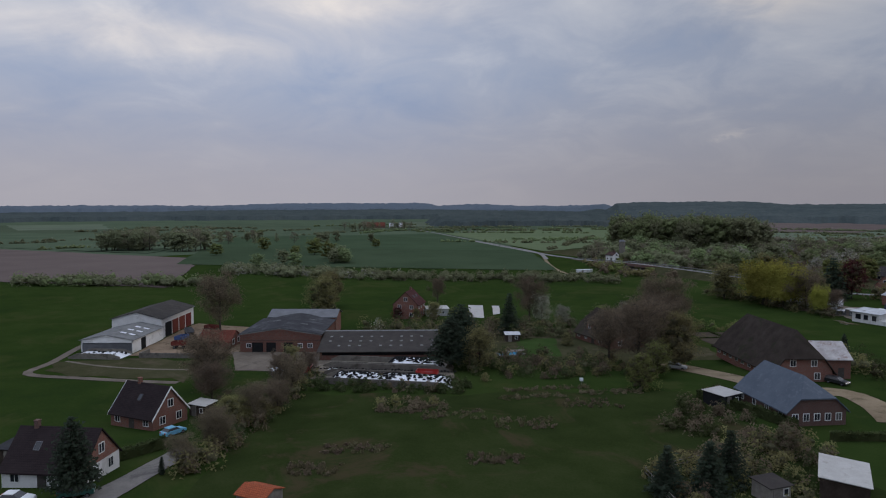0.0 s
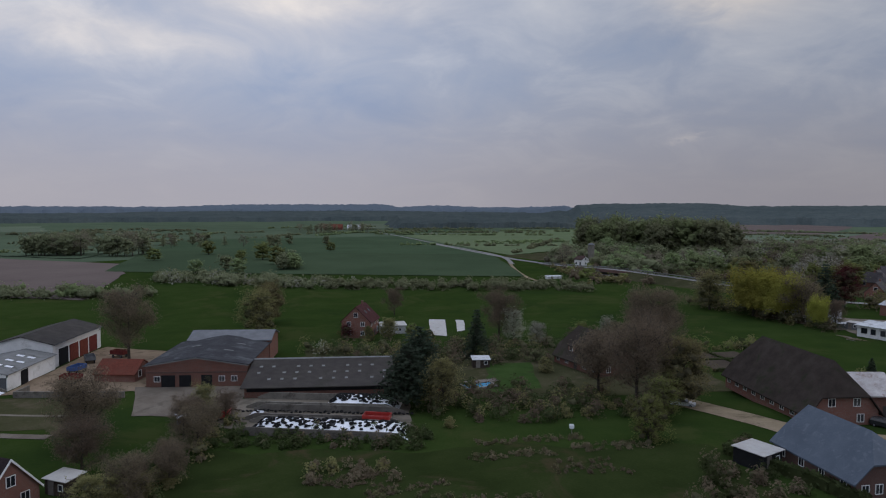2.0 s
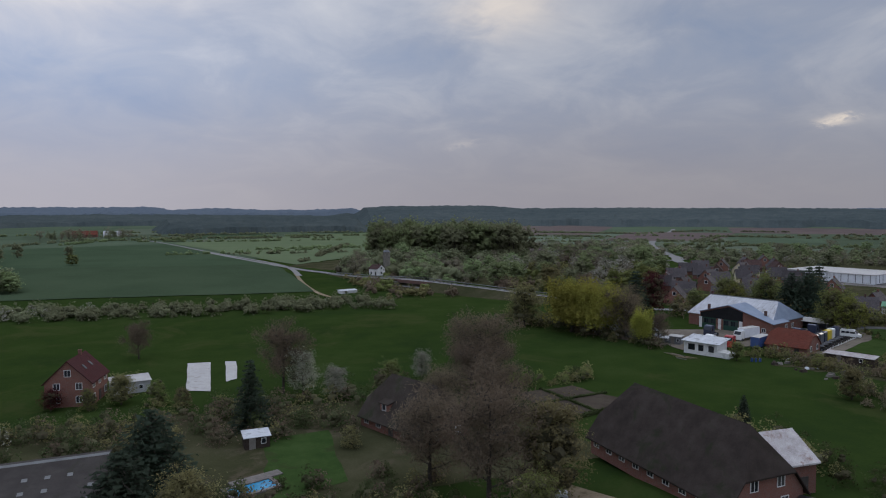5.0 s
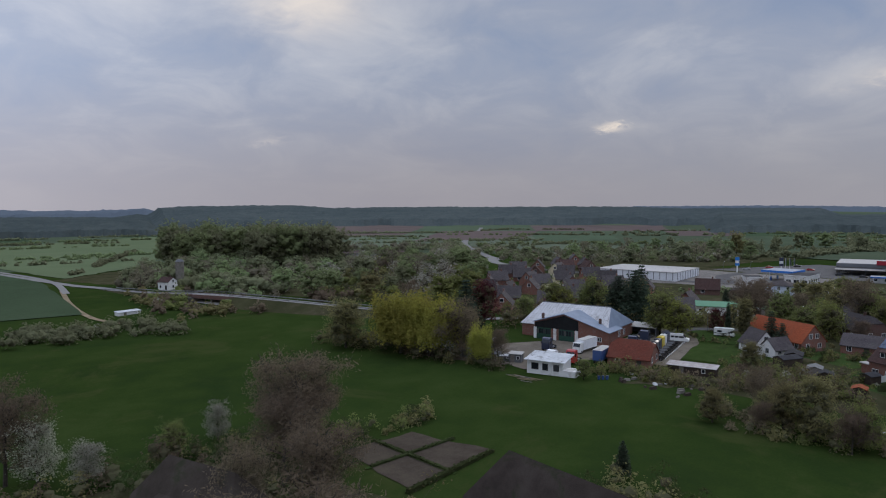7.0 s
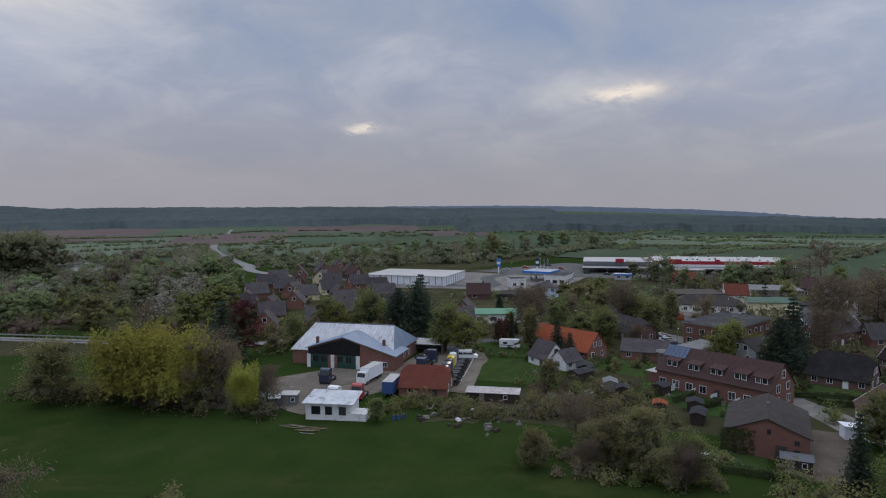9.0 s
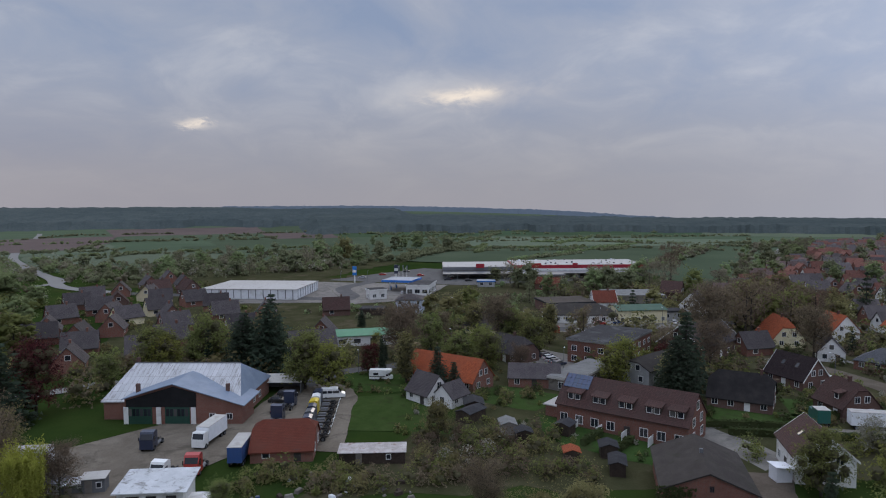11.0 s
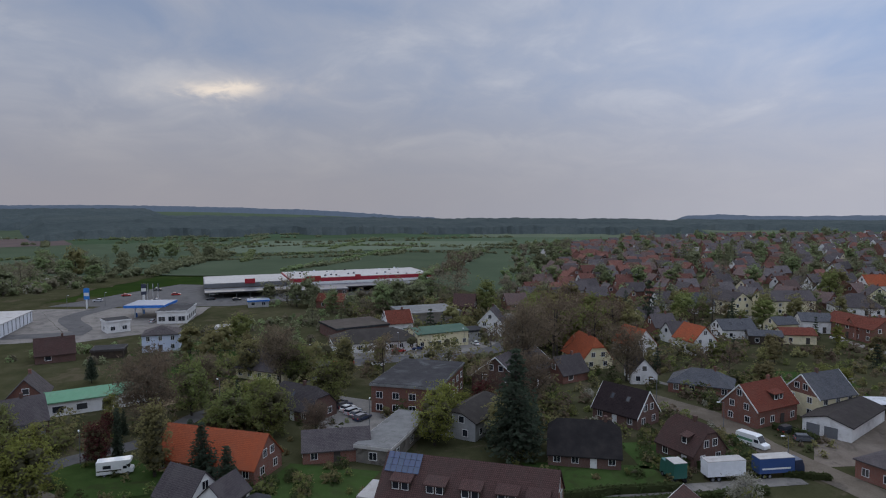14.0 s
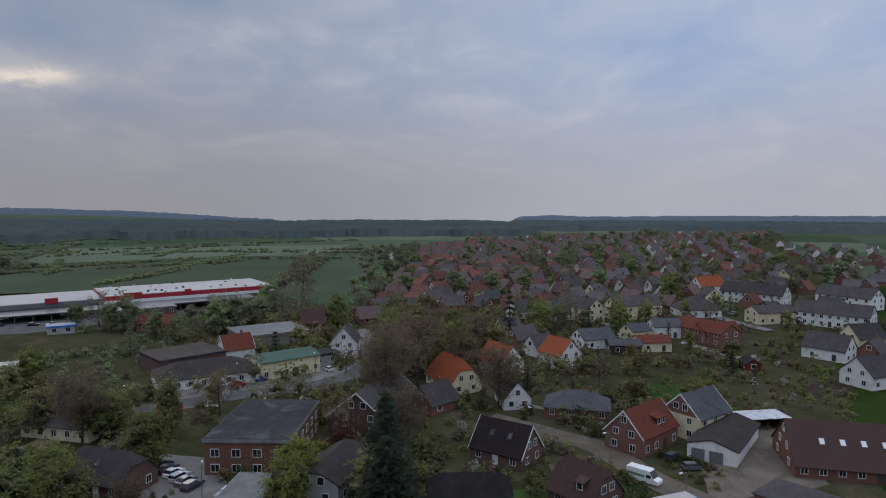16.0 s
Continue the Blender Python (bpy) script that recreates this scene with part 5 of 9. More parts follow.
def mixed(corners, n, h0, h1, seed, mats=("leaf_olive", "leaf_green", "leaf_brown"), card=0.8, per=26, blossom=0.0, clear=1.5, wide=0.75):
    words = {"leaf_olive": "loose olive-green spring shrubs", "leaf_green": "dense green shrubs and young trees", "leaf_brown": "brown leafless shrubs and brambles",
             "leaf_blossom": "scattered shrubs in white blossom", "hedge_leaf": "dark green shrubs and hedges", "leaf_fresh": "shrubs in fresh light-green leaf", "reed": "dry pale grass and reed"}
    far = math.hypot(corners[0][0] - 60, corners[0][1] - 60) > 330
    # far plots swap to the leaf tones with haze in their colour
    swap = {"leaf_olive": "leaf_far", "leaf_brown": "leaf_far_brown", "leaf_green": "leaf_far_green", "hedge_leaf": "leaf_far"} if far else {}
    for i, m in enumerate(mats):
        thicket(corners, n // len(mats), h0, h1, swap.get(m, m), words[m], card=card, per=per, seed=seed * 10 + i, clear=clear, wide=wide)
    if blossom:
        thicket(corners, int(n * blossom), h0, h1, "leaf_blossom", words["leaf_blossom"], card=card, per=per, seed=seed * 10 + 7, clear=clear, wide=wide)


FAR_TREES = {}


def grove(corners, n, kinds, h0, h1, seed, wide=1.0, fine=False, gap=0.0):
    """Trees over a plot: single ones where they stand near, one joined object where they are far off."""
    rnd = random.Random(seed)
    a, b, c, d = [Vector(p) for p in corners]
    put = []
    s, mats = Shape(), ["bark", "inner_twigs"]
    for _ in range(n):
        u, v = rnd.random(), rnd.random()
        p = (a * (1 - u) + b * u) * (1 - v) + (d * (1 - u) + c * u) * v
        if not free(p.x, p.y, 1.5) or not off_road(p.x, p.y, 1.5) or any((p - q).length < gap for q in put):
            continue
        put.append(p)
        kind, h = rnd.choice(kinds), rnd.uniform(h0, h1)
        if fine:
            tree(kind, p.x, p.y, h, wide, True)
            continue
        k = (kind, rnd.randrange(2))
        if k not in FAR_TREES:
            FAR_TREES[k] = tree_meshes(kind, k[1] + 1, False)
        w, cr, mt = FAR_TREES[k]
        # beyond 330 m the crowns take the haze-paled leaf tones
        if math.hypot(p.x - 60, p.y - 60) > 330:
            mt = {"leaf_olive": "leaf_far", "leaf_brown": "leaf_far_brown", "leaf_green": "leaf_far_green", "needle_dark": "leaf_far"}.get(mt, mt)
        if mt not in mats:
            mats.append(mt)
        sc = h / 10
        ww = sc * wide * rnd.uniform(0.85, 1.15)
        m = pose(p.x, p.y, g(p.x, p.y), 0, 0, rnd.uniform(0, 360)) @ Matrix.Diagonal((ww, ww, sc, 1))
        for sh, mi in ((w, 0), (cr, mats.index(mt))):
            base = len(s.v)
            s.v.extend([tuple(m @ Vector(q)) for q in sh.v])
            s.f.extend([tuple(base + q for q in f) for f in sh.f])
            s.m.extend([1 if q and mi else mi for q in sh.m])
    if s.f:
        tagged(new("grove", s.mesh("grove", mats)), "grove of far trees in thin spring leaf", "trees", "", "stuff")


def crest_at(line, az):
    """The elevation in degrees of a hill's crest at a bearing, between the given ones."""
    for (a0, e0), (a1, e1) in zip(line, line[1:]):
        if az <= a1:
            return e0 + (e1 - e0) * smooth((az - a0) / (a1 - a0))
    return line[-1][1]


def woods(name, line, r0, r1, h, mat, label, cell=9.0, seed=1, kind="stuff"):
    """A closed wood far off: a ragged canopy between two distances, lifted to a crest line (bearing, elevation) that
    fits the camera's view.
    """
    s = Shape()
    az0, az1 = line[0][0], line[-1][0]
    rm = (r0 + r1) / 2
    nu = max(8, min(900, int(radians(az1 - az0) * rm / cell)))
    nv = max(4, min(26, int((r1 - r0) / (cell * 2.2))))
    for j in range(nv + 1):
        for i in range(nu + 1):
            az = az0 + (az1 - az0) * i / nu
            a = radians(az)
            off = 70 * noise.noise((a * 14, seed, 0)) + 25 * noise.noise((a * 60, seed, 2))
            r = r0 + off + (r1 - r0 - off) * j / nv
            x, y = 70 + math.sin(a) * r, 110 + math.cos(a) * r
            low = g(x, y) + h * 0.75
            peak = 48 + r1 * math.tan(radians(crest_at(line, az)))
            top = low + max(0.0, peak - low) * smooth(0.1 + 0.9 * j / nv) if j else g(x, y) - 1.0
            rag = h * (0.16 * noise.noise((x * 0.012, y * 0.012, seed)) + 0.16 * noise.noise((x * 0.05, y * 0.05, seed + 3)) + 0.20 * noise.noise((i * 1.7, j * 2.3, seed)))
            edge = min(1.0, i / 5, (nu - i) / 5)
            s.v.append((x, y, (top + rag) * edge + (g(x, y) - 2.0) * (1 - edge) if j else top))
    for j in range(nv):
        for i in range(nu):
            k = j * (nu + 1) + i
            s.f.append((k, k + nu + 1, k + nu + 2, k + 1))
            s.m.append(0)
    return tagged(new(name, s.mesh(name, mat)), label, "woods", "", kind)

# ---- buildings ----
def along(a, b, W, eave, ridge, **kw):
    """A house whose ridge runs from a to b on the plan."""
    d = Vector(b) - Vector(a)
    c = (Vector(a) + Vector(b)) / 2
    return house(c.x, c.y, math.degrees(math.atan2(d.y, d.x)), d.length + kw.pop("extra", 0.0), W, eave, ridge, **kw)


# the two brick houses by the hedge
house(-53, 91, -5, 11.5, 8.5, 2.6, 7.0, "render_white", "tile_black", gable="brick_red", skylights=2, label="white-fronted house with brick gables and dark tiled roof", chimney=-0.3)
house(-54.3, 121.5, -24, 10.5, 8.0, 2.6, 7.2, "brick_red", "tile_black", skylights=1, label="red-brick house with a dark tiled gable roof beside the hedge", verge="frame_white", chimney=-0.2)
shed(-46, 126, -24, 4, 3, 2.3, "dark_wood", "felt_pale", "small dark garden shed with a pale roof")
shed(-64, 100, -10, 7, 3.5, 2.4, "dark_wood", "felt_dark", "low dark carport between the two houses")
shed(-22.5, 80, -24, 4.2, 3.6, 2.2, "grey_wood", "tile_orange", "small garden shed with an orange tiled roof", gabled=True)

# the slate house, the thatched barn with its tin wing, sheds
house(62.8, 119, 96, 15.8, 10.6, 2.7, 7.6, "brick_dark", "slate_blue", 0.55, 0.55, run=(1.25, 0.2), gw=5, win=(0.95, 1.15), ov=0.5, og=0.4, chimney=False, label="timber-framed brick farmhouse with a blue-grey half-hipped slate roof")
house(76.5, 154, 91, 28.5, 12.5, 2.8, 10.8, "brick_red", "thatch", 0.62, 0.62, run=0.8, ov=0.7, og=0.6, chimney=False, label="huge brick barn with a brown thatched half-hipped roof", cat="barn", name="barn")
house(84.8, 147.2, -4, 8, 9, 4.4, 7.2, "brick_red", "tin_rusty", chimney=False, ov=0.5, label="brick barn wing with a rusty tin roof", cat="barn", name="barn_wing")
shed(52.7, 123.6, 30, 4.8, 4.6, 2.4, "black_door", "felt_pale", "small black shed with a pale flat roof", slope=0.1)
shed(52.3, 84.7, 60, 9.0, 5.4, 2.8, "dark_wood", "felt_pale", "open dark shed with a white corrugated roof", slope=0.25)
shed(42, 83, 20, 3.4, 3, 2.1, "grey_wood", "fibre_grey", "weathered garden shed behind the spruces")
house(49, 194.5, -68, 18, 11, 2.7, 9.4, "brick_red", "thatch", 0.6, 0.6, run=0.8, ov=0.7, chimney=0.0, label="thatched brick farmhouse hidden among bare trees", dormers=((-1, -3, 2.4, "brick_red"),))
house(-12, 240, 78, 10.5, 9.0, 5.2, 9.6, "brick_red", "tile_maroon", 0, 0, storeys=2, skylights=2, label="tall red-brick farmhouse with a dark red tiled roof")
shed(-2, 244, 10, 8, 5, 2.6, "render_grey", "felt_pale", "low pale annexe beside the red farmhouse")


def cow_shed():
    t = thing("cow_shed", -17, 183, 2, None, "long low brick cowshed with a grey corrugated roof and skylights", "barn")
    take(-17, 183, 2, 31, 20)
    body = Shape().prism([(-11, -0.5), (9, -0.5), (9, 3.4), (4.3, 4.5), (-11, 2.1)], "x", -15.3, 15.3)
    part("wall", body, "brick_red", t)
    rf = part("roof", Shape().sheet([[(-16, -12, 2.35), (16, -12, 2.35), (16, 4.3, 4.85), (-16, 4.3, 4.85)], [(-16, 4.3, 4.85), (16, 4.3, 4.85), (16, 9.6, 3.6), (-16, 9.6, 3.6)]], 0.16), "fibre_grey", t)
    part("ridge_cap", Shape().prism([(3.9, 4.8), (4.3, 5.05), (4.7, 4.78)], "x", -16, 16), "fibre_pale", rf)
    # a black strip on the solid wall paints the open front's shade
    part("opening", Shape().box(-14.8, -11.06, 1.25, 14.8, -10.95, 1.95), "black_door", t)
    for r, yy in enumerate((-7.5, -4.0, -0.5)):
        for k in range(11):
            if (k * 3 + r) % 4 == 0:
                continue
            zz = 2.35 + (yy + 12) / 16.3 * 2.5
            part("skylight", Shape().box(-0.35, -0.45, 0.02, 0.35, 0.45, 0.06), "fibre_pale", rf, m=pose(-13.5 + k * 2.75, yy, zz, 8.7))


def brick_barn():
    t = thing("brick_barn", -44.5, 194, 90, None, "wide red-brick farm barn with a low dark roof and open doors", "barn")
    take(-44.5, 196, 90, 30, 22)
    part("wall", Shape().prism([(-11, -0.5), (11, -0.5), (11, 4.9), (0, 6.6), (-11, 4.9)], "x", -13, 12), "brick_red", t)
    rf = part("roof", roof_shape(25, 22, 4.9, 6.6, ov=0.5, og=0.5), "felt_dark", t)
    for u, v in ((-3, -4.5), (5, -5.5), (2, 4.5)):
        part("skylight", Shape().box(-0.3, -1.1, 0, 0.3, 1.1, 0.06), "fibre_pale", rf, m=pose(u, v, 6.6 - abs(v) * 0.1545 + 0.2, -8.8 if v > 0 else 8.8))
    part("verge", Shape().prism([(-11.5, 4.72), (0, 6.5), (11.5, 4.72), (11.5, 4.95), (0, 6.74), (-11.5, 4.95)], "x", -13.62, -13.52), "fibre_pale", rf)
    part("wing", Shape().prism([(-5.5, -0.5), (5.5, -0.5), (5.5, 5.6), (0, 7.2), (-5.5, 5.6)], "y", -11.3, 9.5), "brick_red", t, m=pose(17, 0, 0))
    part("wing_roof", roof_shape(21, 11, 5.6, 7.2, ov=0.4, og=0.3), "metal_grey", t, m=pose(17, -1, 0, 0, 0, 90))
    for u, w in ((-2.5, 2.6), (-6.2, 3.0), (2.2, 2.4)):
        part("barn_door", Shape().box(-w / 2, -0.08, 0, w / 2, 0.05, 2.7), "black_door", t, m=pose(-13, -u, 0, 0, 0, -90))
    for u in (-8.6, 5.5, 8.2):
        window(t, pose(-13, -u, 1.3, 0, 0, -90), 1.2, 1.1, 1)
    part("lintel", Shape().box(-11.1, -0.1, 3.2, 11.1, 0.0, 3.45), "brick_dark", t, m=pose(-13, 0, 0, 0, 0, -90))


def white_hall():
    t = thing("machine_hall", -92.5, 213, 90, None, "tall white farm machinery hall with a grey corrugated roof", "barn")
    take(-92.5, 210, 90, 50, 16)
    part("wall", Shape().prism([(-7.5, -0.5), (7.5, -0.5), (7.5, 6.0), (0, 8.0), (-7.5, 6.0)], "x", -13, 13), "render_white", t)
    part("roof", roof_shape(26, 15, 6.0, 8.0, ov=0.4, og=0.4, thick=0.18), "fibre_grey", t)
    for k in range(4):
        part("gate", Shape().box(-2.3, -0.1, 0, 2.3, 0.06, 4.3), "red_wood" if k else "black_door", t, m=pose(-8 + k * 5.4, -7.5, 0))
    part("gutter", Shape().tube((-13.2, -7.95, 5.85), (13.2, -7.95, 5.85), 0.09, 0.09, 6), "metal_grey", t)
    u = thing("low_hall", -91.3, 189.5, 90, None, "low white open-fronted hall with a pale corrugated roof", "barn")
    take(-91.3, 189.5, 90, 20, 14)
    body = Shape()
    body.box(-10, -7, -0.3, 10, -6.8, 3.6).box(-10, 6.8, -0.3, 10, 7, 3.6).prism([(-7, 2.9), (7, 2.9), (7, 3.6), (0, 5.0), (-7, 3.6)], "x", -10, -9.7)
    part("wall", body, "render_white", u)
    part("roof", roof_shape(20, 14, 3.6, 5.0, ov=0.4, og=0.4, thick=0.14), "fibre_pale", u)
    part("back_wall", Shape().box(-9.6, -6.8, -0.3, -9.4, 6.8, 3.2), "metal_grey", u)
    part("gate", Shape().box(-6.8, -0.08, 0, -4, 0.05, 3.2), "black_door", u, m=pose(2, -7, 0))
    for k in range(6):
        part("skylight", Shape().box(-0.5, -0.8, 0, 0.5, 0.8, 0.05), "film_white", u, m=pose(-5 + (k // 2) * 4.5, -2.2 - (k % 2) * 2.4, 4.76 - (k % 2) * 0.48, 11.3))


cow_shed()
brick_barn()
white_hall()
house(-64, 190, -6, 9.5, 8, 2.0, 4.4, "brick_red", "tile_red", chimney=False, detail=1, label="low brick outbuilding with a red tiled roof", cat="shed", name="outbuilding")


def workshop():
    """The lorry workshop: a long hipped hall with a gabled front building."""
    t = thing("workshop", 189.5, 251.5, -74, None, "brick lorry workshop with a large worn white corrugated roof", "building")
    take(189.5, 251.5, -74, 33, 22)
    L, W = 33, 21
    E = L / 2 - 2.4
    body = Shape().box(-L / 2 + 1, -W / 2, -0.5, E - 0.4, W / 2, 4.0)
    part("wall", body, "brick_red", t)
    ye, zr = W / 2 + 0.4, 9.7
    part("roof", Shape().sheet([[(-13.5, 0, zr), (10.6, 0, zr), (E, -ye, 4), (-L / 2 + 0.6, -ye, 4)][::-1],
                                [(10.6, 0, zr), (-13.5, 0, zr), (-L / 2 + 0.6, ye, 4), (E, ye, 4)][::-1]], 0.2), "sheet_white", t)
    part("hip", Shape().sheet([[(10.6, 0, zr), (E, -ye, 4), (E, ye, 4)]], 0.2), "metal_blue", t)
    part("hip", Shape().sheet([[(-13.5, 0, zr), (-L / 2 + 0.6, ye, 4), (-L / 2 + 0.6, -ye, 4)]], 0.2), "metal_blue", t)
    part("ridge_cap", Shape().tube((-13.5, 0, zr + 0.05), (10.6, 0, zr + 0.05), 0.16, 0.16, 6), "metal_grey", t)
    # gabled front building: u runs along the hall, the front looks across the yard
    f = -W / 2 - 2.8
    prof = [(15.2, -0.5), (15.2, 4.1), (0.8, 8.3), (-9.5, 5.3), (-9.5, -0.5)]
    fr = part("front_wall", Shape().prism(prof, "y", f, -6), "brick_red", t)
    part("front_roof", Shape().sheet([[(15.8, f - 0.5, 4.1), (15.8, -3.0, 4.1), (0.8, -3.0, 8.6), (0.8, f - 0.5, 8.6)], [(0.8, f - 0.5, 8.6), (0.8, -3.0, 8.6), (-10, -3.0, 5.35), (-10, f - 0.5, 5.35)]], 0.18), "metal_blue", t)
    part("gate_surround", Shape().prism([(5.6, 3.6), (5.6, 6.6), (0.8, 7.9), (-9.2, 5.0), (-9.2, 3.6)], "y", f - 0.12, f), "black_door", fr)
    for u in (-6.3, 1.6):
        gt = part("gate", Shape().box(u - 2.6, f - 0.10, 0, u + 2.6, f, 3.6), "green_door", fr)
        for k in range(6):
            part("pane", Shape().box(u - 2.35 + k * 0.8, f - 0.13, 1.7, u - 1.7 + k * 0.8, f - 0.10, 3.2), "glass", gt)
    for u in (-9.2, -2.3, 5.0):
        part("pillar", Shape().box(u - 0.5, f - 0.18, 0, u + 0.5, f, 3.6), "render_white", fr)
    for u in (9, 12.5):
        window(fr, pose(u, f, 1.2), 1.2, 1.1, 1)
    for v in (-8, -4.5, -1, 3.2):
        window(t, pose(E - 0.4, v, 1.1, 0, 0, 90), 1.3, 1.5, 1)
    for u, v, z in ((-8, f + 3, 6.4), (10.5, f + 5, 5.9), (-13, 0.3, 9.6)):
        part("chimney", Shape().box(u - 0.35, v - 0.35, z - 0.6, u + 0.35, v + 0.35, z + 1.3), "brick_dark", t)


workshop()
shed(206, 239, -72, 10, 6, 2.7, "metal_grey", "felt_pale", "carport with a pale roof beside the workshop", open_side=True, name="carport")


def white_office():
    t = thing("site_office", 145.8, 222.4, -68, None, "small white site office with a pale mono-pitch roof", "building")
    take(145.8, 222.4, -68, 12.5, 6)
    part("wall", Shape().prism([(-3, -0.5), (3, -0.5), (3, 4.2), (-3, 3.6)], "x", -6.1, 3.4).box(3.4, -3, -0.5, 6.6, 1.0, 1.5), "render_white", t)
    part("roof", Shape().sheet([[(-6.6, -3.8, 3.6), (4.2, -3.8, 3.6), (4.2, 3.5, 4.45), (-6.6, 3.5, 4.45)]], 0.16), "fibre_white", t)
    for u in (-3.9, -1.2, 1.7):
        window(t, pose(u, -3, 1.2), 1.7 if u < -3 else 1.3, 1.5, 0, "frame_dark")


white_office()
along((168.2, 221), (172, 211.8), 10.5, 2.2, 6.0, wall="brick_red", roof="tile_red", f0=0.3, f1=0.3, extra=1.0, chimney=False, detail=1, label="low brick store with an old red tiled roof", cat="shed", name="store")
shed(171, 199.5, -70, 11.5, 3.6, 2.1, "dark_wood", "tin_rusty", "long low shed of weathered boards", name="long_shed")

# the terrace with dormers and solar panels
def terrace():
    h = house(203.3, 157, -109, 27, 11, 4.6, 9.4, "brick_red", "tile_brown", chimney=False, storeys=1, label="long brick terrace with brown tiled roof and dormers", win=(1.5, 1.6),
              dormers=tuple((-1, u, 3.0, "dark_wood") for u in (-10, -4.5, 1, 6.5, 11)), name="terrace", cat="house")
    s = 4.8 / 5.5
    ang = math.degrees(math.atan(s))
    for i in range(6):
        for j in range(3):
            yy = 0.62 + j * 0.86
            part("solar_panel", Shape().box(-0.44, -0.55, 0.0, 0.44, 0.55, 0.06), "solar_cell", h, m=pose(-12.9 + i * 0.95, -yy, 9.4 - s * yy + 0.42, ang, 0, 0))
    for i in range(5):
        m = pose(-8.7 + i * 5.2, -6.8, 0)
        part("fence_panel", Shape().box(-0.05, -1.5, -0.2, 0.05, 1.8, 1.8), "frame_white", h, "white privacy screen between terraces", m)
    part("annexe", Shape().box(-17.5, -3, -0.4, -13.5, 3, 2.7), "brick_red", h)
    part("annexe_roof", Shape().box(-17.9, -3.4, 2.7, -13.5, 3.4, 2.95), "felt_pale", h)


terrace()
BARN = house(174.5, 145, 5, 17, 13, 4.3, 6.9, "brick_red", "fibre_grey", chimney=False, detail=0, label="broad red-brick barn conversion with a grey corrugated roof", ov=0.5, name="barn_house")
for u, zz, w, h in ((-0.3, 4.3, 0.5, 0.8), (-4.6, 1.2, 0.9, 0.9), (-4.6, 3.0, 0.7, 0.7)):
    window(BARN, on_wall(17, 13, "-x", -u, zz), w, h, 1, "brick_dark")
door(BARN, on_wall(17, 13, "-x", 2.2, 0.05), 1.5, 2.4)
part("roof_vent", Shape().box(-0.3, -0.3, 6.6, 0.3, 0.3, 7.6, taper=0.04), "metal_grey", BARN)
shed(163, 139.5, -85, 4.6, 2.6, 2.1, "dark_wood", "metal_grey", "small shed with a grey roof at the barn's foot")
shed(185, 132, 20, 2.6, 2.6, 2.4, "metal_white", "metal_white", "small white garage box on the drive")
for x, y, hd, L, W, r in ((193, 180, 20, 4, 3, "fibre_pale"), (189, 176, 20, 3.2, 3, "felt_dark"), (196, 169, -15, 3.6, 3, "felt_dark"), (187, 160, 10, 3.6, 3, "felt_dark"), (180, 158, 5, 5, 2.6, "felt_dark"), (182, 166, 15, 3, 2.6, "tile_orange"), (204, 190, 20, 5, 4, "felt_dark"), (198, 189, -20, 6, 3.5, "felt_dark")):
    shed(x, y, hd, L, W, 2.1, "dark_wood" if r != "fibre_pale" else "grey_wood", r, gabled=True)

# houses round the lane
along((210, 204.8), (206.6, 199.3), 6.8, 2.6, 6.4, wall="render_white", roof="tile_dark", extra=1.4, chimney=0.0, label="white house with a steep dark tiled roof")
along((204.8, 197.2), (210, 195.4), 5.4, 2.4, 5.0, wall="render_white", roof="tile_dark", extra=1.0, chimney=False, label="white cross wing with a dark tiled roof", name="house_wing")
along((227, 211.5), (220.5, 192.5), 9, 2.8, 7.4, wall="brick_red", roof="tile_orange", extra=1, chimney=0.0, label="long brick house with a bright orange tiled roof")
along((229, 187), (231, 175.5), 8, 2.6, 5.2, wall="brick_red", roof="tile_dark", extra=1, chimney=False, label="low brick bungalow with a dark roof")
along((258, 197), (252, 188), 9, 2.8, 7, wall="brick_dark", roof="tile_dark", f0=0.4, f1=0.4, extra=3, chimney=0.1, skylights=1)
flat_block(266, 165, -107, 16, 25, 7.2, "brick_red", "felt_dark", "fibre_pale", "town_hall", "two-storey brick office block with a flat dark roof", rows=2)
flat_block(235.5, 170, -20, 22, 7, 3.6, "concrete", "fibre_pale", "felt_pale", "low_hall", "low hall with a pale flat roof", rows=1, step=6)
along((271, 145.5), (290, 133.8), 14, 4.5, 9.9, wall="brick_dark", roof="tile_dark", extra=0, og=0.7, verge="frame_white", chimney=False, detail=1, storeys=1, label="brick parish hall with a white-edged gable", name="parish_hall", cat="building")
along((252, 150), (240, 157), 9, 4, 6.4, wall="render_grey", roof="fibre_grey", f0=0.3, f1=0.3, extra=2, chimney=False, detail=1, label="grey outbuilding with a corrugated roof", name="outbuilding")
along((229.3, 138.6), (226.9, 128), 10, 2.6, 7.6, wall="brick_dark", roof="thatch_dark", f0=0.35, f1=0.35, extra=2.5, chimney=0.3, label="old brick cottage under a black thatched roof")
along((253.8, 121), (247, 115.5), 8.5, 2.9, 7.8, wall="brick_dark", roof="tile_black", extra=3, skylights=2, chimney=0.0, label="brick house with dark roof and skylights", verge="frame_white")
along((231.5, 114.3), (224, 110.7), 8.6, 2.8, 7.5, wall="brick_dark", roof="tile_brown", f0=0.25, f1=0.25, extra=1, chimney=0.1, dormers=((-1, 1.5, 1.6, "dark_wood"),), label="brick house with brown tiled roof and solar panel")
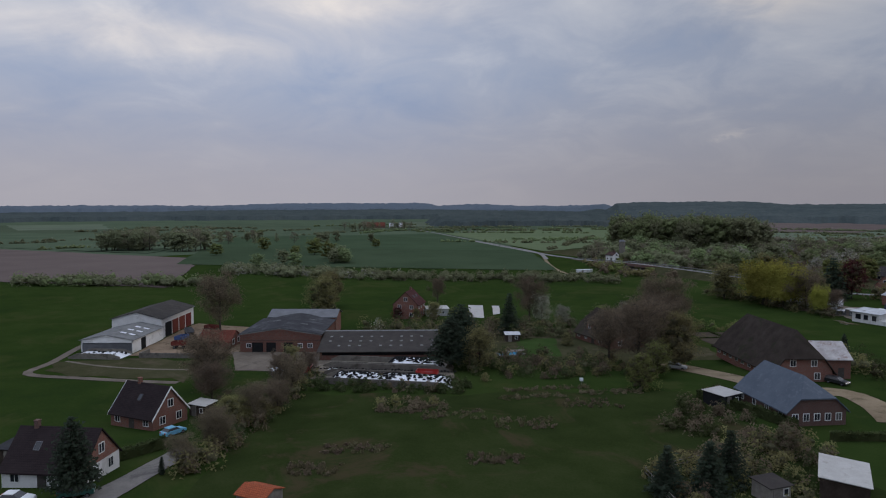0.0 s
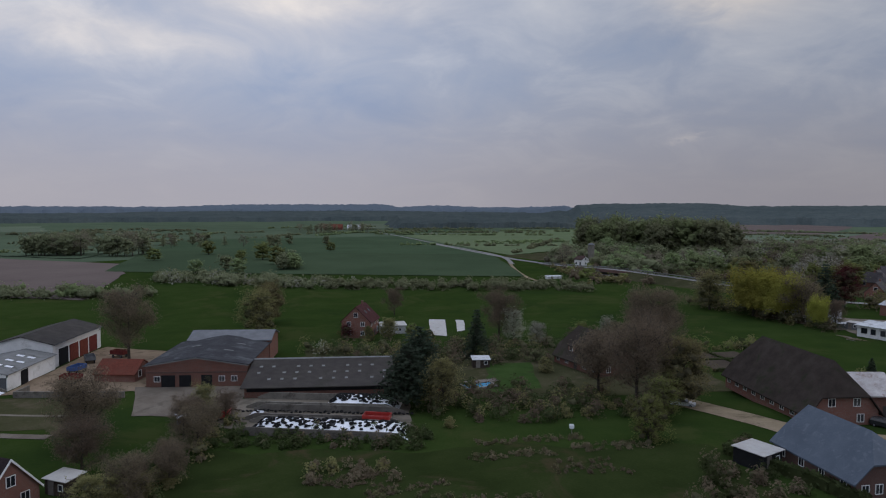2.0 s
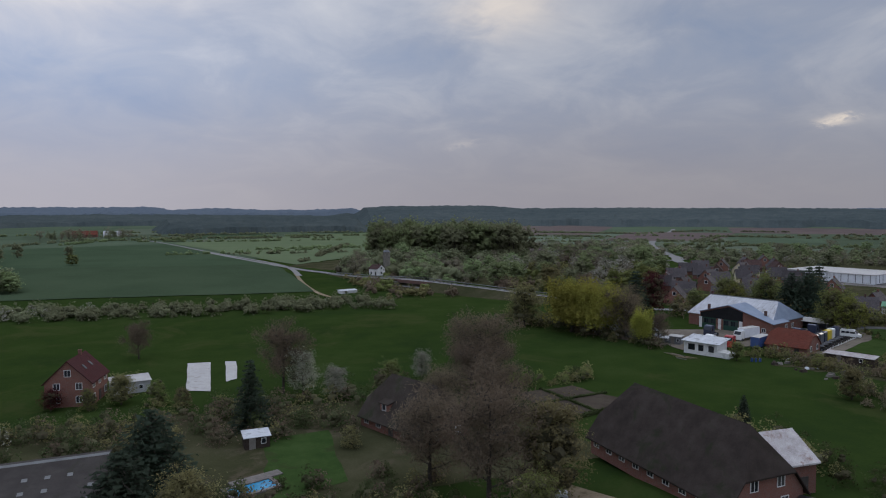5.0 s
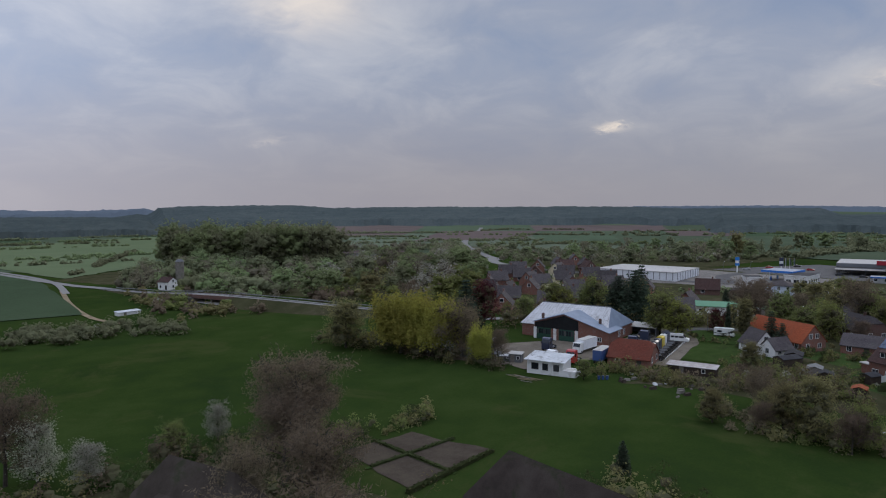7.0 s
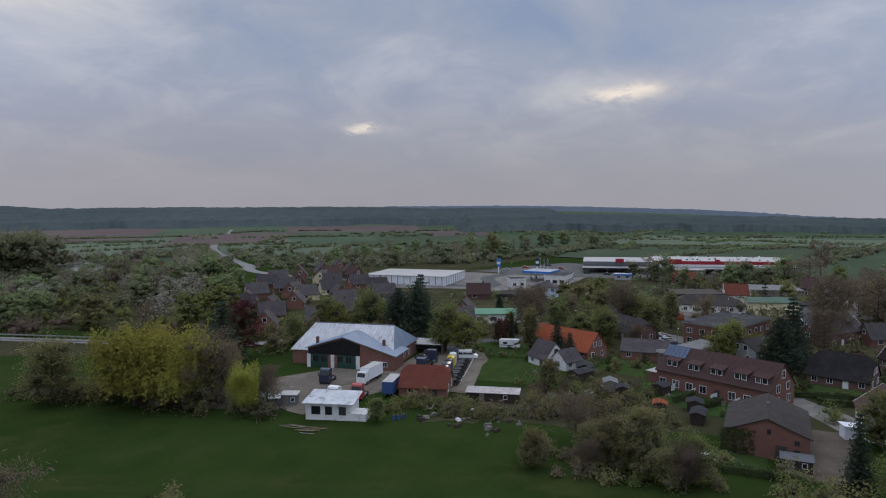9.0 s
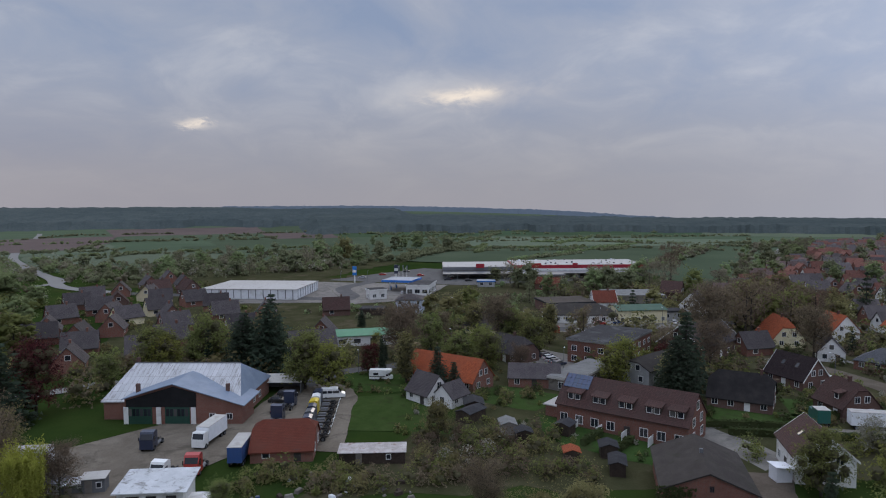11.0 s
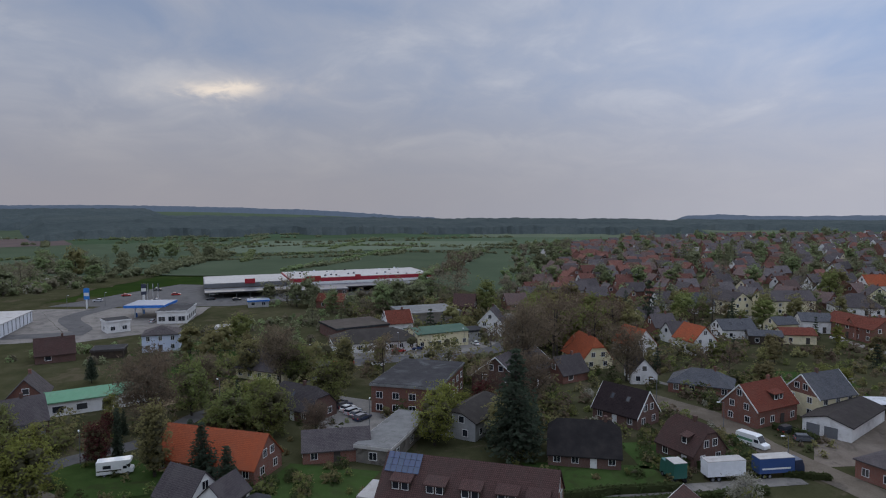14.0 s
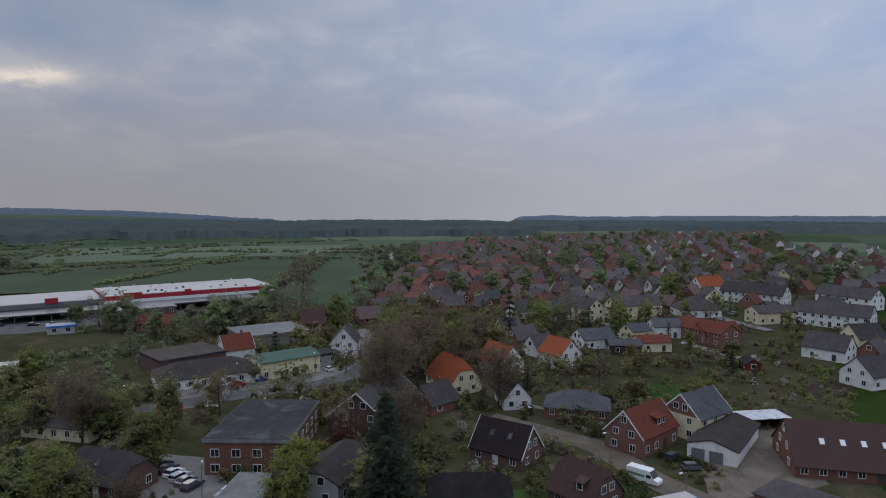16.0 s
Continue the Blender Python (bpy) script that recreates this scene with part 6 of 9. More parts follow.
along((276, 96.5), (270, 85.5), 10, 2.8, 5.8, wall="brick_red", roof="tile_slate", f0=1.0, f1=1.0, extra=3, chimney=0.2, label="brick bungalow with a dark hipped roof")
along((247, 93.5), (253, 81.5), 9, 4.2, 8.8, wall="brick_red", roof="tile_red", extra=0.5, storeys=1, chimney=0.2, dormers=((-1, 1.5, 3.4, "dark_wood"),), gable=None, label="red-brick house with a red tiled roof and dormer", verge="frame_white")
along((251.5, 77), (255.5, 66), 9.5, 5.4, 9.8, wall="render_cream", roof="tile_slate", extra=0, storeys=2, gable="brick_red", chimney=-0.1, label="cream-walled house with a brick gable and slate roof", verge="frame_white")
along((195.5, 126.5), (185, 125.5), 9, 4.6, 8.4, wall="render_white", roof="tile_brown", extra=1, chimney=0.4, skylights=1, label="white gabled house with a brown tiled roof", verge="frame_white")
house(244, 71.5, 129, 21, 9.5, 3.2, 4.6, "render_white", "fibre_grey", chimney=False, doors=False, detail=0, label="long white garage with a grey corrugated roof", name="garage", cat="garage")
GARAGE = [o for o in bpy.data.objects if o.name == "garage"][0]
for u in (-2.6, 0.9):
    part("garage_door", Shape().box(-1.3, -0.09, 0, 1.3, 0.0, 2.3), "metal_grey", GARAGE, m=on_wall(21, 9.5, "+x", u, 0.1))
for k in range(4):
    window(GARAGE, on_wall(21, 9.5, "-y", -7.5 + k * 4.6, 1.2), 1.0, 0.8, 1)
shed(253, 54.5, -97, 11, 5.5, 2.7, "dark_wood", "fibre_white", "open carport with a white flat roof", open_side=True, name="carport", slope=0.1)
house(228, 54, -118, 26, 16, 2.5, 8.8, "brick_red", "tile_brown", chimney=False, skylights=5, label="large brick barn house with dark brown roof and pale skylights", name="barn_house")
house(212, 80, -156, 15, 8.5, 3.6, 5.2, "brick_red", "tile_dark", f0=1.0, f1=1.0, chimney=False, label="low red-brick building with a dark hipped roof")
along((322.5, 75.5), (314, 73), 9, 4.6, 9, wall="render_white", roof="tile_orange", extra=1.5, storeys=1, chimney=0.0, label="white house with a bright red-orange tiled roof")
along((310, 115), (298, 112.5), 9.5, 3, 9, wall="render_cream", roof="tile_orange", f0=0.4, f1=0.4, extra=3, chimney=0.1, label="old house with an orange half-hipped tiled roof")
along((322, 96), (313, 93), 9, 3.6, 8.5, wall="render_white", roof="tile_orange", extra=2, chimney=0.1, detail=1)
along((289, 103), (280, 104), 7, 3, 7, wall="render_white", roof="tile_dark", extra=1, chimney=0.1, detail=1)
along((340, 56.5), (341, 45), 9, 3.6, 6.6, wall="render_white", roof="tile_slate", extra=1.5, detail=1, skylights=2)
along((331, 50), (328, 40), 7, 3.2, 4.6, wall="dark_wood", roof="tile_slate", extra=0.5, detail=1, chimney=False)
along((347.5, 33), (349, 24.5), 7.5, 3.6, 5.8, wall="render_cream", roof="tile_slate", extra=0.5, detail=1)
along((350, 21), (347.5, 11), 8.5, 4.6, 7, wall="render_white", roof="tile_slate", extra=0.5, storeys=1, detail=1)
along((331.5, 38.5), (329.5, 28), 8, 3.4, 5.2, wall="render_cream", roof="tile_red", extra=0.5, detail=1, chimney=False)
along((386, 18), (387, -5), 10, 6.2, 9.8, wall="render_cream", roof="tile_dark", extra=0, storeys=3, detail=1, label="cream three-storey apartment block with a dark roof", name="apartment_block")
along((398, 33), (380, 28), 10, 6.2, 9.8, wall="render_cream", roof="tile_dark", extra=0, storeys=3, detail=1, label="cream three-storey apartment block with a dark roof", name="apartment_block")
along((390, 49), (392.5, 37.5), 9, 3.8, 8.6, wall="render_white", roof="tile_slate", extra=1, detail=1, dormers=((1, 0, 2.6, "render_white"),))
along((398, 59), (400, 52), 8, 3.6, 8, wall="render_white", roof="tile_dark", extra=1, detail=1)
along((418, -66), (391, -80), 11, 5.6, 10, wall="render_white", roof="tile_dark", extra=0, storeys=2, detail=2, label="long white apartment block with a dark roof", name="apartment_block")
along((396, -106), (370, -112), 11, 5.6, 9.8, wall="render_white", roof="tile_dark", extra=0, storeys=2, detail=1, label="white apartment block with a dark roof", name="apartment_block")
along((359, -57), (336, -70), 11, 5.7, 9.8, wall="render_white", roof="tile_dark", extra=2, storeys=2, detail=2, label="white apartment block with balconies and a dark roof", name="apartment_block")
along((348, 8), (326, 4), 10, 5, 8, wall="brick_red", roof="tile_red", extra=0, storeys=2, detail=1, label="old red-brick building with red roofs")
along((336, 10), (334, -4), 9, 4, 7.5, wall="brick_red", roof="tile_red", extra=0, storeys=1, detail=1, name="brick_wing", label="red-brick wing with a red tiled roof")
along((309, -14.5), (299, -19), 9.5, 4, 8.4, wall="render_white", roof="tile_dark", extra=2.5, detail=1)
along((274, 3), (275, -6), 10, 4, 8.4, wall="render_white", roof="tile_dark", extra=3, detail=2)
along((314.5, -37), (314, -47), 9.5, 4, 8.4, wall="render_cream", roof="tile_dark", extra=2, detail=1)
along((362, -35), (360.5, -53), 9, 5, 7.4, wall="render_cream", roof="tile_dark", extra=0, storeys=1, detail=1)
along((385, -19), (382.5, -28), 13, 3.6, 8.6, wall="render_white", roof="tile_dark", f0=1, f1=1, extra=9, detail=1)
along((438, -63), (439, -79), 10, 4.6, 9.5, wall="render_white", roof="tile_orange", extra=0, detail=1)
along((406, -47), (400, -45), 9, 5, 9, wall="render_cream", roof="tile_dark", extra=4, detail=1)
along((296, 20), (301, 18), 4.5, 2.4, 3.8, wall="red_wood", roof="felt_dark", extra=1, detail=1, chimney=False, label="small dark-red garden house with white trim", name="garden_house", cat="shed")

# main street: white gabled house, school, shops
along((344.6, 139.4), (357, 136.4), 8.4, 5.0, 9.5, wall="render_white", roof="tile_dark", extra=0, storeys=1, label="white gabled house with a dark roof at the junction", verge="frame_white")
house(324.5, 181, -76, 27, 14, 3.2, 6.4, "render_white", "fibre_grey", 0.9, 0.9, chimney=False, label="long white school building with a low grey roof", name="school", cat="building")
flat_block(344, 189, -62, 20, 17, 4.6, "brick_dark", "felt_brown", "felt_dark", "school_gym", "broad flat brown-roofed hall behind the school", rows=0)
house(331.5, 159.5, -66, 19, 12, 5.0, 6.3, "render_cream", "metal_green_dark", 0, 0, chimney=False, storeys=1, label="cream hall with a green metal roof", name="hall", cat="building")
flat_block(340.5, 147.5, -64, 10, 7, 3.6, "render_grey", "felt_dark", "felt_dark", "shop", "low shop with a flat dark roof", rows=1)
along((346.5, 177.5), (349.5, 169.5), 7.6, 4.6, 8.6, wall="render_white", roof="tile_red", extra=1, storeys=1, label="white house with a red tiled roof by the school", verge="frame_white")
flat_block(376, 163, -73, 24, 20, 4.5, "concrete", "fibre_pale", "concrete", "store_hall", "wide store hall with a pale flat roof", rows=0)
along((392, 150), (390, 141), 9, 4, 8.5, wall="brick_dark", roof="tile_brown", extra=0, detail=1, chimney=False)
along((283, 199), (291, 214), 9, 3.2, 7.4, wall="render_cream", roof="tile_dark", extra=0, chimney=0.1, label="cream gabled house with a dark roof")
house(263, 241, -60, 24, 9, 3.4, 4.7, "render_white", "metal_green", chimney=False, detail=1, win=(2.2, 1.4), label="low white building with a green metal roof", name="low_building", cat="building")
along((238, 256), (246, 246), 9, 3.4, 7.6, wall="brick_dark", roof="tile_dark", extra=1, detail=1)
flat_block(240, 246, -50, 6, 6, 3, "render_grey", "felt_dark", "felt_dark", "annexe", "small grey annexe with a flat roof", rows=1)

# trading estate: warehouse, filling station, villa, supermarket
house(346, 336, -78, 46, 34, 4.4, 5.4, "metal_white", "felt_pale", 1, 1, chimney=False, detail=0, doors=False, label="long white warehouse with a pale low roof", name="warehouse", cat="building")
WAREHOUSE = [o for o in bpy.data.objects if o.name == "warehouse"][0]
for side, n_p, half in (("-y", 13, 46), ("-x", 9, 34), ("+x", 9, 34)):
    for k in range(n_p):
        u = -half / 2 + (k + 0.5) * half / n_p
        part("wall_panel", Shape().box(-0.16, -0.12, -0.4, 0.16, -0.01, 3.7), "metal_grey", WAREHOUSE, m=on_wall(46, 34, side, u, 0.5))
flat_block(373, 263, -82, 11, 19, 5, "render_white", "felt_dark", "render_white", "shop", "white flat-roofed station shop with large windows", rows=1, win=(2.4, 1.8), fh=0.5)


def canopy():
    t = thing("fuel_canopy", 380, 276, -88, None, "blue flat canopy of the filling station on posts", "canopy")
    part("roof", Shape().box(-8, -8, 4.6, 8, 8, 5.6), "blue_cladding", t)
    part("roof_top", Shape().box(-7.8, -7.8, 5.6, 7.8, 7.8, 5.66), "metal_blue", t)
    for u in (-5, 5):
        for v in (-4, 4):
            part("post", Shape().box(u - 0.2, v - 0.2, -0.3, u + 0.2, v + 0.2, 4.6), "frame_white", t)
            part("pump", Shape().box(u - 0.4, v + 0.6, -0.2, u + 0.4, v + 1.5, 1.9, taper=0.06), "blue_cladding", t)


canopy()
house(322, 249.5, -75, 11, 10, 5.6, 7.6, "render_blue", "tile_dark", 1, 1, storeys=2, chimney=False, win=(1.0, 1.4), label="pale-blue two-storey villa with a dark hipped roof", name="villa")
flat_block(312, 262, -75, 9, 7, 2.8, "dark_wood", "felt_dark", "frame_dark", "garage", "low dark double garage", rows=0)
flat_block(350, 277, -50, 8, 7, 4.6, "render_white", "felt_dark", "render_white", "small_building", "small white flat-roofed building", rows=1)
flat_block(344, 236, -80, 5, 5, 3.2, "render_white", "felt_pale", "felt_pale", "shed", "small white service box", rows=0)


def supermarket():
    t = thing("supermarket", 473.5, 221.5, -71.5, None, "very long low supermarket with white roof and red fascia", "building")
    take(473.5, 221.5, -71.5, 110, 36)
    L, W = 120, 36
    part("wall", Shape().box(-L / 2, -W / 2, -1, L / 2, W / 2, 3.4), "concrete", t)
    part("red_fascia", Shape().box(-18, -W / 2 - 0.3, 3.4, L / 2 + 0.3, W / 2 + 0.3, 6.2), "red_cladding", t)
    part("white_fascia", Shape().box(-18, -W / 2 - 0.6, 3.0, L / 2 + 0.6, -W / 2 - 0.3, 4.3), "frame_white", t)
    part("white_block", Shape().box(-L / 2, -W / 2 - 0.3, 3.4, -18.1, W / 2, 5.4), "metal_grey", t)
    part("roof", Shape().box(-17.5, -W / 2 + 0.4, 6.2, L / 2 - 0.4, W / 2 - 0.4, 6.4), "felt_pale", t)
    part("low_roof", Shape().box(-L / 2 + 0.4, -W / 2 + 0.4, 5.4, -18.3, W / 2 - 0.4, 5.55), "felt_pale", t)
    part("arcade_roof", Shape().box(-L / 2, -W / 2 - 15, 2.7, L / 2 - 14, -W / 2 - 0.62, 3.0), "metal_grey", t)
    for k in range(16):
        part("post", Shape().box(-0.12, -0.12, -0.8, 0.12, 0.12, 2.7), "metal_grey", t, m=pose(-L / 2 + 2 + k * 6.3, -W / 2 - 14.6, 0))
    for u, w in ((-6, 8.0), (18, 3.0), (-38, 5.0)):
        part("sign_panel", Shape().box(u - w / 2, -W / 2 - 0.9, 5.0, u + w / 2, -W / 2 - 0.62, 7.4), "red_cladding", t)
    rnd = random.Random(4)
    for k in range(26):
        u, v = rnd.uniform(-16, L / 2 - 2), rnd.uniform(-W / 2 + 2, W / 2 - 2)
        part("roof_vent", Shape().box(-0.5, -0.4, 0, 0.5, 0.4, rnd.uniform(0.3, 1.0), taper=0.05), rnd.choice(["metal_grey", "metal_white", "frame_dark"]), t, m=pose(u, v, 6.4))


supermarket()
flat_block(438, 214, -71, 24, 9, 3.4, "brick_dark", "metal_grey", "metal_grey", "shop", "low shop row with a grey roof before the supermarket", rows=1)
flat_block(404, 238, -75, 9, 6, 3.2, "render_grey", "metal_blue", "blue_cladding", "shop", "small shop with a blue-edged flat roof", rows=1)
along((404, 210), (402, 199), 9, 3.2, 6, wall="brick_red", roof="tile_red", extra=1, detail=1, chimney=False, label="brick house with a red tiled roof")


# the first four discs keep the camera's view of the pond open
TAKEN.extend([(270, 522, 12), (285, 555, 18), (302, 580, 20), (255, 500, 9), (117, 457, 9), (112, 446, 7), (121, 400, 9), (128, 474, 4), (108, 437, 6)])


# ---- the new estate by the bypass and the large settlement beyond ----
def far_house(kinds, x, y, hd, sc):
    wall, roof, L, W, eave, ridge = kinds
    return house(x, y, hd, L * sc, W * sc, eave, ridge, wall, roof, detail=0, chimney=x < 500, place="in the settlement")


# these roofs carry distance haze in their tile colours
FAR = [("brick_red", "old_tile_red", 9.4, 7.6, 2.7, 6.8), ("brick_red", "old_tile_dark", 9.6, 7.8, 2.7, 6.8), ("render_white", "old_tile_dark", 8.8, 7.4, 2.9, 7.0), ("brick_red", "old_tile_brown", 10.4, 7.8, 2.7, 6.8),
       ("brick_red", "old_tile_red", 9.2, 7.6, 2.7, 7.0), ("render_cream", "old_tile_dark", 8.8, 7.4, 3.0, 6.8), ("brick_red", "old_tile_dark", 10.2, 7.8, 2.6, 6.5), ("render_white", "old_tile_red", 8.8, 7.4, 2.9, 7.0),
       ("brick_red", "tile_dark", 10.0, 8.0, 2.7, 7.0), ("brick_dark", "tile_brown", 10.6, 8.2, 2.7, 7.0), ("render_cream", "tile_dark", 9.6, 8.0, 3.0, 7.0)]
FAR_BUILT = {}
LAST_PLOTS = []  # plots too far off to tell house from house


def far_copy(kind, x, y, hd):
    i, beyond = kind, x > 500
    k = (i, beyond)
    if k not in FAR_BUILT:
        h = far_house(FAR[i], x, y, hd, 1.0)
        for side in ("-y", "+y"):
            if beyond and side == "+y":
                continue
            for u in ((-2.2,) if beyond else (-1.9,)):
                plain_window(h, on_wall(FAR[i][2], FAR[i][3], side, u, 0.95), 1.5, 1.3)
        for side in (("-x",) if beyond else ("-x", "+x")):
            plain_window(h, on_wall(FAR[i][2], FAR[i][3], side, 0.2, 3.6), 1.3, 1.3)
        h["group"] = f"far houses {'abcdefghijk'[i]}"
        FAR_BUILT[k] = h
        return h
    TAKEN.append((x, y, 5.2))
    return copy_thing(FAR_BUILT[k], pose(x, y, g(x, y), 0, 0, hd))


def settle(corners, nu, nv, base_hd, weights, seed, jitter=4.0, skip=0.12, near=12.5):
    """Rows of houses over a four-cornered quarter, leaving out plots that are taken."""
    rnd = random.Random(seed)
    a, b, c, d = [Vector(p) for p in corners]
    for j in range(nv):
        for i in range(nu):
            u, v = (i + 0.5) / nu, (j + 0.5) / nv
            p = (a * (1 - u) + b * u) * (1 - v) + (d * (1 - u) + c * u) * v
            p += Vector((rnd.uniform(-jitter, jitter), rnd.uniform(-jitter, jitter)))
            k = rnd.choices(range(len(weights)), weights)[0]
            hd = base_hd + rnd.choice([0, 90, 0, 180]) + rnd.uniform(-9, 9)
            if rnd.random() < skip or not free(p.x, p.y, near * 0.55):
                continue
            if p.x < 620:
                far_copy(k, p.x, p.y, hd)
            else:
                LAST_PLOTS.append((p.x, p.y, hd, k))
                TAKEN.append((p.x, p.y, 5.2))


# estate of dark-roofed brick houses by the bypass
for k, x, y, hd in ((6, 257, 365, -28), (1, 277, 367, -40), (1, 319, 396, 40), (6, 343, 401, 55), (6, 351, 386, 50), (5, 304, 360, 130), (1, 307, 345, -30), (6, 301, 329, -55), (5, 264, 341, -20),
                    (1, 259, 315, -30), (6, 221, 318, -48), (1, 247, 331, 35), (1, 240, 301, -35), (6, 223, 296, -50), (1, 206, 306, 40), (6, 285, 313, -45), (3, 307, 276, -60), (1, 264, 259, 20),
                    (3, 330, 384, -30), (1, 283, 385, -35), (6, 238, 350, 45), (1, 290, 298, 30), (6, 366, 408, 50), (1, 262, 290, -40)):
    far_copy({1: 8, 6: 8, 3: 9, 5: 10}[k], x, y, hd)
for k, x, y, hd in ((8, 232, 330, 30), (9, 250, 312, -40), (8, 272, 328, 50), (10, 284, 344, -35), (8, 246, 344, -30), (9, 292, 372, 45), (8, 268, 352, 20), (8, 228, 342, -40), (10, 313, 374, 20), (8, 300, 394, -40), (9, 335, 370, 60), (8, 214, 322, 10)):
    if free(x, y, 6):
        far_copy(k, x, y, hd)
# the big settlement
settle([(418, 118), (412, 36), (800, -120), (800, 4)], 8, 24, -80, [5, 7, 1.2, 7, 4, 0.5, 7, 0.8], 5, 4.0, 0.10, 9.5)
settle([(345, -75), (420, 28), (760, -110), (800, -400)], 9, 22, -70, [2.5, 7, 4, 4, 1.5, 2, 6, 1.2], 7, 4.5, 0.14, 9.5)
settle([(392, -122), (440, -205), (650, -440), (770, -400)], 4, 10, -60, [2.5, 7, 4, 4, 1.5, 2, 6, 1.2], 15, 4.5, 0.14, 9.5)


def far_quarter(plots):
    """The last streets of the settlement, too far off to tell house from house: walls and pitched roofs in one object."""
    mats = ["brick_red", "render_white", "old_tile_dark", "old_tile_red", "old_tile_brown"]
    s = Shape()
    for x, y, hd, k in plots:
        m = pose(x, y, g(x, y), 0, 0, hd)
        wall, roof, L, W, eave, ridge = FAR[k]
        w, r, L, W = int(wall != "brick_red"), mats.index(roof), L / 2, W / 2
        s.box(-L, -W, -0.5, L, W, eave, w, m)
        q = [m @ Vector(e) for e in ((-L - 0.3, -W - 0.5, eave - 0.3), (L + 0.3, -W - 0.5, eave - 0.3), (L + 0.3, 0, ridge), (-L - 0.3, 0, ridge), (-L - 0.3, W + 0.5, eave - 0.3), (L + 0.3, W + 0.5, eave - 0.3))]
        for f, mi in (((0, 1, 2, 3), r), ((3, 2, 5, 4), r), ((0, 3, 4), w), ((1, 5, 2), w)):
            s.face([q[e] for e in f], mi)
        for u in (-0.5, 0.5):
            s.box(u * L - 0.7, -W - 0.03, 1.0, u * L + 0.7, -W, 2.2, 5, m)
        s.box(-L - 0.03, -0.6, 1.0, -L, 0.6, 2.2, 5, m)
    tagged(new("far_houses", s.mesh("far_houses", mats + ["glass"])), "last brick houses of the settlement, far off among trees", "houses", "", "stuff")


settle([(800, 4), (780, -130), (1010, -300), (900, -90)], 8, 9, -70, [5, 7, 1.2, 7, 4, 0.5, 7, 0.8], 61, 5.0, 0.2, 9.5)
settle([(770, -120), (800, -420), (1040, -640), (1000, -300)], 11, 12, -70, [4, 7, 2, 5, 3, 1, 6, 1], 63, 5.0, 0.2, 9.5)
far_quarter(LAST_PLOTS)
# plots round the main street
far_copy(1, 286, 124, -60)
far_copy(3, 404, 122, -75)
far_copy(1, 392, 104, -10)
far_copy(0, 378, 92, -70)
TAKEN.append((294, 65, 8))  # kept free, so no house shows here in the camera's view
settle([(282, 58), (300, 84), (385, 78), (352, 62)], 2, 5, -75, [0, 4, 3, 3, 0, 2, 3, 0], 11, 3.0, 0.45)
settle([(290, -6), (330, -14), (330, -60), (292, -50)], 2, 3, -75, [1, 4, 4, 3, 1, 3, 3, 1], 13, 3.0, 0.3)

# ---- planting ----
tree("bare", -70, 208, 17.9)
tree("olive", -44, 261, 14.6)
tree("spruce", 21, 207, 13.0, 1.5)
tree("pine", 2, 164, 12.8, 1.9)
tree("olive", 9, 161, 10.5)
tree("blossom", 40, 221, 7.0, 1.15)
tree("pale", 34, 226, 10.0, 1.0)
tree("bare", 43, 170, 13.0, 1.1)
tree("bare", 47, 158, 16.0, 1.15)
tree("bush", 41, 135, 7.6)
tree("bare", -46, 131, 8.5, 1.2)
tree("bare", -51, 143, 12.0, 1.2)
tree("bare", -33.5, 117, 7.2, 1.2)
tree("bare", -34.5, 101, 6.0, 1.2)
tree("column", -39, 90.6, 2.6, 1.3)
tree("olive", -36, 158, 6.9)
tree("spruce", 29, 84, 6.5, 1.9)
tree("spruce", 34.5, 84, 7.0, 1.9)
tree("spruce", 38.5, 87, 7.5, 1.8)
tree("brownbush", 52, 98, 5.2)
tree("pine", -47, 83, 10.7, 1.2)
tree("olive", -43, 237, 15.7)
tree("bare", -2, 279, 9.3)
tree("bare", 30, 229, 14.4)
tree("olive", 56, 157, 13.5)
tree("broad", 48, 147, 7.9)
tree("bare", 53, 191, 11.2)
tree("pine", 5, 176, 14.2, 1.8)
tree("copper", -16, 233, 4.5, 1.3)
tree("bush", -9, 231, 4.6)
tree("olive", -3, 233, 6.5, 1.2)
tree("bush", 4, 230, 5.5)
tree("olivebush", 9, 226, 4.5)
tree("bare", 71, 212, 16.5, 1.3)
tree("bare", 66, 207, 12.5, 1.2)
tree("bare", 76, 217, 12.0, 1.2)
tree("bare", 62, 188, 13.0, 1.1)
tree("broad", 54, 225, 6.4)
tree("pale", 63, 229, 6.9)
tree("pine", 103, 169, 6.0)
tree("willow", 129.5, 267, 17.6, 1.1)
tree("willow", 133.5, 258.5, 16.6, 1.1)
tree("bare", 138, 252, 14.5, 1.2)
tree("olive", 143, 254, 13.0, 1.1)
tree("willow", 137.5, 240.5, 10.5, 0.75)
tree("olive", 121, 284, 15.1, 1.25)
tree("spruce", 165, 280, 17.5, 1.9)
tree("copper", 173, 280, 16.6)
tree("bare", 142, 239, 8.6)
tree("broad", 217, 269, 15.6)
tree("pine", 214, 248, 20.0, 1.45)
tree("pine", 214, 255, 17.3, 1.45)
tree("broad", 212, 278, 11.4)
tree("fresh", 207, 227, 12.0)
tree("broad", 208, 234, 14.3)
tree("spruce", 218, 203, 10.5, 1.45)
tree("spruce", 212, 197, 8.5, 1.45)
tree("column", 228, 222, 10.1)
tree("copper", 226, 225, 8.0)
tree("poplar", 220, 212, 13.4)
tree("spruce", 156, 131, 13.0)
tree("broad", 152, 124, 12.5, 1.15)
tree("broad", 180, 127, 11.1)
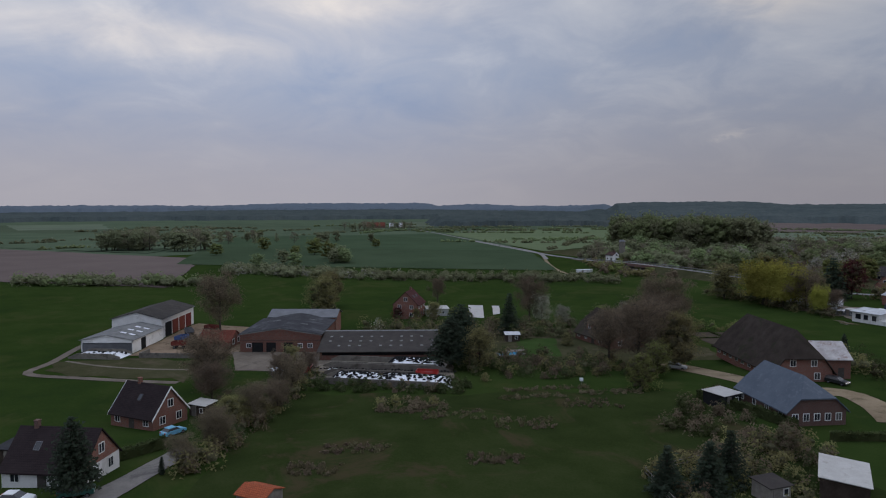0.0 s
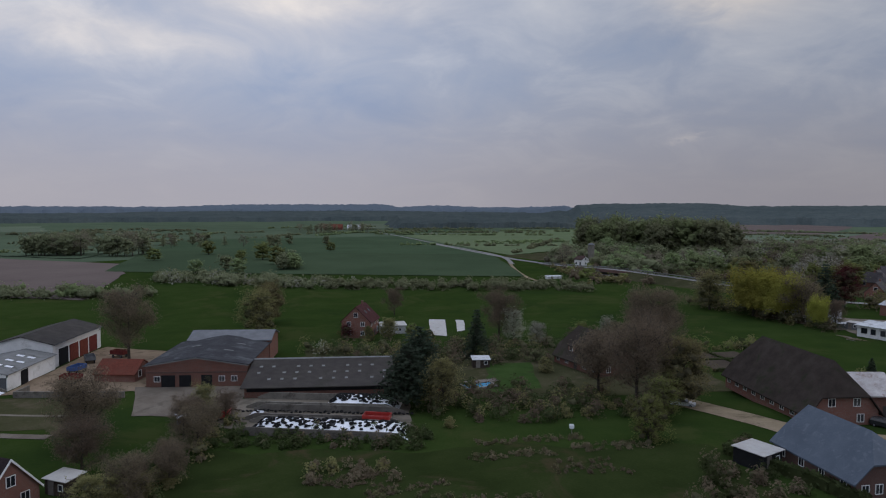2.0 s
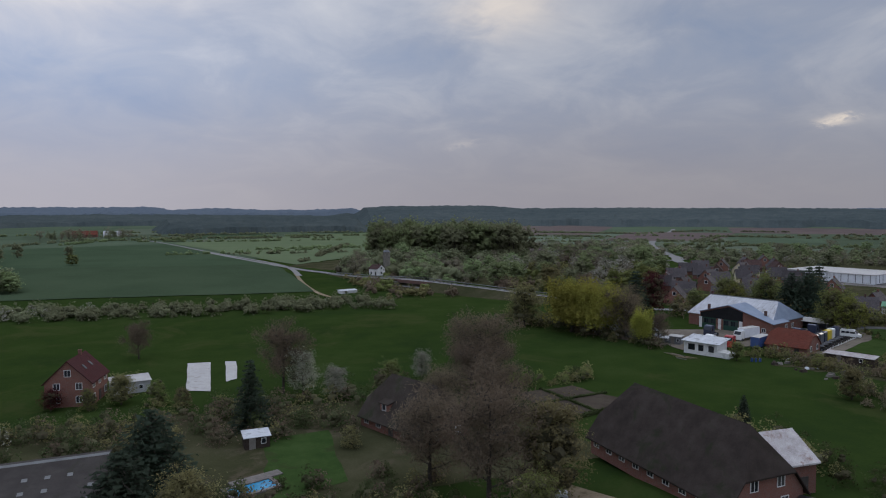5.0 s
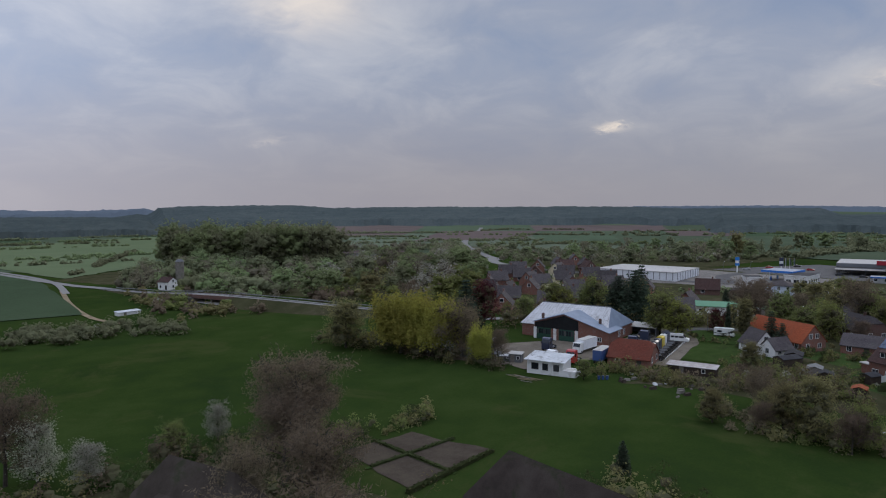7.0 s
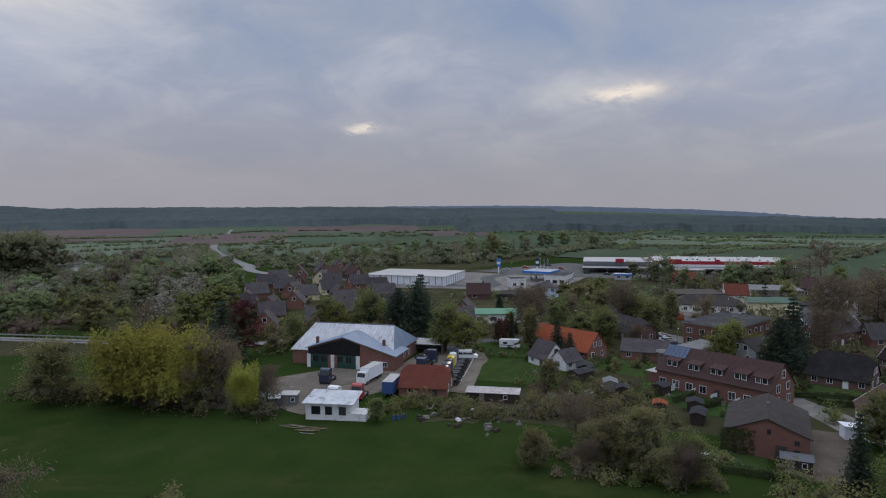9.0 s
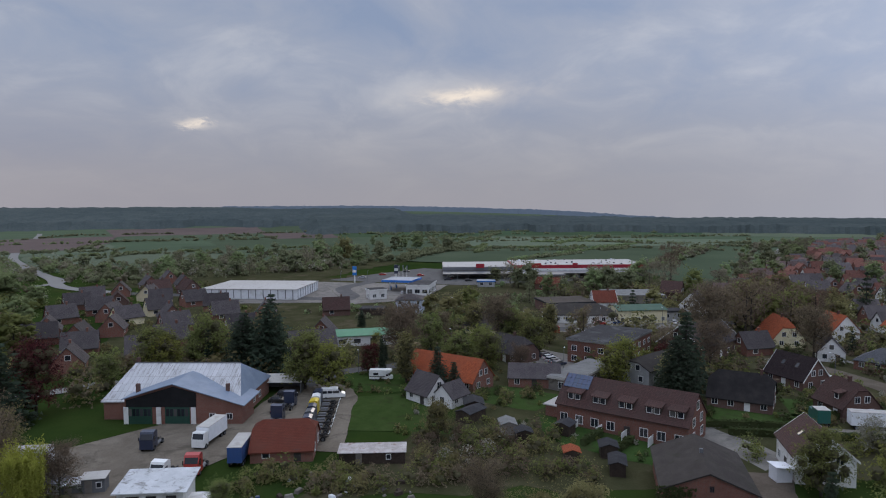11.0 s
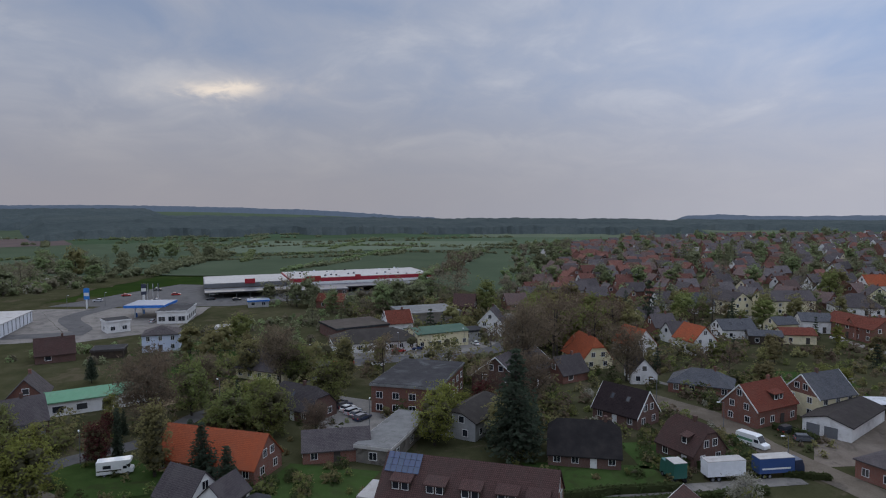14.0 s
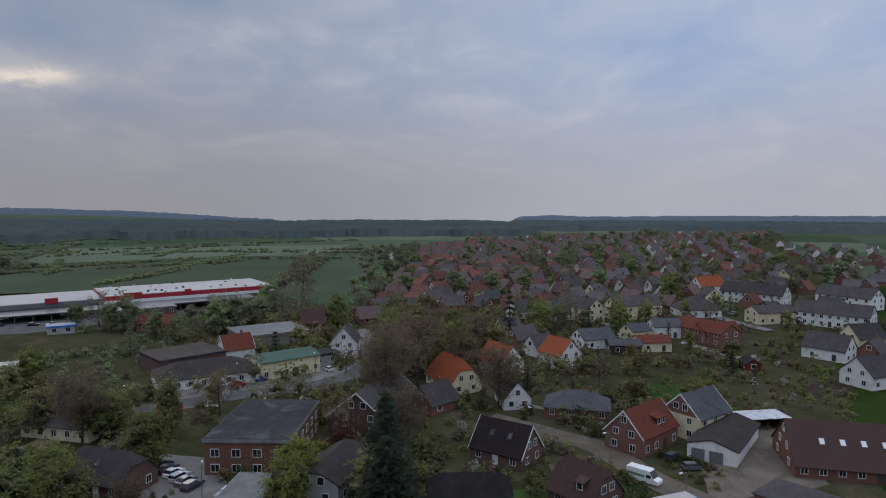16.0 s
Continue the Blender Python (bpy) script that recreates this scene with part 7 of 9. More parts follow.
tree("broad", 146, 213, 5.2)
tree("olive", 147, 166, 9.5)
tree("olive", 146, 160, 11.8)
tree("broad", 148, 153, 8.1)
tree("bare", 156, 175, 8.4)
tree("spruce", 230, 257, 20.0, 1.45)
tree("broad", 229, 245, 10.3)
tree("fresh", 224, 236, 7.9)
tree("bare", 240, 221, 15.7)
tree("broad", 248, 200, 10.3)
tree("fresh", 235, 162, 10.5)
tree("pine", 227, 147, 15.5, 1.45)
tree("bare", 257, 138, 13.2)
tree("blossom", 203, 114, 6.9)
tree("olive", 185, 192, 7.5)
tree("fresh", 254, 155, 5.8)
tree("copper", 258, 150, 7.2)
tree("bare", 283, 137, 19.8)
tree("bare", 313, 121, 20.0)
tree("olive", 347, 153, 11.3)
tree("broad", 392, 136, 14.7)
tree("bare", 456, 145, 20.0)
tree("olive", 376, 21, 12.0)
tree("broad", 406, -26, 16.1)
tree("spruce", 363, 74, 18.0)
tree("bare", 312, 109, 16.1)
tree("olive", 326, 93, 13.5)
tree("broad", 254, 217, 12.3)
tree("bare", 263, 229, 12.9)
tree("fresh", 252, 234, 6.0)
tree("spruce", 242, 227, 5.6)
tree("copper", 243, 231, 4.5)
tree("poplar", 307, 218, 8.5)
tree("olive", 314, 227, 10.0)
tree("broad", 240, 196, 11.2)
tree("bare", 278, 202, 14.4)
tree("olive", 283, 196, 8.9)
tree("column", 259, 208, 7.0)
tree("spruce", 227, 208, 8.1, 1.45)
tree("pine", 282, 253, 7.1)
tree("olive", 512, 373, 20.0)
tree("olive", 425, -42, 14.7)
tree("pine", 406, 70, 7.6)
tree("olive", 424, -114, 9.3)
tree("pale", 325, 109, 9.3)
tree("bare", 283, 108, 14.6)
tree("bare", 304, 124, 19.0)
tree("olive", 337, 124, 14.8)
tree("bare", 326, 141, 6.9)
tree("fresh", 242, 160, 11.1)
tree("spruce", 239, 145, 19.2, 1.45)
tree("copper", 263, 143.5, 4.4, 1.6)
tree("copper", 264.5, 149.5, 4.0, 1.5)

for kind, x, y, h, wd in (("poplar", 279, 185, 13, 1.2), ("olive", 287, 212, 11, 1.2), ("broad", 281, 199, 11, 1.1), ("fresh", 250, 200, 10, 1.2), ("broad", 332, 124, 15, 1.25), ("olive", 344, 114, 16, 1.3), ("broad", 358, 120, 14, 1.3),
                          ("broad", 354, 32, 12, 1.2), ("broad", 326, 225, 11, 1.2), ("olive", 315, 238, 9, 1.2), ("poplar", 300, 177, 9, 1.1), ("bare", 322, 129, 15, 1.1), ("olive", 300, 226, 11, 1.2), ("broad", 244, 205, 9, 1.2)):
    tree(kind, x, y, h, wd)

# far woods and hills, with distance haze painted into their colours
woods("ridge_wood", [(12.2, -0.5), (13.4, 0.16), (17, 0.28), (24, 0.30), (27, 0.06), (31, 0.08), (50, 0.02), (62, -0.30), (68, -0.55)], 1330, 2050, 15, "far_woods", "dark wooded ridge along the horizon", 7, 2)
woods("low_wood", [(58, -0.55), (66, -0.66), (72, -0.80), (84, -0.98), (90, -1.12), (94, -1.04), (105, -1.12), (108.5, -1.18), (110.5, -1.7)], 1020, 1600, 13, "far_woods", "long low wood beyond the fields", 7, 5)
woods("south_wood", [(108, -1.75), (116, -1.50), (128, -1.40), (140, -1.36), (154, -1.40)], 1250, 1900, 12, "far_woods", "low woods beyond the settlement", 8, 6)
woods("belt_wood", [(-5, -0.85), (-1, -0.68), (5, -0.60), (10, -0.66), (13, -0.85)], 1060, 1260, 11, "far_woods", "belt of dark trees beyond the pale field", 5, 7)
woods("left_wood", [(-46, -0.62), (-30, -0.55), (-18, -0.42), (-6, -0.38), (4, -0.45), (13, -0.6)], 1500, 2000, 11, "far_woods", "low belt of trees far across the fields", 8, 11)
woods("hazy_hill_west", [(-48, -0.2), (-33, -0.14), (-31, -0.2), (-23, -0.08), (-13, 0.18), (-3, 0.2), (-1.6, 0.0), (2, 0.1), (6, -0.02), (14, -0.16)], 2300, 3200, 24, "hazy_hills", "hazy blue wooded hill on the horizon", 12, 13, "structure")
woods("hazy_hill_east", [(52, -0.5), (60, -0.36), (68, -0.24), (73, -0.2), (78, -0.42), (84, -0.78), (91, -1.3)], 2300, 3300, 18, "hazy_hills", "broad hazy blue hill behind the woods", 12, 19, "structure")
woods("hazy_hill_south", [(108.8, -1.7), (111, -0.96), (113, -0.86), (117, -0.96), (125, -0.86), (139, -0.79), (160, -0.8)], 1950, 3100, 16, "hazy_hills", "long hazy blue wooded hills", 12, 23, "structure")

# hedgerows and copses across the fields
grove([(146, 592), (172, 622), (262, 530), (230, 492)], 80, ["olive", "broad", "broad", "olive"], 22, 29, 21, 1.05)
grove([(-282, 545), (-282, 575), (-200, 575), (-200, 540)], 40, ["olive", "bare", "olive"], 14, 18, 22, 1.2)
grove([(-330, 640), (-320, 700), (-60, 700), (-80, 620)], 26, ["olive", "bare", "pine"], 9, 14, 23, 1.1)
grove([(-150, 1000), (-160, 1090), (-40, 1090), (-50, 1010)], 26, ["pine", "olive", "bare"], 9, 14, 24, 1.1)
grove([(-120, 400), (-118, 415), (-60, 480), (-60, 420)], 8, ["broad", "olive"], 8, 12, 25, 1.5)
for x, y, h in ((-97, 505, 13), (-80, 470, 12), (-106, 480, 9), (-150, 560, 11), (-170, 500, 9), (-60, 600, 8)):
    tree("broad", x, y, h, 1.5, False)
mixed([(-215, 335), (-210, 318), (-110, 322), (-110, 336)], 120, 3, 6, 31, ("leaf_olive", "hedge_leaf", "leaf_green"), 1.1, 24)
mixed([(-128, 398), (-124, 372), (-40, 352), (-36, 378)], 150, 3, 6, 32, ("leaf_olive", "hedge_leaf"), 1.1, 24, 0.14)
mixed([(-42, 376), (-40, 354), (90, 340), (88, 366)], 200, 2.5, 5, 33, ("hedge_leaf", "leaf_olive", "hedge_leaf"), 1.0, 24, 0.016)
mixed([(88, 366), (96, 470), (128, 470), (130, 360)], 110, 2.5, 5, 34, ("leaf_olive", "leaf_green", "leaf_brown"), 1.2, 22, 0.032)
mixed([(95, 480), (150, 570), (260, 500), (140, 385)], 260, 4, 9, 35, ("leaf_olive", "leaf_green", "leaf_brown", "hedge_leaf"), 1.4, 26, 0.032)
grove([(150, 372), (270, 520), (318, 440), (192, 312)], 60, ["broad", "olive", "broad", "bare", "blossom"], 9, 14, 41, 1.35, False, 7)
grove([(95, 480), (150, 570), (260, 500), (140, 385)], 40, ["broad", "olive", "olive", "bare"], 8, 13, 42, 1.35, False, 7)
grove([(345, 430), (430, 560), (640, 420), (470, 340)], 40, ["broad", "olive", "olive", "bare"], 8, 13, 43, 1.4, False, 9)
mixed([(150, 372), (270, 520), (318, 440), (192, 312)], 150, 4, 7, 36, ("leaf_green", "leaf_olive", "leaf_brown", "leaf_green"), 1.3, 26, 0.056)
mixed([(330, 520), (420, 640), (470, 600), (350, 440)], 260, 4, 7, 37, ("leaf_olive", "leaf_brown", "leaf_green"), 1.6, 20, 0.04)
mixed([(300, 640), (310, 660), (440, 620), (400, 580)], 100, 5, 9, 38, ("leaf_olive", "leaf_brown"), 1.6, 20, 0.04)
mixed([(345, 430), (430, 560), (640, 420), (470, 340)], 460, 3, 6, 39, ("leaf_green", "leaf_olive", "leaf_brown", "leaf_olive"), 1.6, 18, 0.048)
mixed([(500, 330), (520, 350), (700, 345), (690, 325)], 120, 3, 6, 40, ("leaf_olive", "hedge_leaf"), 1.6, 14, 0.04)
mixed([(515, 150), (520, 165), (760, 118), (750, 96)], 110, 3, 6, 41, ("leaf_olive", "leaf_green", "leaf_brown"), 1.6, 14, 0.032)
# a patchwork of fields out to the woods, mostly in haze-paled colours
rnd_f = random.Random(17)
for ring, (r0, r1) in enumerate(((610, 760), (760, 930), (930, 1120), (1120, 1360))):
    az = -46.0
    while az < 150:
        w = rnd_f.uniform(5, 12)
        x, y = 60 + math.sin(radians(az + w / 2)) * (r0 + r1) / 2, 60 + math.cos(radians(az + w / 2)) * (r0 + r1) / 2
        town = x > 420 and y < 100 and r1 < 900
        if not town and not (-240 < x < 90 and y < 900):
            q = [(60 + math.sin(radians(a)) * r, 60 + math.cos(radians(a)) * r) for a, r in ((az, r0), (az + w, r0), (az + w, r1), (az, r1))]
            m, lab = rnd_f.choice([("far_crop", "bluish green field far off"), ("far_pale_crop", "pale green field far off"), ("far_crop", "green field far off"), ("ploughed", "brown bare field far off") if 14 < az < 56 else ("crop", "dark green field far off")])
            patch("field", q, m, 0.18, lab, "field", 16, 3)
        az += w
for k in range(120):
    a, r = radians(rnd_f.uniform(-34, 124)), rnd_f.choice([620, 690, 760, 850, 940, 1040, 1150]) + rnd_f.uniform(-40, 40)
    x, y = 60 + math.sin(a) * r, 60 + math.cos(a) * r
    turn = -a + rnd_f.choice([0, 0, 0, 1.2]) + rnd_f.uniform(-0.35, 0.35)
    ln, wd = rnd_f.uniform(50, 130), rnd_f.uniform(3, 8)
    c, s_ = math.cos(turn), math.sin(turn)
    if x > 430 and y < 80 or -230 < x < 110 and y < 880:
        continue
    mixed([(x - c * ln, y - s_ * ln), (x - c * ln - s_ * wd, y - s_ * ln + c * wd), (x + c * ln - s_ * wd, y + s_ * ln + c * wd), (x + c * ln, y + s_ * ln)], int(ln * 1.0), 1.6, 3.8, 150 + k, ("leaf_olive",) if k % 3 else ("leaf_green",), 1.8, 6, 0.03 if k % 4 == 0 else 0.0, 1.5, 0.9)
grove([(520, 350), (600, 500), (760, 420), (640, 330)], 12, ["pine", "olive", "broad"], 9, 15, 26, 1.2)

# round the farm and the thatched houses
mixed([(-38, 90), (-33, 90), (-29, 158), (-38, 162)], 110, 1.5, 3.5, 61, ("leaf_olive", "leaf_brown", "hedge_leaf"), 0.4, 60)
grove([(-37, 90), (-33, 90), (-30, 158), (-37, 160)], 20, ["bare", "bare", "bare", "olive"], 4, 7.5, 45, 1.1, True, 3.5)
mixed([(-34, 150), (-34, 143), (6, 138), (6, 148)], 130, 1.0, 2.2, 62, ("hedge_leaf", "leaf_brown", "hedge_leaf"), 0.4, 51)
mixed([(-16, 130), (-14, 124), (2, 122), (2, 130)], 26, 1.2, 2.2, 63, ("leaf_brown", "leaf_olive"), 0.4, 51)
mixed([(4, 178), (4, 150), (50, 150), (44, 176)], 170, 1.5, 3.5, 64, ("hedge_leaf", "leaf_olive", "hedge_leaf", "leaf_brown"), 0.4, 51)
mixed([(-26, 218), (-24, 200), (70, 196), (66, 226)], 240, 2, 5, 65, ("leaf_olive", "hedge_leaf", "leaf_brown", "hedge_leaf"), 0.4, 51, 0.012)
mixed([(52, 112), (44, 122), (56, 134), (60, 116)], 40, 1.4, 2.4, 66, ("hedge_leaf", "leaf_brown"), 0.4, 51)
mixed([(28, 92), (30, 82), (60, 98), (56, 110)], 70, 1.2, 3.2, 67, ("leaf_olive", "leaf_brown"), 0.4, 51)
mixed([(64, 226), (66, 212), (102, 212), (104, 220)], 110, 1.0, 2.8, 68, ("leaf_olive", "leaf_green", "hedge_leaf"), 0.4, 51, 0.024)
mixed([(90, 168), (92, 132), (102, 134), (104, 172)], 70, 2, 4.5, 69, ("hedge_leaf", "leaf_olive"), 0.4, 51)
for x, y, k, h in ((70, 200, "olive", 5), (36, 190, "olivebush", 4), (44, 152, "olivebush", 4), (58, 205, "bush", 4)):
    tree(k, x, y, h, 1.0)
mixed([(30, 78), (44, 76), (60, 100), (46, 108)], 90, 1.2, 3.0, 98, ("leaf_brown", "hedge_leaf", "leaf_olive"), 0.4, 40)
mixed([(36, 108), (44, 104), (54, 118), (46, 126)], 50, 1.0, 2.4, 99, ("leaf_brown", "hedge_leaf"), 0.4, 40)
for k, (x, y, w, d) in enumerate(((14, 112, 5, 3), (-13, 100, 5, 2), (2, 118, 6, 3), (18, 131, 7, 2), (-6, 124, 5, 3), (28, 124, 5, 3), (-18, 92, 4, 2), (8, 96, 4, 2), (22, 139, 9, 1.5), (34, 133, 6, 2))):
    mixed([(x - w, y - d), (x + w, y - d), (x + w, y + d), (x - w, y + d)], 46, 0.25, 0.6, 200 + k, ("reed", "leaf_brown"), 0.3, 14, 0.0, 0.5, 1.1)
hedge([(50, 128), (56, 117), (59, 109)], 1.4, 1.7)
hedge([(-50, 96), (-44, 104)], 1.2, 1.5)
hedge([(62, 104), (76, 104)], 1.2, 1.4)

# field edge at the lorry yard, gardens of the village
mixed([(118, 296), (128, 300), (146, 236), (136, 232)], 120, 2, 5, 71, ("leaf_olive", "hedge_leaf", "leaf_brown"), 0.4, 54, 0.012)
mixed([(150, 216), (158, 218), (176, 186), (164, 180)], 90, 1.5, 3.5, 72, ("leaf_olive", "leaf_brown", "leaf_green"), 0.4, 54, 0.02)
mixed([(138, 172), (150, 180), (160, 150), (146, 146)], 60, 1.5, 3.5, 73, ("leaf_olive", "leaf_brown", "leaf_green"), 0.4, 60)
grove([(138, 176), (152, 184), (162, 150), (144, 146)], 9, ["olive", "bare", "bare", "olive"], 5, 8, 44, 1.1, True, 5)
mixed([(164, 188), (184, 196), (198, 172), (174, 160)], 120, 1.5, 3.5, 74, ("leaf_olive", "leaf_green", "leaf_brown"), 0.4, 48, 0.04)
mixed([(180, 128), (196, 140), (206, 110), (190, 100)], 80, 2, 5, 75, ("leaf_green", "leaf_green", "leaf_fresh"), 0.4, 66)
mixed([(140, 140), (158, 142), (160, 122), (140, 120)], 70, 2.5, 6, 76, ("leaf_olive", "leaf_green"), 0.4, 60)
mixed([(200, 300), (236, 258), (214, 242), (178, 276)], 160, 3, 7, 77, ("leaf_green", "leaf_olive", "leaf_brown"), 0.8, 34)
mixed([(206, 262), (246, 260), (250, 228), (222, 238)], 110, 2, 6, 78, ("leaf_green", "leaf_olive"), 0.7, 34)
mixed([(208, 204), (232, 190), (222, 176), (206, 186)], 90, 1.0, 2.5, 79, ("leaf_olive", "leaf_green", "hedge_leaf"), 0.5, 30, 0.032)
mixed([(236, 216), (300, 236), (296, 186), (246, 192)], 240, 2, 6, 80, ("leaf_olive", "leaf_green", "leaf_brown"), 0.75, 34)
mixed([(300, 300), (340, 240), (410, 200), (300, 190)], 200, 1, 3, 81, ("leaf_olive", "leaf_green", "leaf_brown"), 0.8, 30, 0.012)
mixed([(236, 180), (300, 180), (296, 130), (240, 128)], 220, 2, 5, 82, ("leaf_olive", "leaf_green", "leaf_brown", "hedge_leaf"), 0.7, 32, 0.016)
mixed([(214, 148), (240, 148), (244, 100), (214, 98)], 150, 1.0, 3, 83, ("leaf_olive", "hedge_leaf", "leaf_green"), 0.55, 30, 0.02)
mixed([(240, 128), (300, 120), (300, 60), (258, 78)], 300, 1.2, 4, 84, ("leaf_olive", "leaf_green", "leaf_brown", "hedge_leaf"), 0.65, 30, 0.04)
mixed([(258, 78), (300, 60), (300, -20), (250, 30)], 200, 0.8, 2.6, 85, ("leaf_olive", "leaf_green", "leaf_brown"), 0.65, 30, 0.056)
mixed([(300, 200), (420, 190), (420, 60), (300, 60)], 620, 2, 7, 86, ("leaf_olive", "leaf_green", "leaf_brown", "leaf_olive"), 0.95, 30, 0.016)
mixed([(300, 62), (420, 62), (420, -110), (290, -60)], 400, 1, 4.5, 87, ("leaf_olive", "leaf_green", "leaf_brown"), 0.95, 26, 0.024)
mixed([(400, 240), (440, 240), (450, 110), (400, 110)], 70, 2, 4.5, 88, ("leaf_olive", "leaf_green", "leaf_brown"), 1.1, 24, 0.02)
mixed([(420, 130), (420, -120), (620, -230), (640, 90)], 620, 2.5, 6, 89, ("leaf_olive", "leaf_green", "leaf_brown"), 1.5, 15, 0.02, 0.5)
mixed([(620, 90), (600, -240), (860, -440), (860, 70)], 520, 3, 7, 90, ("leaf_olive", "leaf_green", "leaf_brown"), 2.0, 11, 0.016, 0.5)
mixed([(196, 300), (262, 262), (372, 392), (300, 416)], 230, 1.2, 3, 91, ("leaf_olive", "leaf_green"), 0.9, 20, 0.016, 1.5)
grove([(302, 114), (333, 127), (402, 112), (345, 82)], 44, ["olive", "broad", "broad", "bare", "olive"], 10, 16, 27, 1.2, False, 4)
grove([(330, 60), (420, 90), (430, -60), (330, -40)], 40, ["bare", "olive", "broad", "pine"], 7, 13, 28, 1.0, False, 5)
grove([(440, 90), (430, -100), (700, -260), (700, 60)], 70, ["olive", "broad", "pine", "bare"], 8, 14, 29, 1.1, False, 6)
mixed([(800, 4), (770, -420), (1050, -660), (920, -90)], 420, 3, 7, 96, ("leaf_olive", "leaf_green", "leaf_brown"), 2.0, 8, 0.016, 0.5)
grove([(800, 4), (770, -420), (1050, -660), (920, -90)], 70, ["olive", "broad", "pine", "bare"], 8, 14, 97, 1.1, False, 8)
grove([(560, -10), (560, -60), (640, -90), (640, -30)], 26, ["pine", "spruce"], 13, 19, 30, 1.1, False, 4)
grove([(232, 190), (300, 250), (330, 210), (270, 150)], 13, ["olive", "bare", "broad"], 7, 12, 31, 1.0, True, 5)
grove([(380, 190), (400, 240), (450, 180), (420, 130)], 22, ["olive", "broad", "bare"], 9, 15, 32, 1.1, False, 5)
grove([(205, 300), (240, 262), (226, 246), (186, 280)], 18, ["broad", "olive", "spruce", "fresh"], 9, 15, 33, 1.0, True, 4)
hedge([(209, 144), (212, 132), (213, 120)], 1.3, 1.5)
hedge([(206, 138), (208, 124), (211, 106)], 1.3, 1.5)
hedge([(226, 122), (222, 112), (227, 101), (236, 101)], 1.3, 1.6)
hedge([(157, 142), (156, 150), (157, 158)], 1.2, 1.4)
hedge([(192, 171), (199, 168)], 1.0, 1.6)
hedge([(190, 165), (197, 162)], 1.0, 1.6)
hedge([(188, 159), (195, 156)], 1.0, 1.6)
hedge([(218, 99.5), (216, 92)], 1.3, 1.2)
hedge([(243, 88), (238, 84), (234, 83.5)], 1.4, 1.4)

# trees among the village gardens
grove([(232, 210), (300, 236), (300, 140), (236, 130)], 15, ["olive", "fresh", "broad", "bare", "olive"], 6, 11, 46, 1.2, False, 6)
grove([(330, 236), (420, 236), (420, 120), (300, 120)], 26, ["olive", "broad", "bare", "olive", "spruce"], 6, 11, 47, 1.2, False, 7)
grove([(250, 110), (400, 110), (420, -40), (262, 20)], 60, ["olive", "broad", "fresh", "bare", "olive", "spruce"], 5, 9, 48, 1.2, False, 7)
grove([(420, 110), (420, -160), (640, -400), (760, 40)], 110, ["olive", "broad", "pine", "broad", "bare"], 7, 12, 49, 1.3, False, 8)

# borders and low shrubs in the gardens, box edging in the vegetable garden
mixed([(172, 200), (214, 206), (212, 146), (178, 148)], 130, 0.5, 1.5, 92, ("leaf_green", "leaf_olive", "hedge_leaf"), 0.4, 26, 0.1, 0.6)
mixed([(206, 236), (262, 232), (262, 176), (210, 190)], 140, 0.6, 1.6, 93, ("leaf_green", "leaf_olive", "hedge_leaf"), 0.45, 24, 0.1, 0.6)
mixed([(214, 120), (262, 124), (262, 70), (226, 84)], 110, 0.6, 1.6, 94, ("leaf_olive", "hedge_leaf", "leaf_brown"), 0.45, 24, 0.1, 0.6)
hedge([(85, 210.5), (87, 189.5)], 0.7, 0.5, step=0.35)
hedge([(78, 200), (97, 202)], 0.7, 0.5, step=0.35)
hedge([(77, 188), (98, 192.5)], 0.9, 0.8, step=0.4)
grove([(405, 138), (412, 108), (800, -6), (800, 22)], 44, ["broad", "olive", "olive", "bare"], 7, 12, 51, 1.3, False, 7)

# ---- vehicles ----
def wheels(t, xs, y, r, w=0.22, rim=True):
    """Wheels at both sides of a vehicle, each with its rim."""
    k = ("wheel", r, w)
    if k not in WIN:
        WIN[k] = Shape().tube((0, -w / 2, 0), (0, w / 2, 0), r, r, 12).mesh("wheel", "rubber")
        WIN[k, 1] = Shape().tube((0, -w / 2 - 0.01, 0), (0, w / 2 + 0.01, 0), r * 0.58, r * 0.58, 10).mesh("rim", "metal_grey")
    for x in xs:
        for sg in (-1, 1):
            wl = part("wheel", WIN[k], None, t, m=pose(x, sg * y, r))
            if rim:
                part("rim", WIN[k, 1], None, wl)


CARS = {}


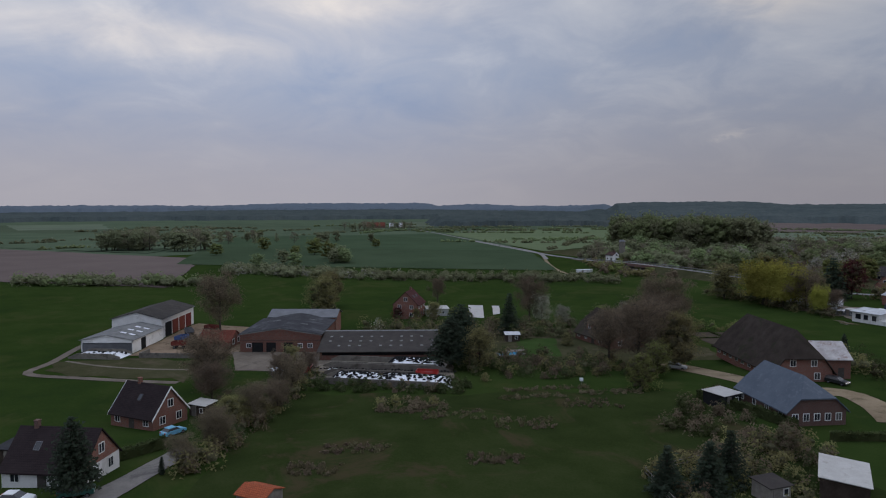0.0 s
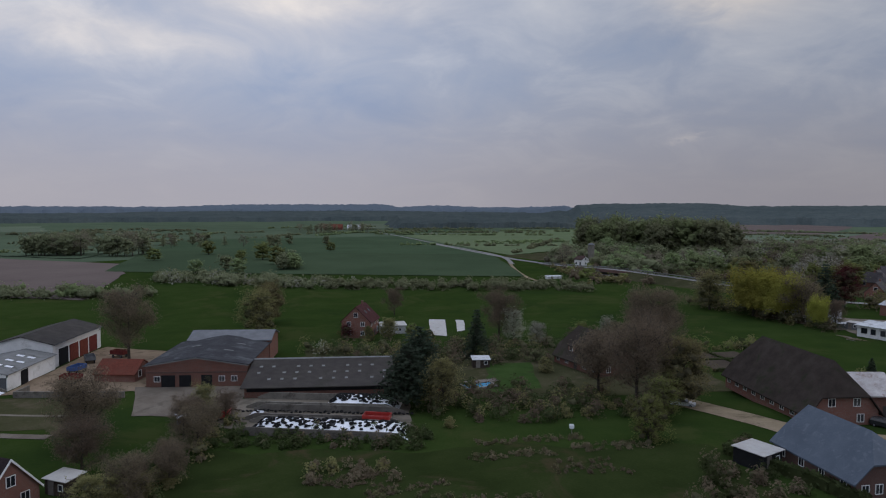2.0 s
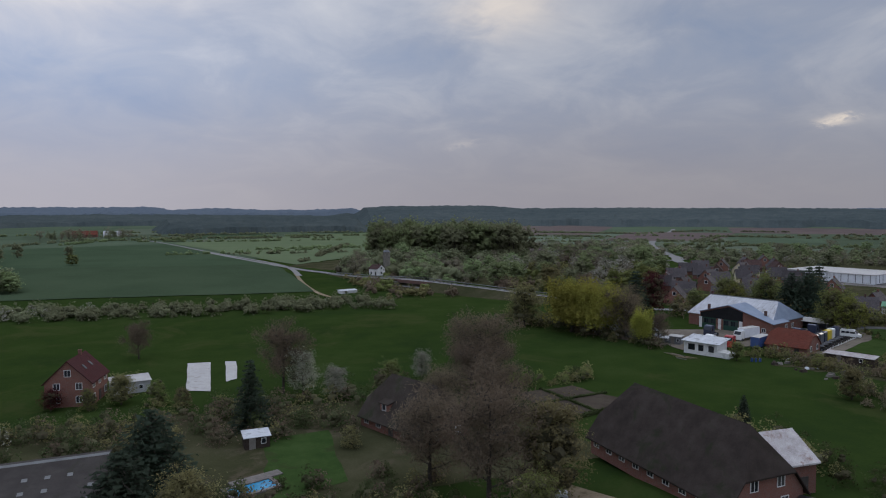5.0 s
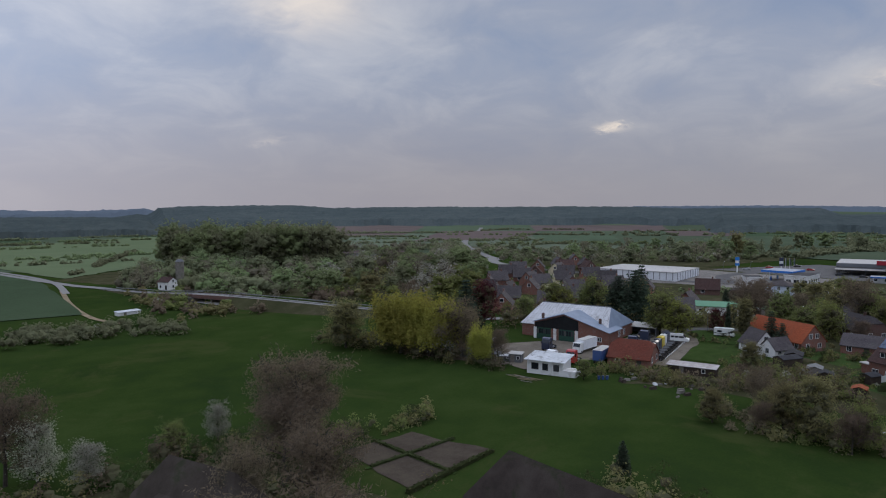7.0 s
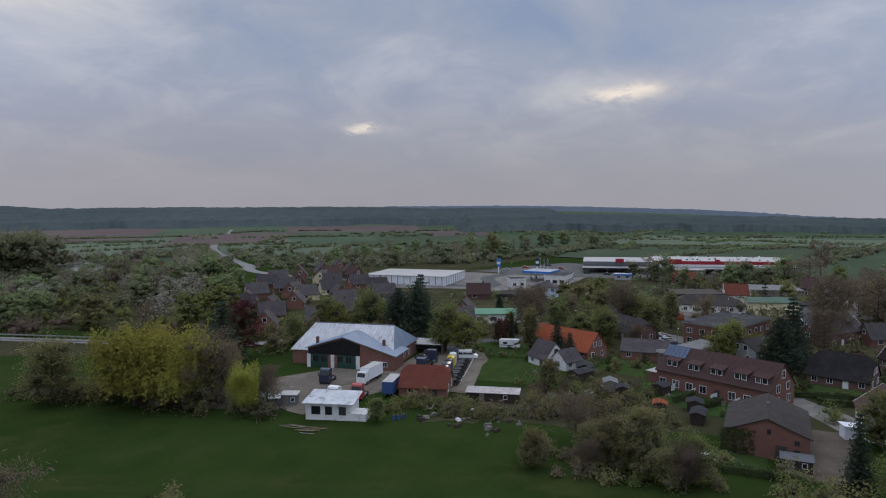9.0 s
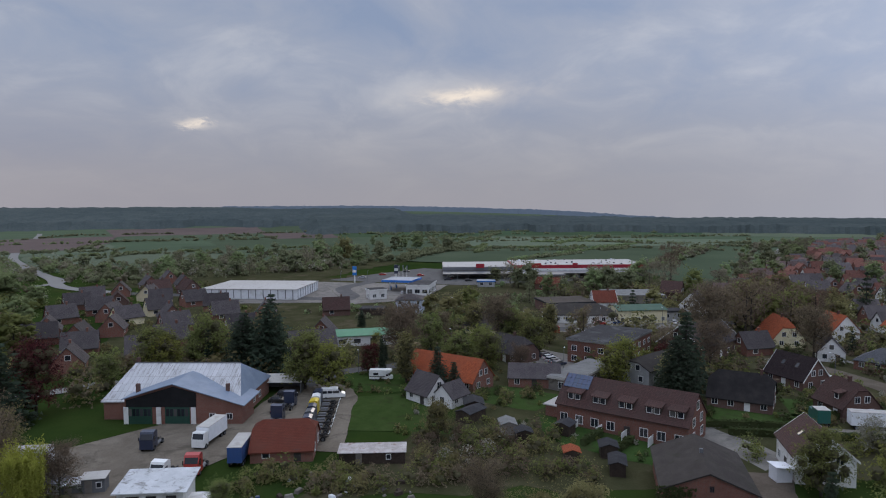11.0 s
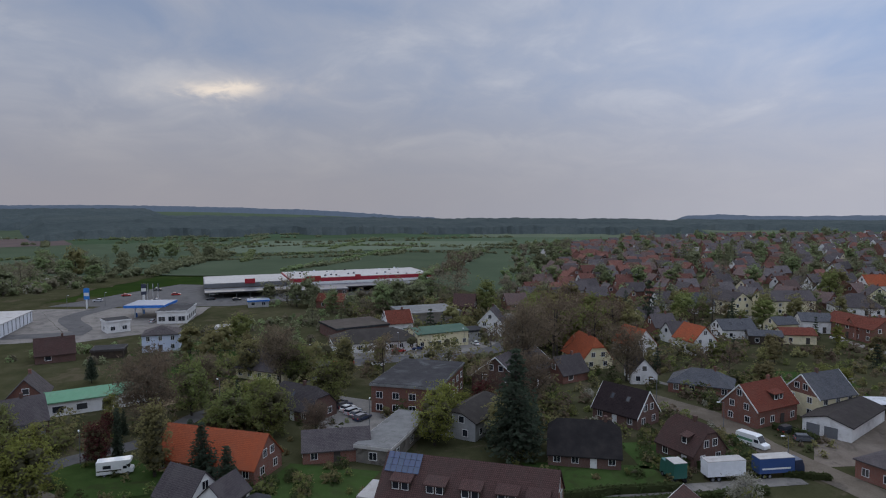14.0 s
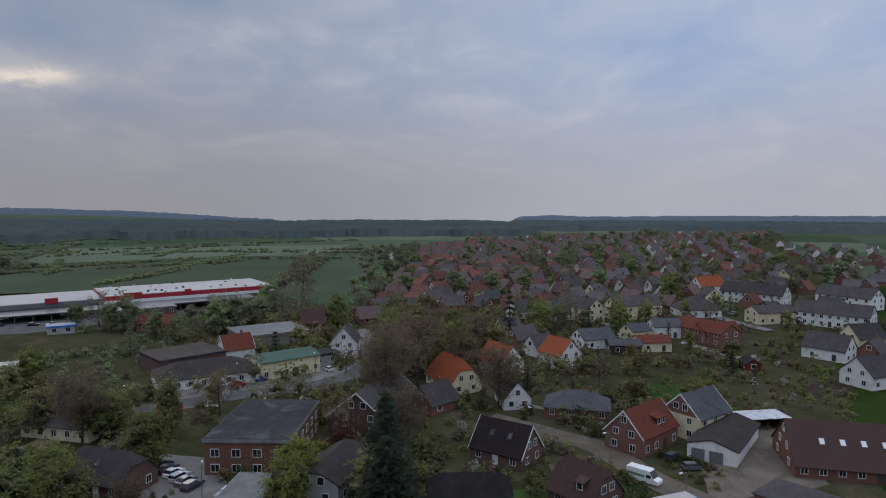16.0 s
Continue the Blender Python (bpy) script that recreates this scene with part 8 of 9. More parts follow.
def car_shapes(style):
    """Body, glass and lamps for one body style; front towards +x."""
    L, W, H, prof, glass = {
        "car": (4.3, 1.75, 1.46, [(-2.12, 0.32), (-2.15, 0.75), (-2.05, 0.95), (-1.3, 1.02), (0.95, 0.98), (1.95, 0.82), (2.15, 0.62), (2.12, 0.32)], [(-1.75, 0.98), (-1.25, 1.42), (0.15, 1.46), (0.95, 0.97)]),
        "estate": (4.6, 1.8, 1.5, [(-2.28, 0.34), (-2.3, 0.8), (-2.22, 1.0), (-1.3, 1.05), (1.0, 1.0), (2.1, 0.84), (2.3, 0.62), (2.27, 0.34)], [(-2.18, 1.0), (-1.95, 1.46), (0.25, 1.5), (1.05, 0.99)]),
        "offroad": (4.4, 1.85, 1.85, [(-2.1, 0.45), (-2.15, 1.1), (0.9, 1.12), (2.0, 1.06), (2.15, 0.9), (2.12, 0.45)], [(-2.05, 1.1), (-1.95, 1.8), (0.35, 1.83), (0.85, 1.1)]),
    }[style]
    b = Shape().prism(prof, "y", -W / 2, W / 2)
    gshape = Shape()
    n = len(glass)
    i = len(gshape.v)
    for sg, inset in ((-1, 1), (1, 1)):
        for x, z in glass:
            gshape.v.append((x, sg * (W / 2 - 0.06 - (0.16 if z > 1.2 else 0)), z))
    gshape.f.append(tuple(i + k for k in range(n)))
    gshape.f.append(tuple(i + n + k for k in reversed(range(n))))
    for k in range(n):
        j = (k + 1) % n
        gshape.f.append((i + k, i + n + k, i + n + j, i + j))
    gshape.m.extend([0] * (n + 2))
    top = [(x, z) for x, z in glass if z > 1.2]
    x0, x1 = top[0][0], top[-1][0]
    roof = Shape().box(x0 - 0.02, -W / 2 + 0.2, top[0][1] - 0.02, x1 + 0.02, W / 2 - 0.2, top[-1][1] + 0.05, taper=0.03)
    return L, W, H, b.mesh("body", "paint_white"), gshape.mesh("glass", "glass"), roof, prof


def car(x, y, hd, paint="paint_black", style="car", word="black", where="parked on the paving"):
    if style not in CARS:
        CARS[style] = car_shapes(style)
    L, W, H, _, gl, roof, prof = CARS[style]
    t = thing("car", x, y, hd, None, f"{word} {'estate car' if style == 'estate' else 'off-road car' if style == 'offroad' else 'hatchback car'} {where}", "car")
    TAKEN.append((x, y, 2.3))
    k = (style, paint)
    if k not in CARS:
        CARS[k] = (Shape().prism(prof, "y", -W / 2, W / 2).mesh("body", paint), roof.mesh("roof", paint), Shape().box(-0.06, -0.2, -0.08, 0.05, 0.2, 0.08).mesh("headlight", "film_white"), Shape().box(-0.05, -0.18, -0.1, 0.05, 0.18, 0.1).mesh("tail_light", "paint_red"))
    b = part("body", CARS[k][0], None, t)
    part("window_band", gl, None, b)
    part("roof", CARS[k][1], None, b)
    for sg in (-1, 1):
        part("headlight", CARS[k][2], None, b, m=pose(L / 2 - 0.1, sg * W * 0.34, 0.68))
        part("tail_light", CARS[k][3], None, b, m=pose(-L / 2 + 0.02, sg * W * 0.36, 0.85))
    wheels(t, (-L * 0.31, L * 0.31), W / 2 - 0.1, 0.32, rim=x < 280)
    return t


def van(x, y, hd, paint="paint_white", label="white delivery van parked at the kerb", L=6.0, H=2.6, stripe=None, name="van"):
    t = thing(name, x, y, hd, None, label, "van")
    TAKEN.append((x, y, 2.6))
    W = 2.0
    prof = [(-L / 2, 0.4), (-L / 2 - 0.03, 1.4), (-L / 2 + 0.08, H - 0.08), (L / 2 - 2.1, H), (L / 2 - 1.75, H - 0.12), (L / 2 - 0.95, 1.35), (L / 2 - 0.1, 1.1), (L / 2, 0.8), (L / 2, 0.4)]
    b = part("body", Shape().prism(prof, "y", -W / 2, W / 2), paint, t)
    part("windscreen", Shape().prism([(L / 2 - 1.68, H - 0.2), (L / 2 - 0.96, 1.4), (L / 2 - 0.90, 1.42), (L / 2 - 1.62, H - 0.16)], "y", -0.88, 0.88), "glass", b)
    for sg in (-1, 1):
        part("side_window", Shape().box(L / 2 - 2.3, sg * W / 2 - 0.02, 1.35, L / 2 - 1.35, sg * W / 2 + 0.02, 1.95), "glass", b)
        if stripe:
            part("stripe", Shape().box(-L / 2 + 0.4, sg * W / 2 - 0.015, 1.25, L / 2 - 2.6, sg * W / 2 + 0.015, 1.75), stripe, b)
        else:
            for k in range(3):
                part("side_window", Shape().box(-L / 2 + 0.4 + k * 1.15, sg * W / 2 - 0.02, 1.35, -L / 2 + 1.4 + k * 1.15, sg * W / 2 + 0.02, 1.95), "glass", b)
        part("headlight", Shape().box(L / 2 - 0.08, sg * 0.75 - 0.18, 0.8, L / 2 + 0.03, sg * 0.75 + 0.18, 1.0), "film_white", b)
    wheels(t, (-L * 0.3, L * 0.31), W / 2 - 0.12, 0.34)
    return t


def camper(x, y, hd):
    t = thing("camper", x, y, hd, None, "cream-white camper van with an alcove over the cab on grass", "camper")
    b = part("body", Shape().prism([(-3.0, 0.5), (-3.0, 2.75), (2.6, 2.85), (2.75, 2.5), (2.3, 2.05), (1.2, 1.95), (1.2, 0.5)], "y", -1.1, 1.1), "paint_white", t)
    part("cab", Shape().prism([(1.2, 0.5), (1.2, 1.95), (1.75, 1.95), (2.35, 1.25), (2.95, 1.1), (3.0, 0.5)], "y", -0.95, 0.95), "paint_white", t)
    part("windscreen", Shape().prism([(1.78, 1.92), (2.34, 1.28), (2.38, 1.3), (1.84, 1.95)], "y", -0.85, 0.85), "glass", t)
    for sg in (-1, 1):
        part("side_window", Shape().box(-1.9, sg * 1.1 - 0.02, 1.5, -0.6, sg * 1.1 + 0.02, 2.1), "glass", b)
        part("side_window", Shape().box(1.35, sg * 0.95 - 0.02, 1.25, 2.0, sg * 0.95 + 0.02, 1.75), "glass", b)
        part("stripe", Shape().box(-2.9, sg * 1.1 - 0.012, 1.05, 1.1, sg * 1.1 + 0.012, 1.25), "dark_wood", b)
    wheels(t, (-1.7, 2.1), 0.95, 0.34)


def tractor_unit(x, y, hd, paint, word, z=None):
    """A lorry tractor unit with cab, chassis and six wheels."""
    t = thing("lorry", x, y, hd, z, f"{word} lorry tractor unit without trailer on the parking ground", "lorry")
    TAKEN.append((x, y, 2.6))
    c = part("cab", Shape().prism([(0.6, 0.7), (0.6, 3.5), (1.2, 3.75), (2.3, 3.6), (2.85, 2.3), (2.95, 0.5), (0.8, 0.5)], "y", -1.22, 1.22), paint, t)
    part("windscreen", Shape().prism([(2.42, 3.2), (2.82, 2.25), (2.88, 2.27), (2.48, 3.24)], "y", -1.1, 1.1), "glass", c)
    for sg in (-1, 1):
        part("side_window", Shape().box(1.5, sg * 1.22 - 0.02, 2.0, 2.4, sg * 1.22 + 0.02, 2.8), "glass", c)
        part("mirror", Shape().box(2.5, sg * 1.45 - 0.1, 2.0, 2.6, sg * 1.45 + 0.1, 2.7), "frame_dark", c)
        part("tank", Shape().tube((-1.2, sg * 0.95, 0.75), (0.4, sg * 0.95, 0.75), 0.33, 0.33, 10), "metal_grey", t)
        part("rail", Shape().box(-3.0, sg * 0.42 - 0.08, 0.75, 0.8, sg * 0.42 + 0.08, 1.0), "frame_dark", t)
    part("coupling", Shape().tube((-1.8, 0, 1.0), (-1.8, 0, 1.15), 0.55, 0.5, 12), "rubber", t)
    wheels(t, (-2.0, 2.0), 1.05, 0.5, 0.34)


def box_truck(x, y, hd, cab_paint, box_mat, L, label, stripe=None, cab=True):
    """A lorry with a closed box body."""
    t = thing("lorry", x, y, hd, None, label, "lorry")
    take(x, y, hd, L, 2.5)
    b = part("box", Shape().box(-L / 2, -1.25, 1.0, L / 2, 1.25, 3.7), box_mat, t)
    part("box_roof", Shape().box(-L / 2 - 0.03, -1.28, 3.7, L / 2 + 0.03, 1.28, 3.78), "felt_pale", b)
    if stripe:
        part("stripe", Shape().box(-L / 2 + 0.5, -1.27, 1.7, L / 2 - 0.8, -1.25, 2.0), stripe, b)
        part("stripe", Shape().box(-L / 2 + 0.5, 1.25, 1.7, L / 2 - 0.8, 1.27, 2.0), stripe, b)
    for sg in (-1, 1):
        part("rail", Shape().box(-L / 2, sg * 0.5 - 0.08, 0.75, L / 2, sg * 0.5 + 0.08, 1.0), "frame_dark", t)
    xs = [-L * 0.36, -L * 0.2]
    if cab:
        c = part("cab", Shape().prism([(L / 2 + 0.15, 0.6), (L / 2 + 0.15, 3.1), (L / 2 + 1.5, 3.2), (L / 2 + 1.95, 2.0), (L / 2 + 2.0, 0.5)], "y", -1.2, 1.2), cab_paint, t)
        part("windscreen", Shape().prism([(L / 2 + 1.54, 2.95), (L / 2 + 1.9, 2.0), (L / 2 + 1.96, 2.02), (L / 2 + 1.6, 2.98)], "y", -1.05, 1.05), "glass", c)
        xs.append(L / 2 + 1.0)
    wheels(t, xs, 1.05, 0.48, 0.32)


# cars by the first houses and the farm
car(-47, 83.5, 20, "paint_green", "offroad", "dark green", "parked on the drive")
car(-60, 83, 5, "paint_sky", "car", "pale turquoise", "parked before the white house")
car(-53.5, 81.5, 0, "paint_white", "car", "white", "parked before the white house")
car(-46.5, 113, 60, "paint_sky", "car", "light blue", "parked beside the brick house")
car(56, 157, -30, "paint_silver", "estate", "silver", "parked on the sandy drive")
car(83, 138, -60, "paint_black", "estate", "black", "parked before the barn")
# lorry park beside the workshop
for k, (p, w) in enumerate((("paint_navy", "dark blue"), ("paint_navy", "dark blue"), ("paint_grey", "grey"), ("paint_navy", "navy"), ("paint_yellow", "yellow"), ("paint_white", "white"), ("paint_navy", "navy"))):
    tractor_unit(177 + k * 3.4, 214.6 + k * 1.4, 108 + 4 * (k % 2), p, w)
van(203.5, 224, -65, "paint_white", "white minibus parked at the end of the lorry row", 5.6, 2.5)
tractor_unit(193.5, 230, 15, "paint_navy", "dark blue")
tractor_unit(183.5, 227, 15, "paint_navy", "dark blue")
car(201.5, 235, -75, "paint_black", "estate", "black", "parked beside the workshop")
car(196.5, 234.5, -70, "paint_black", "car", "black", "parked beside the workshop")
car(190, 231, 20, "paint_black", "car", "black", "parked beside the workshop")
box_truck(171.5, 233.5, 190, "paint_white", "film_white", 7.5, "white box lorry parked before the workshop")
box_truck(164, 222, 20, "paint_green", "paint_blue", 7.5, "lorry with a blue box body and green cab", None)
tractor_unit(158, 226.5, 200, "paint_red", "red")
tractor_unit(154, 229.5, 190, "paint_white", "white")
tractor_unit(165, 242, 200, "paint_navy", "dark blue")
car(179, 225, 30, "paint_red", "car", "red", "parked beside the workshop")
camper(221.5, 219.5, -75)
# village vehicles
van(233, 97.6, -150, "paint_white", "white van with a green side panel on the street", 6.4, 2.7, "metal_green")
car(240.3, 86.3, -66, "paint_black", "offroad", "black", "parked in the yard")
car(235.3, 85.2, -100, "paint_grey", "estate", "dark grey", "parked in the yard")
car(256.5, 109, -60, "paint_white", "car", "white", "parked on the lane")
box_truck(217.5, 110.8, -84, "paint_white", "film_white", 7.2, "white box body of a lorry beside the hedge", None, False)
box_truck(218.5, 101.2, -84, "paint_navy", "paint_blue", 6.8, "lorry with a blue box body in the street", "frame_white")
box_truck(217, 119.5, 10, "paint_green", "paint_green", 3.0, "small teal truck parked by the hedge")
for k in range(6):
    car(262 - k * 2.2, 184.5 - k * 1.3, -40 + (k % 2) * 4, ("paint_black", "paint_navy", "paint_white", "paint_silver", "paint_grey", "paint_navy")[k], ("car", "estate")[k % 2], ("black", "dark blue", "white", "silver", "grey", "dark blue")[k], "in the car park")
for k in range(4):
    car(252 - k * 2.4, 168.5 + k * 1.1, 60, ("paint_white", "paint_black", "paint_white", "paint_silver")[k], "estate", ("white", "black", "white", "silver")[k], "beside the pale hall")
for x, y, hd, p, w in ((334, 16, -100, "paint_white", "white"), (330, 146, 20, "paint_white", "white"), (300, 178, 70, "paint_white", "white"), (284, 205, 50, "paint_blue", "blue"), (318, 172, -70, "paint_red", "red"), (322, 166, -70, "paint_blue", "blue"),
                       (268, 242, 40, "paint_black", "black"), (276, 214, -45, "paint_grey", "dark grey"), (366, 270, 5, "paint_silver", "silver"), (352, 262, 80, "paint_black", "black"), (404, 90, 80, "paint_white", "white"), (380, -40, 10, "paint_silver", "silver")):
    car(x, y, hd, p, "car", w, "parked at the roadside")
rnd_cars = random.Random(12)
for k in range(26):
    u, v = rnd_cars.random(), rnd_cars.random()
    x, y = 410 + 48 * u + 10 * v, 318 - 118 * v - 10 * u
    if free(x, y, 2.5):
        p = rnd_cars.choice([("paint_white", "white"), ("paint_black", "black"), ("paint_silver", "silver"), ("paint_red", "red"), ("paint_blue", "blue"), ("paint_grey", "grey")])
        car(x, y, -72 + rnd_cars.choice([0, 180]), p[0], "car", p[1], "in the supermarket car park")


# ---- farm: silage clamps, tyres, wagons, pool ----
def tyre_mesh(R=0.45, r=0.16):
    s = Shape()
    n, m = 10, 5
    for i in range(n):
        for j in range(m):
            a, b = 6.2832 * i / n, 6.2832 * j / m
            s.v.append(((R - r + r * math.cos(b)) * math.cos(a), (R - r + r * math.cos(b)) * math.sin(a), r * 0.9 * math.sin(b)))
    for i in range(n):
        for j in range(m):
            s.f.append((i * m + j, ((i + 1) % n) * m + j, ((i + 1) % n) * m + (j + 1) % m, i * m + (j + 1) % m))
            s.m.append(0)
    return s.mesh("tyre", "rubber")


TYRE = tyre_mesh(0.36, 0.12)


def clamp(x, y, hd, L, W, H, label, sheet0, sheet1, tyres, seed):
    """A silage clamp: concrete side walls, the heap under black and white film, tyres on it."""
    t = thing("silage_clamp", x, y, hd, None, label, "silage clamp")
    for sg in (-1, 1):
        part("clamp_wall", Shape().prism([(-L / 2, -0.2), (L / 2, -0.2), (L / 2, 0.7), (L / 2 - 2.5, 1.5), (-L / 2 + 2.5, 1.5), (-L / 2, 0.5)], "y", sg * W / 2 - 0.15, sg * W / 2 + 0.15), "concrete", t)
    rnd = random.Random(seed)

    def top(u, v):
        e = min(1.0, (u - sheet0) / 2.2, (sheet1 - u) / 2.2)
        return 0.1 + H * max(0.05, e) * (1 - 0.35 * abs(v / (W / 2)) ** 2) + 0.1 * noise.noise((u, v, seed))
    sh = Shape()
    nu, nv = 26, 10
    for i in range(nu + 1):
        for j in range(nv + 1):
            u, v = sheet0 + (sheet1 - sheet0) * i / nu, (-0.5 + j / nv) * (W - 0.4)
            sh.v.append((u, v, top(u, v)))
    for i in range(nu):
        for j in range(nv):
            k = i * (nv + 1) + j
            sh.f.append((k, k + nv + 1, k + nv + 2, k + 1))
            sh.m.append(1 if noise.noise((i * 0.35, j * 0.3, seed + 2)) > -0.5 else 0)
    heap = part("film_cover", sh, ["plastic_black", "film_white"], t)
    for _ in range(tyres):
        u, v = rnd.uniform(sheet0 + 0.5, sheet1 - 0.5), rnd.uniform(-W / 2 + 0.5, W / 2 - 0.5)
        part("tyre", TYRE, None, heap, m=pose(u, v, top(u, v) + 0.13, rnd.uniform(-8, 8), rnd.uniform(-8, 8), rnd.uniform(0, 90)))
    return t


clamp(-14.5, 165.5, -8, 30, 6.5, 2.0, "silage clamp under black and white film weighed with tyres", 0.5, 15.5, 190, 3)
clamp(-13.5, 157.6, -8, 30, 6.0, 0.5, "emptied silage clamp between low concrete walls", -15, -12.5, 6, 5)
clamp(-13, 149.4, -10, 30, 6.5, 1.8, "long silage heap under white film covered with tyres", -13, 16, 230, 7)
rnd_t = random.Random(8)
for k in range(46):
    u = k / 45
    x, y = -33 + 36 * u, 162.4 - 4.8 * u + rnd_t.uniform(-0.5, 0.5)
    tagged(new("tyre", TYRE), "old black tyre lying along the clamp wall", "tyre", "loose tyres").matrix_basis = pose(x, y, g(x, y) + 0.25 + 0.25 * rnd_t.random(), rnd_t.uniform(-20, 20), rnd_t.uniform(-20, 20), 0)


def wagon(x, y, hd, paint, label, L=5.0):
    t = thing("trailer", x, y, hd, None, label, "trailer")
    b = part("bed", Shape().box(-L / 2, -1.15, 0.9, L / 2, 1.15, 1.05), "frame_dark", t)
    for sg in (-1, 1):
        part("side_board", Shape().box(-L / 2, sg * 1.15 - 0.04, 1.05, L / 2, sg * 1.15 + 0.04, 2.0), paint, b)
        part("end_board", Shape().box(sg * L / 2 - 0.04, -1.1, 1.05, sg * L / 2 + 0.04, 1.1, 2.0), paint, b)
    part("drawbar", Shape().tube((L / 2, 0, 0.8), (L / 2 + 1.5, 0, 0.5), 0.06, 0.06, 6), "frame_dark", t)
    wheels(t, (-L * 0.3, L * 0.3), 0.95, 0.4)


wagon(-3.5, 153.0, -12, "paint_red", "red farm trailer with high boards by the clamp")
wagon(8, 172, 30, "red_wood", "old red farm trailer under the trees", 4)


def feed_tub(x, y):
    t = thing("feed_tub", x, y, 0, None, "large orange-red round feed mixer tub", "tub")
    part("tub_wall", Shape().tube((0, 0, 0.5), (0, 0, 2.0), 1.5, 1.9, 18), "paint_red", t)
    part("filling", Shape().tube((0, 0, 2.0), (0, 0, 2.03), 1.75, 1.7, 18), "bare_soil", t)
    wheels(t, (0.0,), 1.3, 0.42)


feed_tub(-33, 158)
shed(-38.5, 155.5, 30, 3.5, 2, 1.6, "metal_grey", "film_white", "heap of farm gear under a grey cover")
shed(20.8, 196.8, 2, 4.2, 3.2, 2.1, "dark_wood", "fibre_white", "dark garden hut with a white roof by the pool")


def pool():
    t = thing("swimming_pool", 18.3, 178.2, 18, None, "small blue garden pool with a wooden deck", "pool")
    part("rim", Shape().box(-3.9, -2.2, -0.2, 3.9, -1.6, 0.35).box(-3.9, 1.6, -0.2, 3.9, 2.2, 0.35).box(-3.9, -1.6, -0.2, -3.3, 1.6, 0.35).box(3.3, -1.6, -0.2, 3.9, 1.6, 0.35), "grey_wood", t)
    part("water", Shape().box(-3.3, -1.6, -0.1, 3.3, 1.6, 0.2), "pool_water", t)
    part("deck", Shape().box(-2, 2.2, 0.05, 6, 4.2, 0.25), "grey_wood", t)


pool()
patch("riding_ground", [(10.5, 268), (16.2, 267), (15, 236.5), (9.9, 239)], "felt_pale", 0.12, "pale sandy ground between the trees", "yard", 3, 0.15)
patch("riding_ground_small", [(19.8, 266.5), (22.8, 265.8), (21.5, 246), (18.8, 244)], "felt_pale", 0.12, "pale paved strip behind spruces", "yard", 3, 0.15)
t_ = thing("salt_block_post", 30, 141.7, 0, None, "small white box on a post in the meadow", "post")
part("post", Shape().box(-0.06, -0.06, -0.2, 0.06, 0.06, 1.0), "grey_wood", t_)
part("box", Shape().box(-0.35, -0.3, 1.0, 0.35, 0.3, 1.6), "film_white", t_)


# ---- bridge, pond, small hut ----
def embankment(pts, top=6.4):
    """A grassed bank that lifts the road to the bridge; pts: x, y, height."""
    s, road = Shape(), Shape()
    rows = []
    for k, (x, y, h) in enumerate(pts):
        a, b = pts[max(0, k - 1)], pts[min(len(pts) - 1, k + 1)]
        n = Vector((-(b[1] - a[1]), b[0] - a[0])).normalized()
        z = g(x, y)
        w = top / 2
        i = len(s.v)
        for off, zz in ((-w - 1.8 * h - 0.5, -0.3), (-w, h), (w, h), (w + 1.8 * h + 0.5, -0.3)):
            s.v.append((x + n.x * off, y + n.y * off, z + zz))
        for off in (-w + 0.6, w - 0.6):
            road.v.append((x + n.x * off, y + n.y * off, z + h + 0.05))
        rows.append(i)
    for a, b in zip(rows, rows[1:]):
        for q in range(3):
            s.f.append((a + q, a + q + 1, b + q + 1, b + q))
            s.m.append(0)
    for k in (rows[0], rows[-1]):
        s.f.append((k, k + 1, k + 2, k + 3))
        s.m.append(0)
    for k in range(len(pts) - 1):
        road.f.append((2 * k, 2 * k + 1, 2 * k + 3, 2 * k + 2))
        road.m.append(0)
    for sh, nm, mt, lab in ((s, "embankment", "grass", "grassed bank under the road"), (road, "bank_road", "road_far", "asphalt road on the bank")):
        tagged(new(nm, sh.mesh(nm, mt)), lab, "road", "", "structure")


def guard_rail(a, b, h0, h1):
    d = Vector((b[0] - a[0], b[1] - a[1]))
    z0, z1 = g(*a) + h0, g(*b) + h1
    t = thing("guard_rail", a[0], a[1], 0, z0, "pale steel guard rail beside the road", "guard rail", "rails along the road")
    part("rail", Shape().tube((0, 0, 0.75), (d.x, d.y, z1 - z0 + 0.75), 0.2, 0.2, 5), "fibre_pale", t)
    n = max(2, int(d.length / 8))
    for k in range(n + 1):
        part("post", Shape().box(-0.07, -0.07, -0.2, 0.07, 0.07, 0.7), "metal_grey", t, m=pose(d.x * k / n, d.y * k / n, (z1 - z0) * k / n))


BANK = [(94, 474, 0.0), (106, 434, 1.8), (116.5, 409, 3.2)], [(126.5, 390, 3.4), (140, 361, 3.2), (158, 328, 2.2), (178, 300, 0.0)]


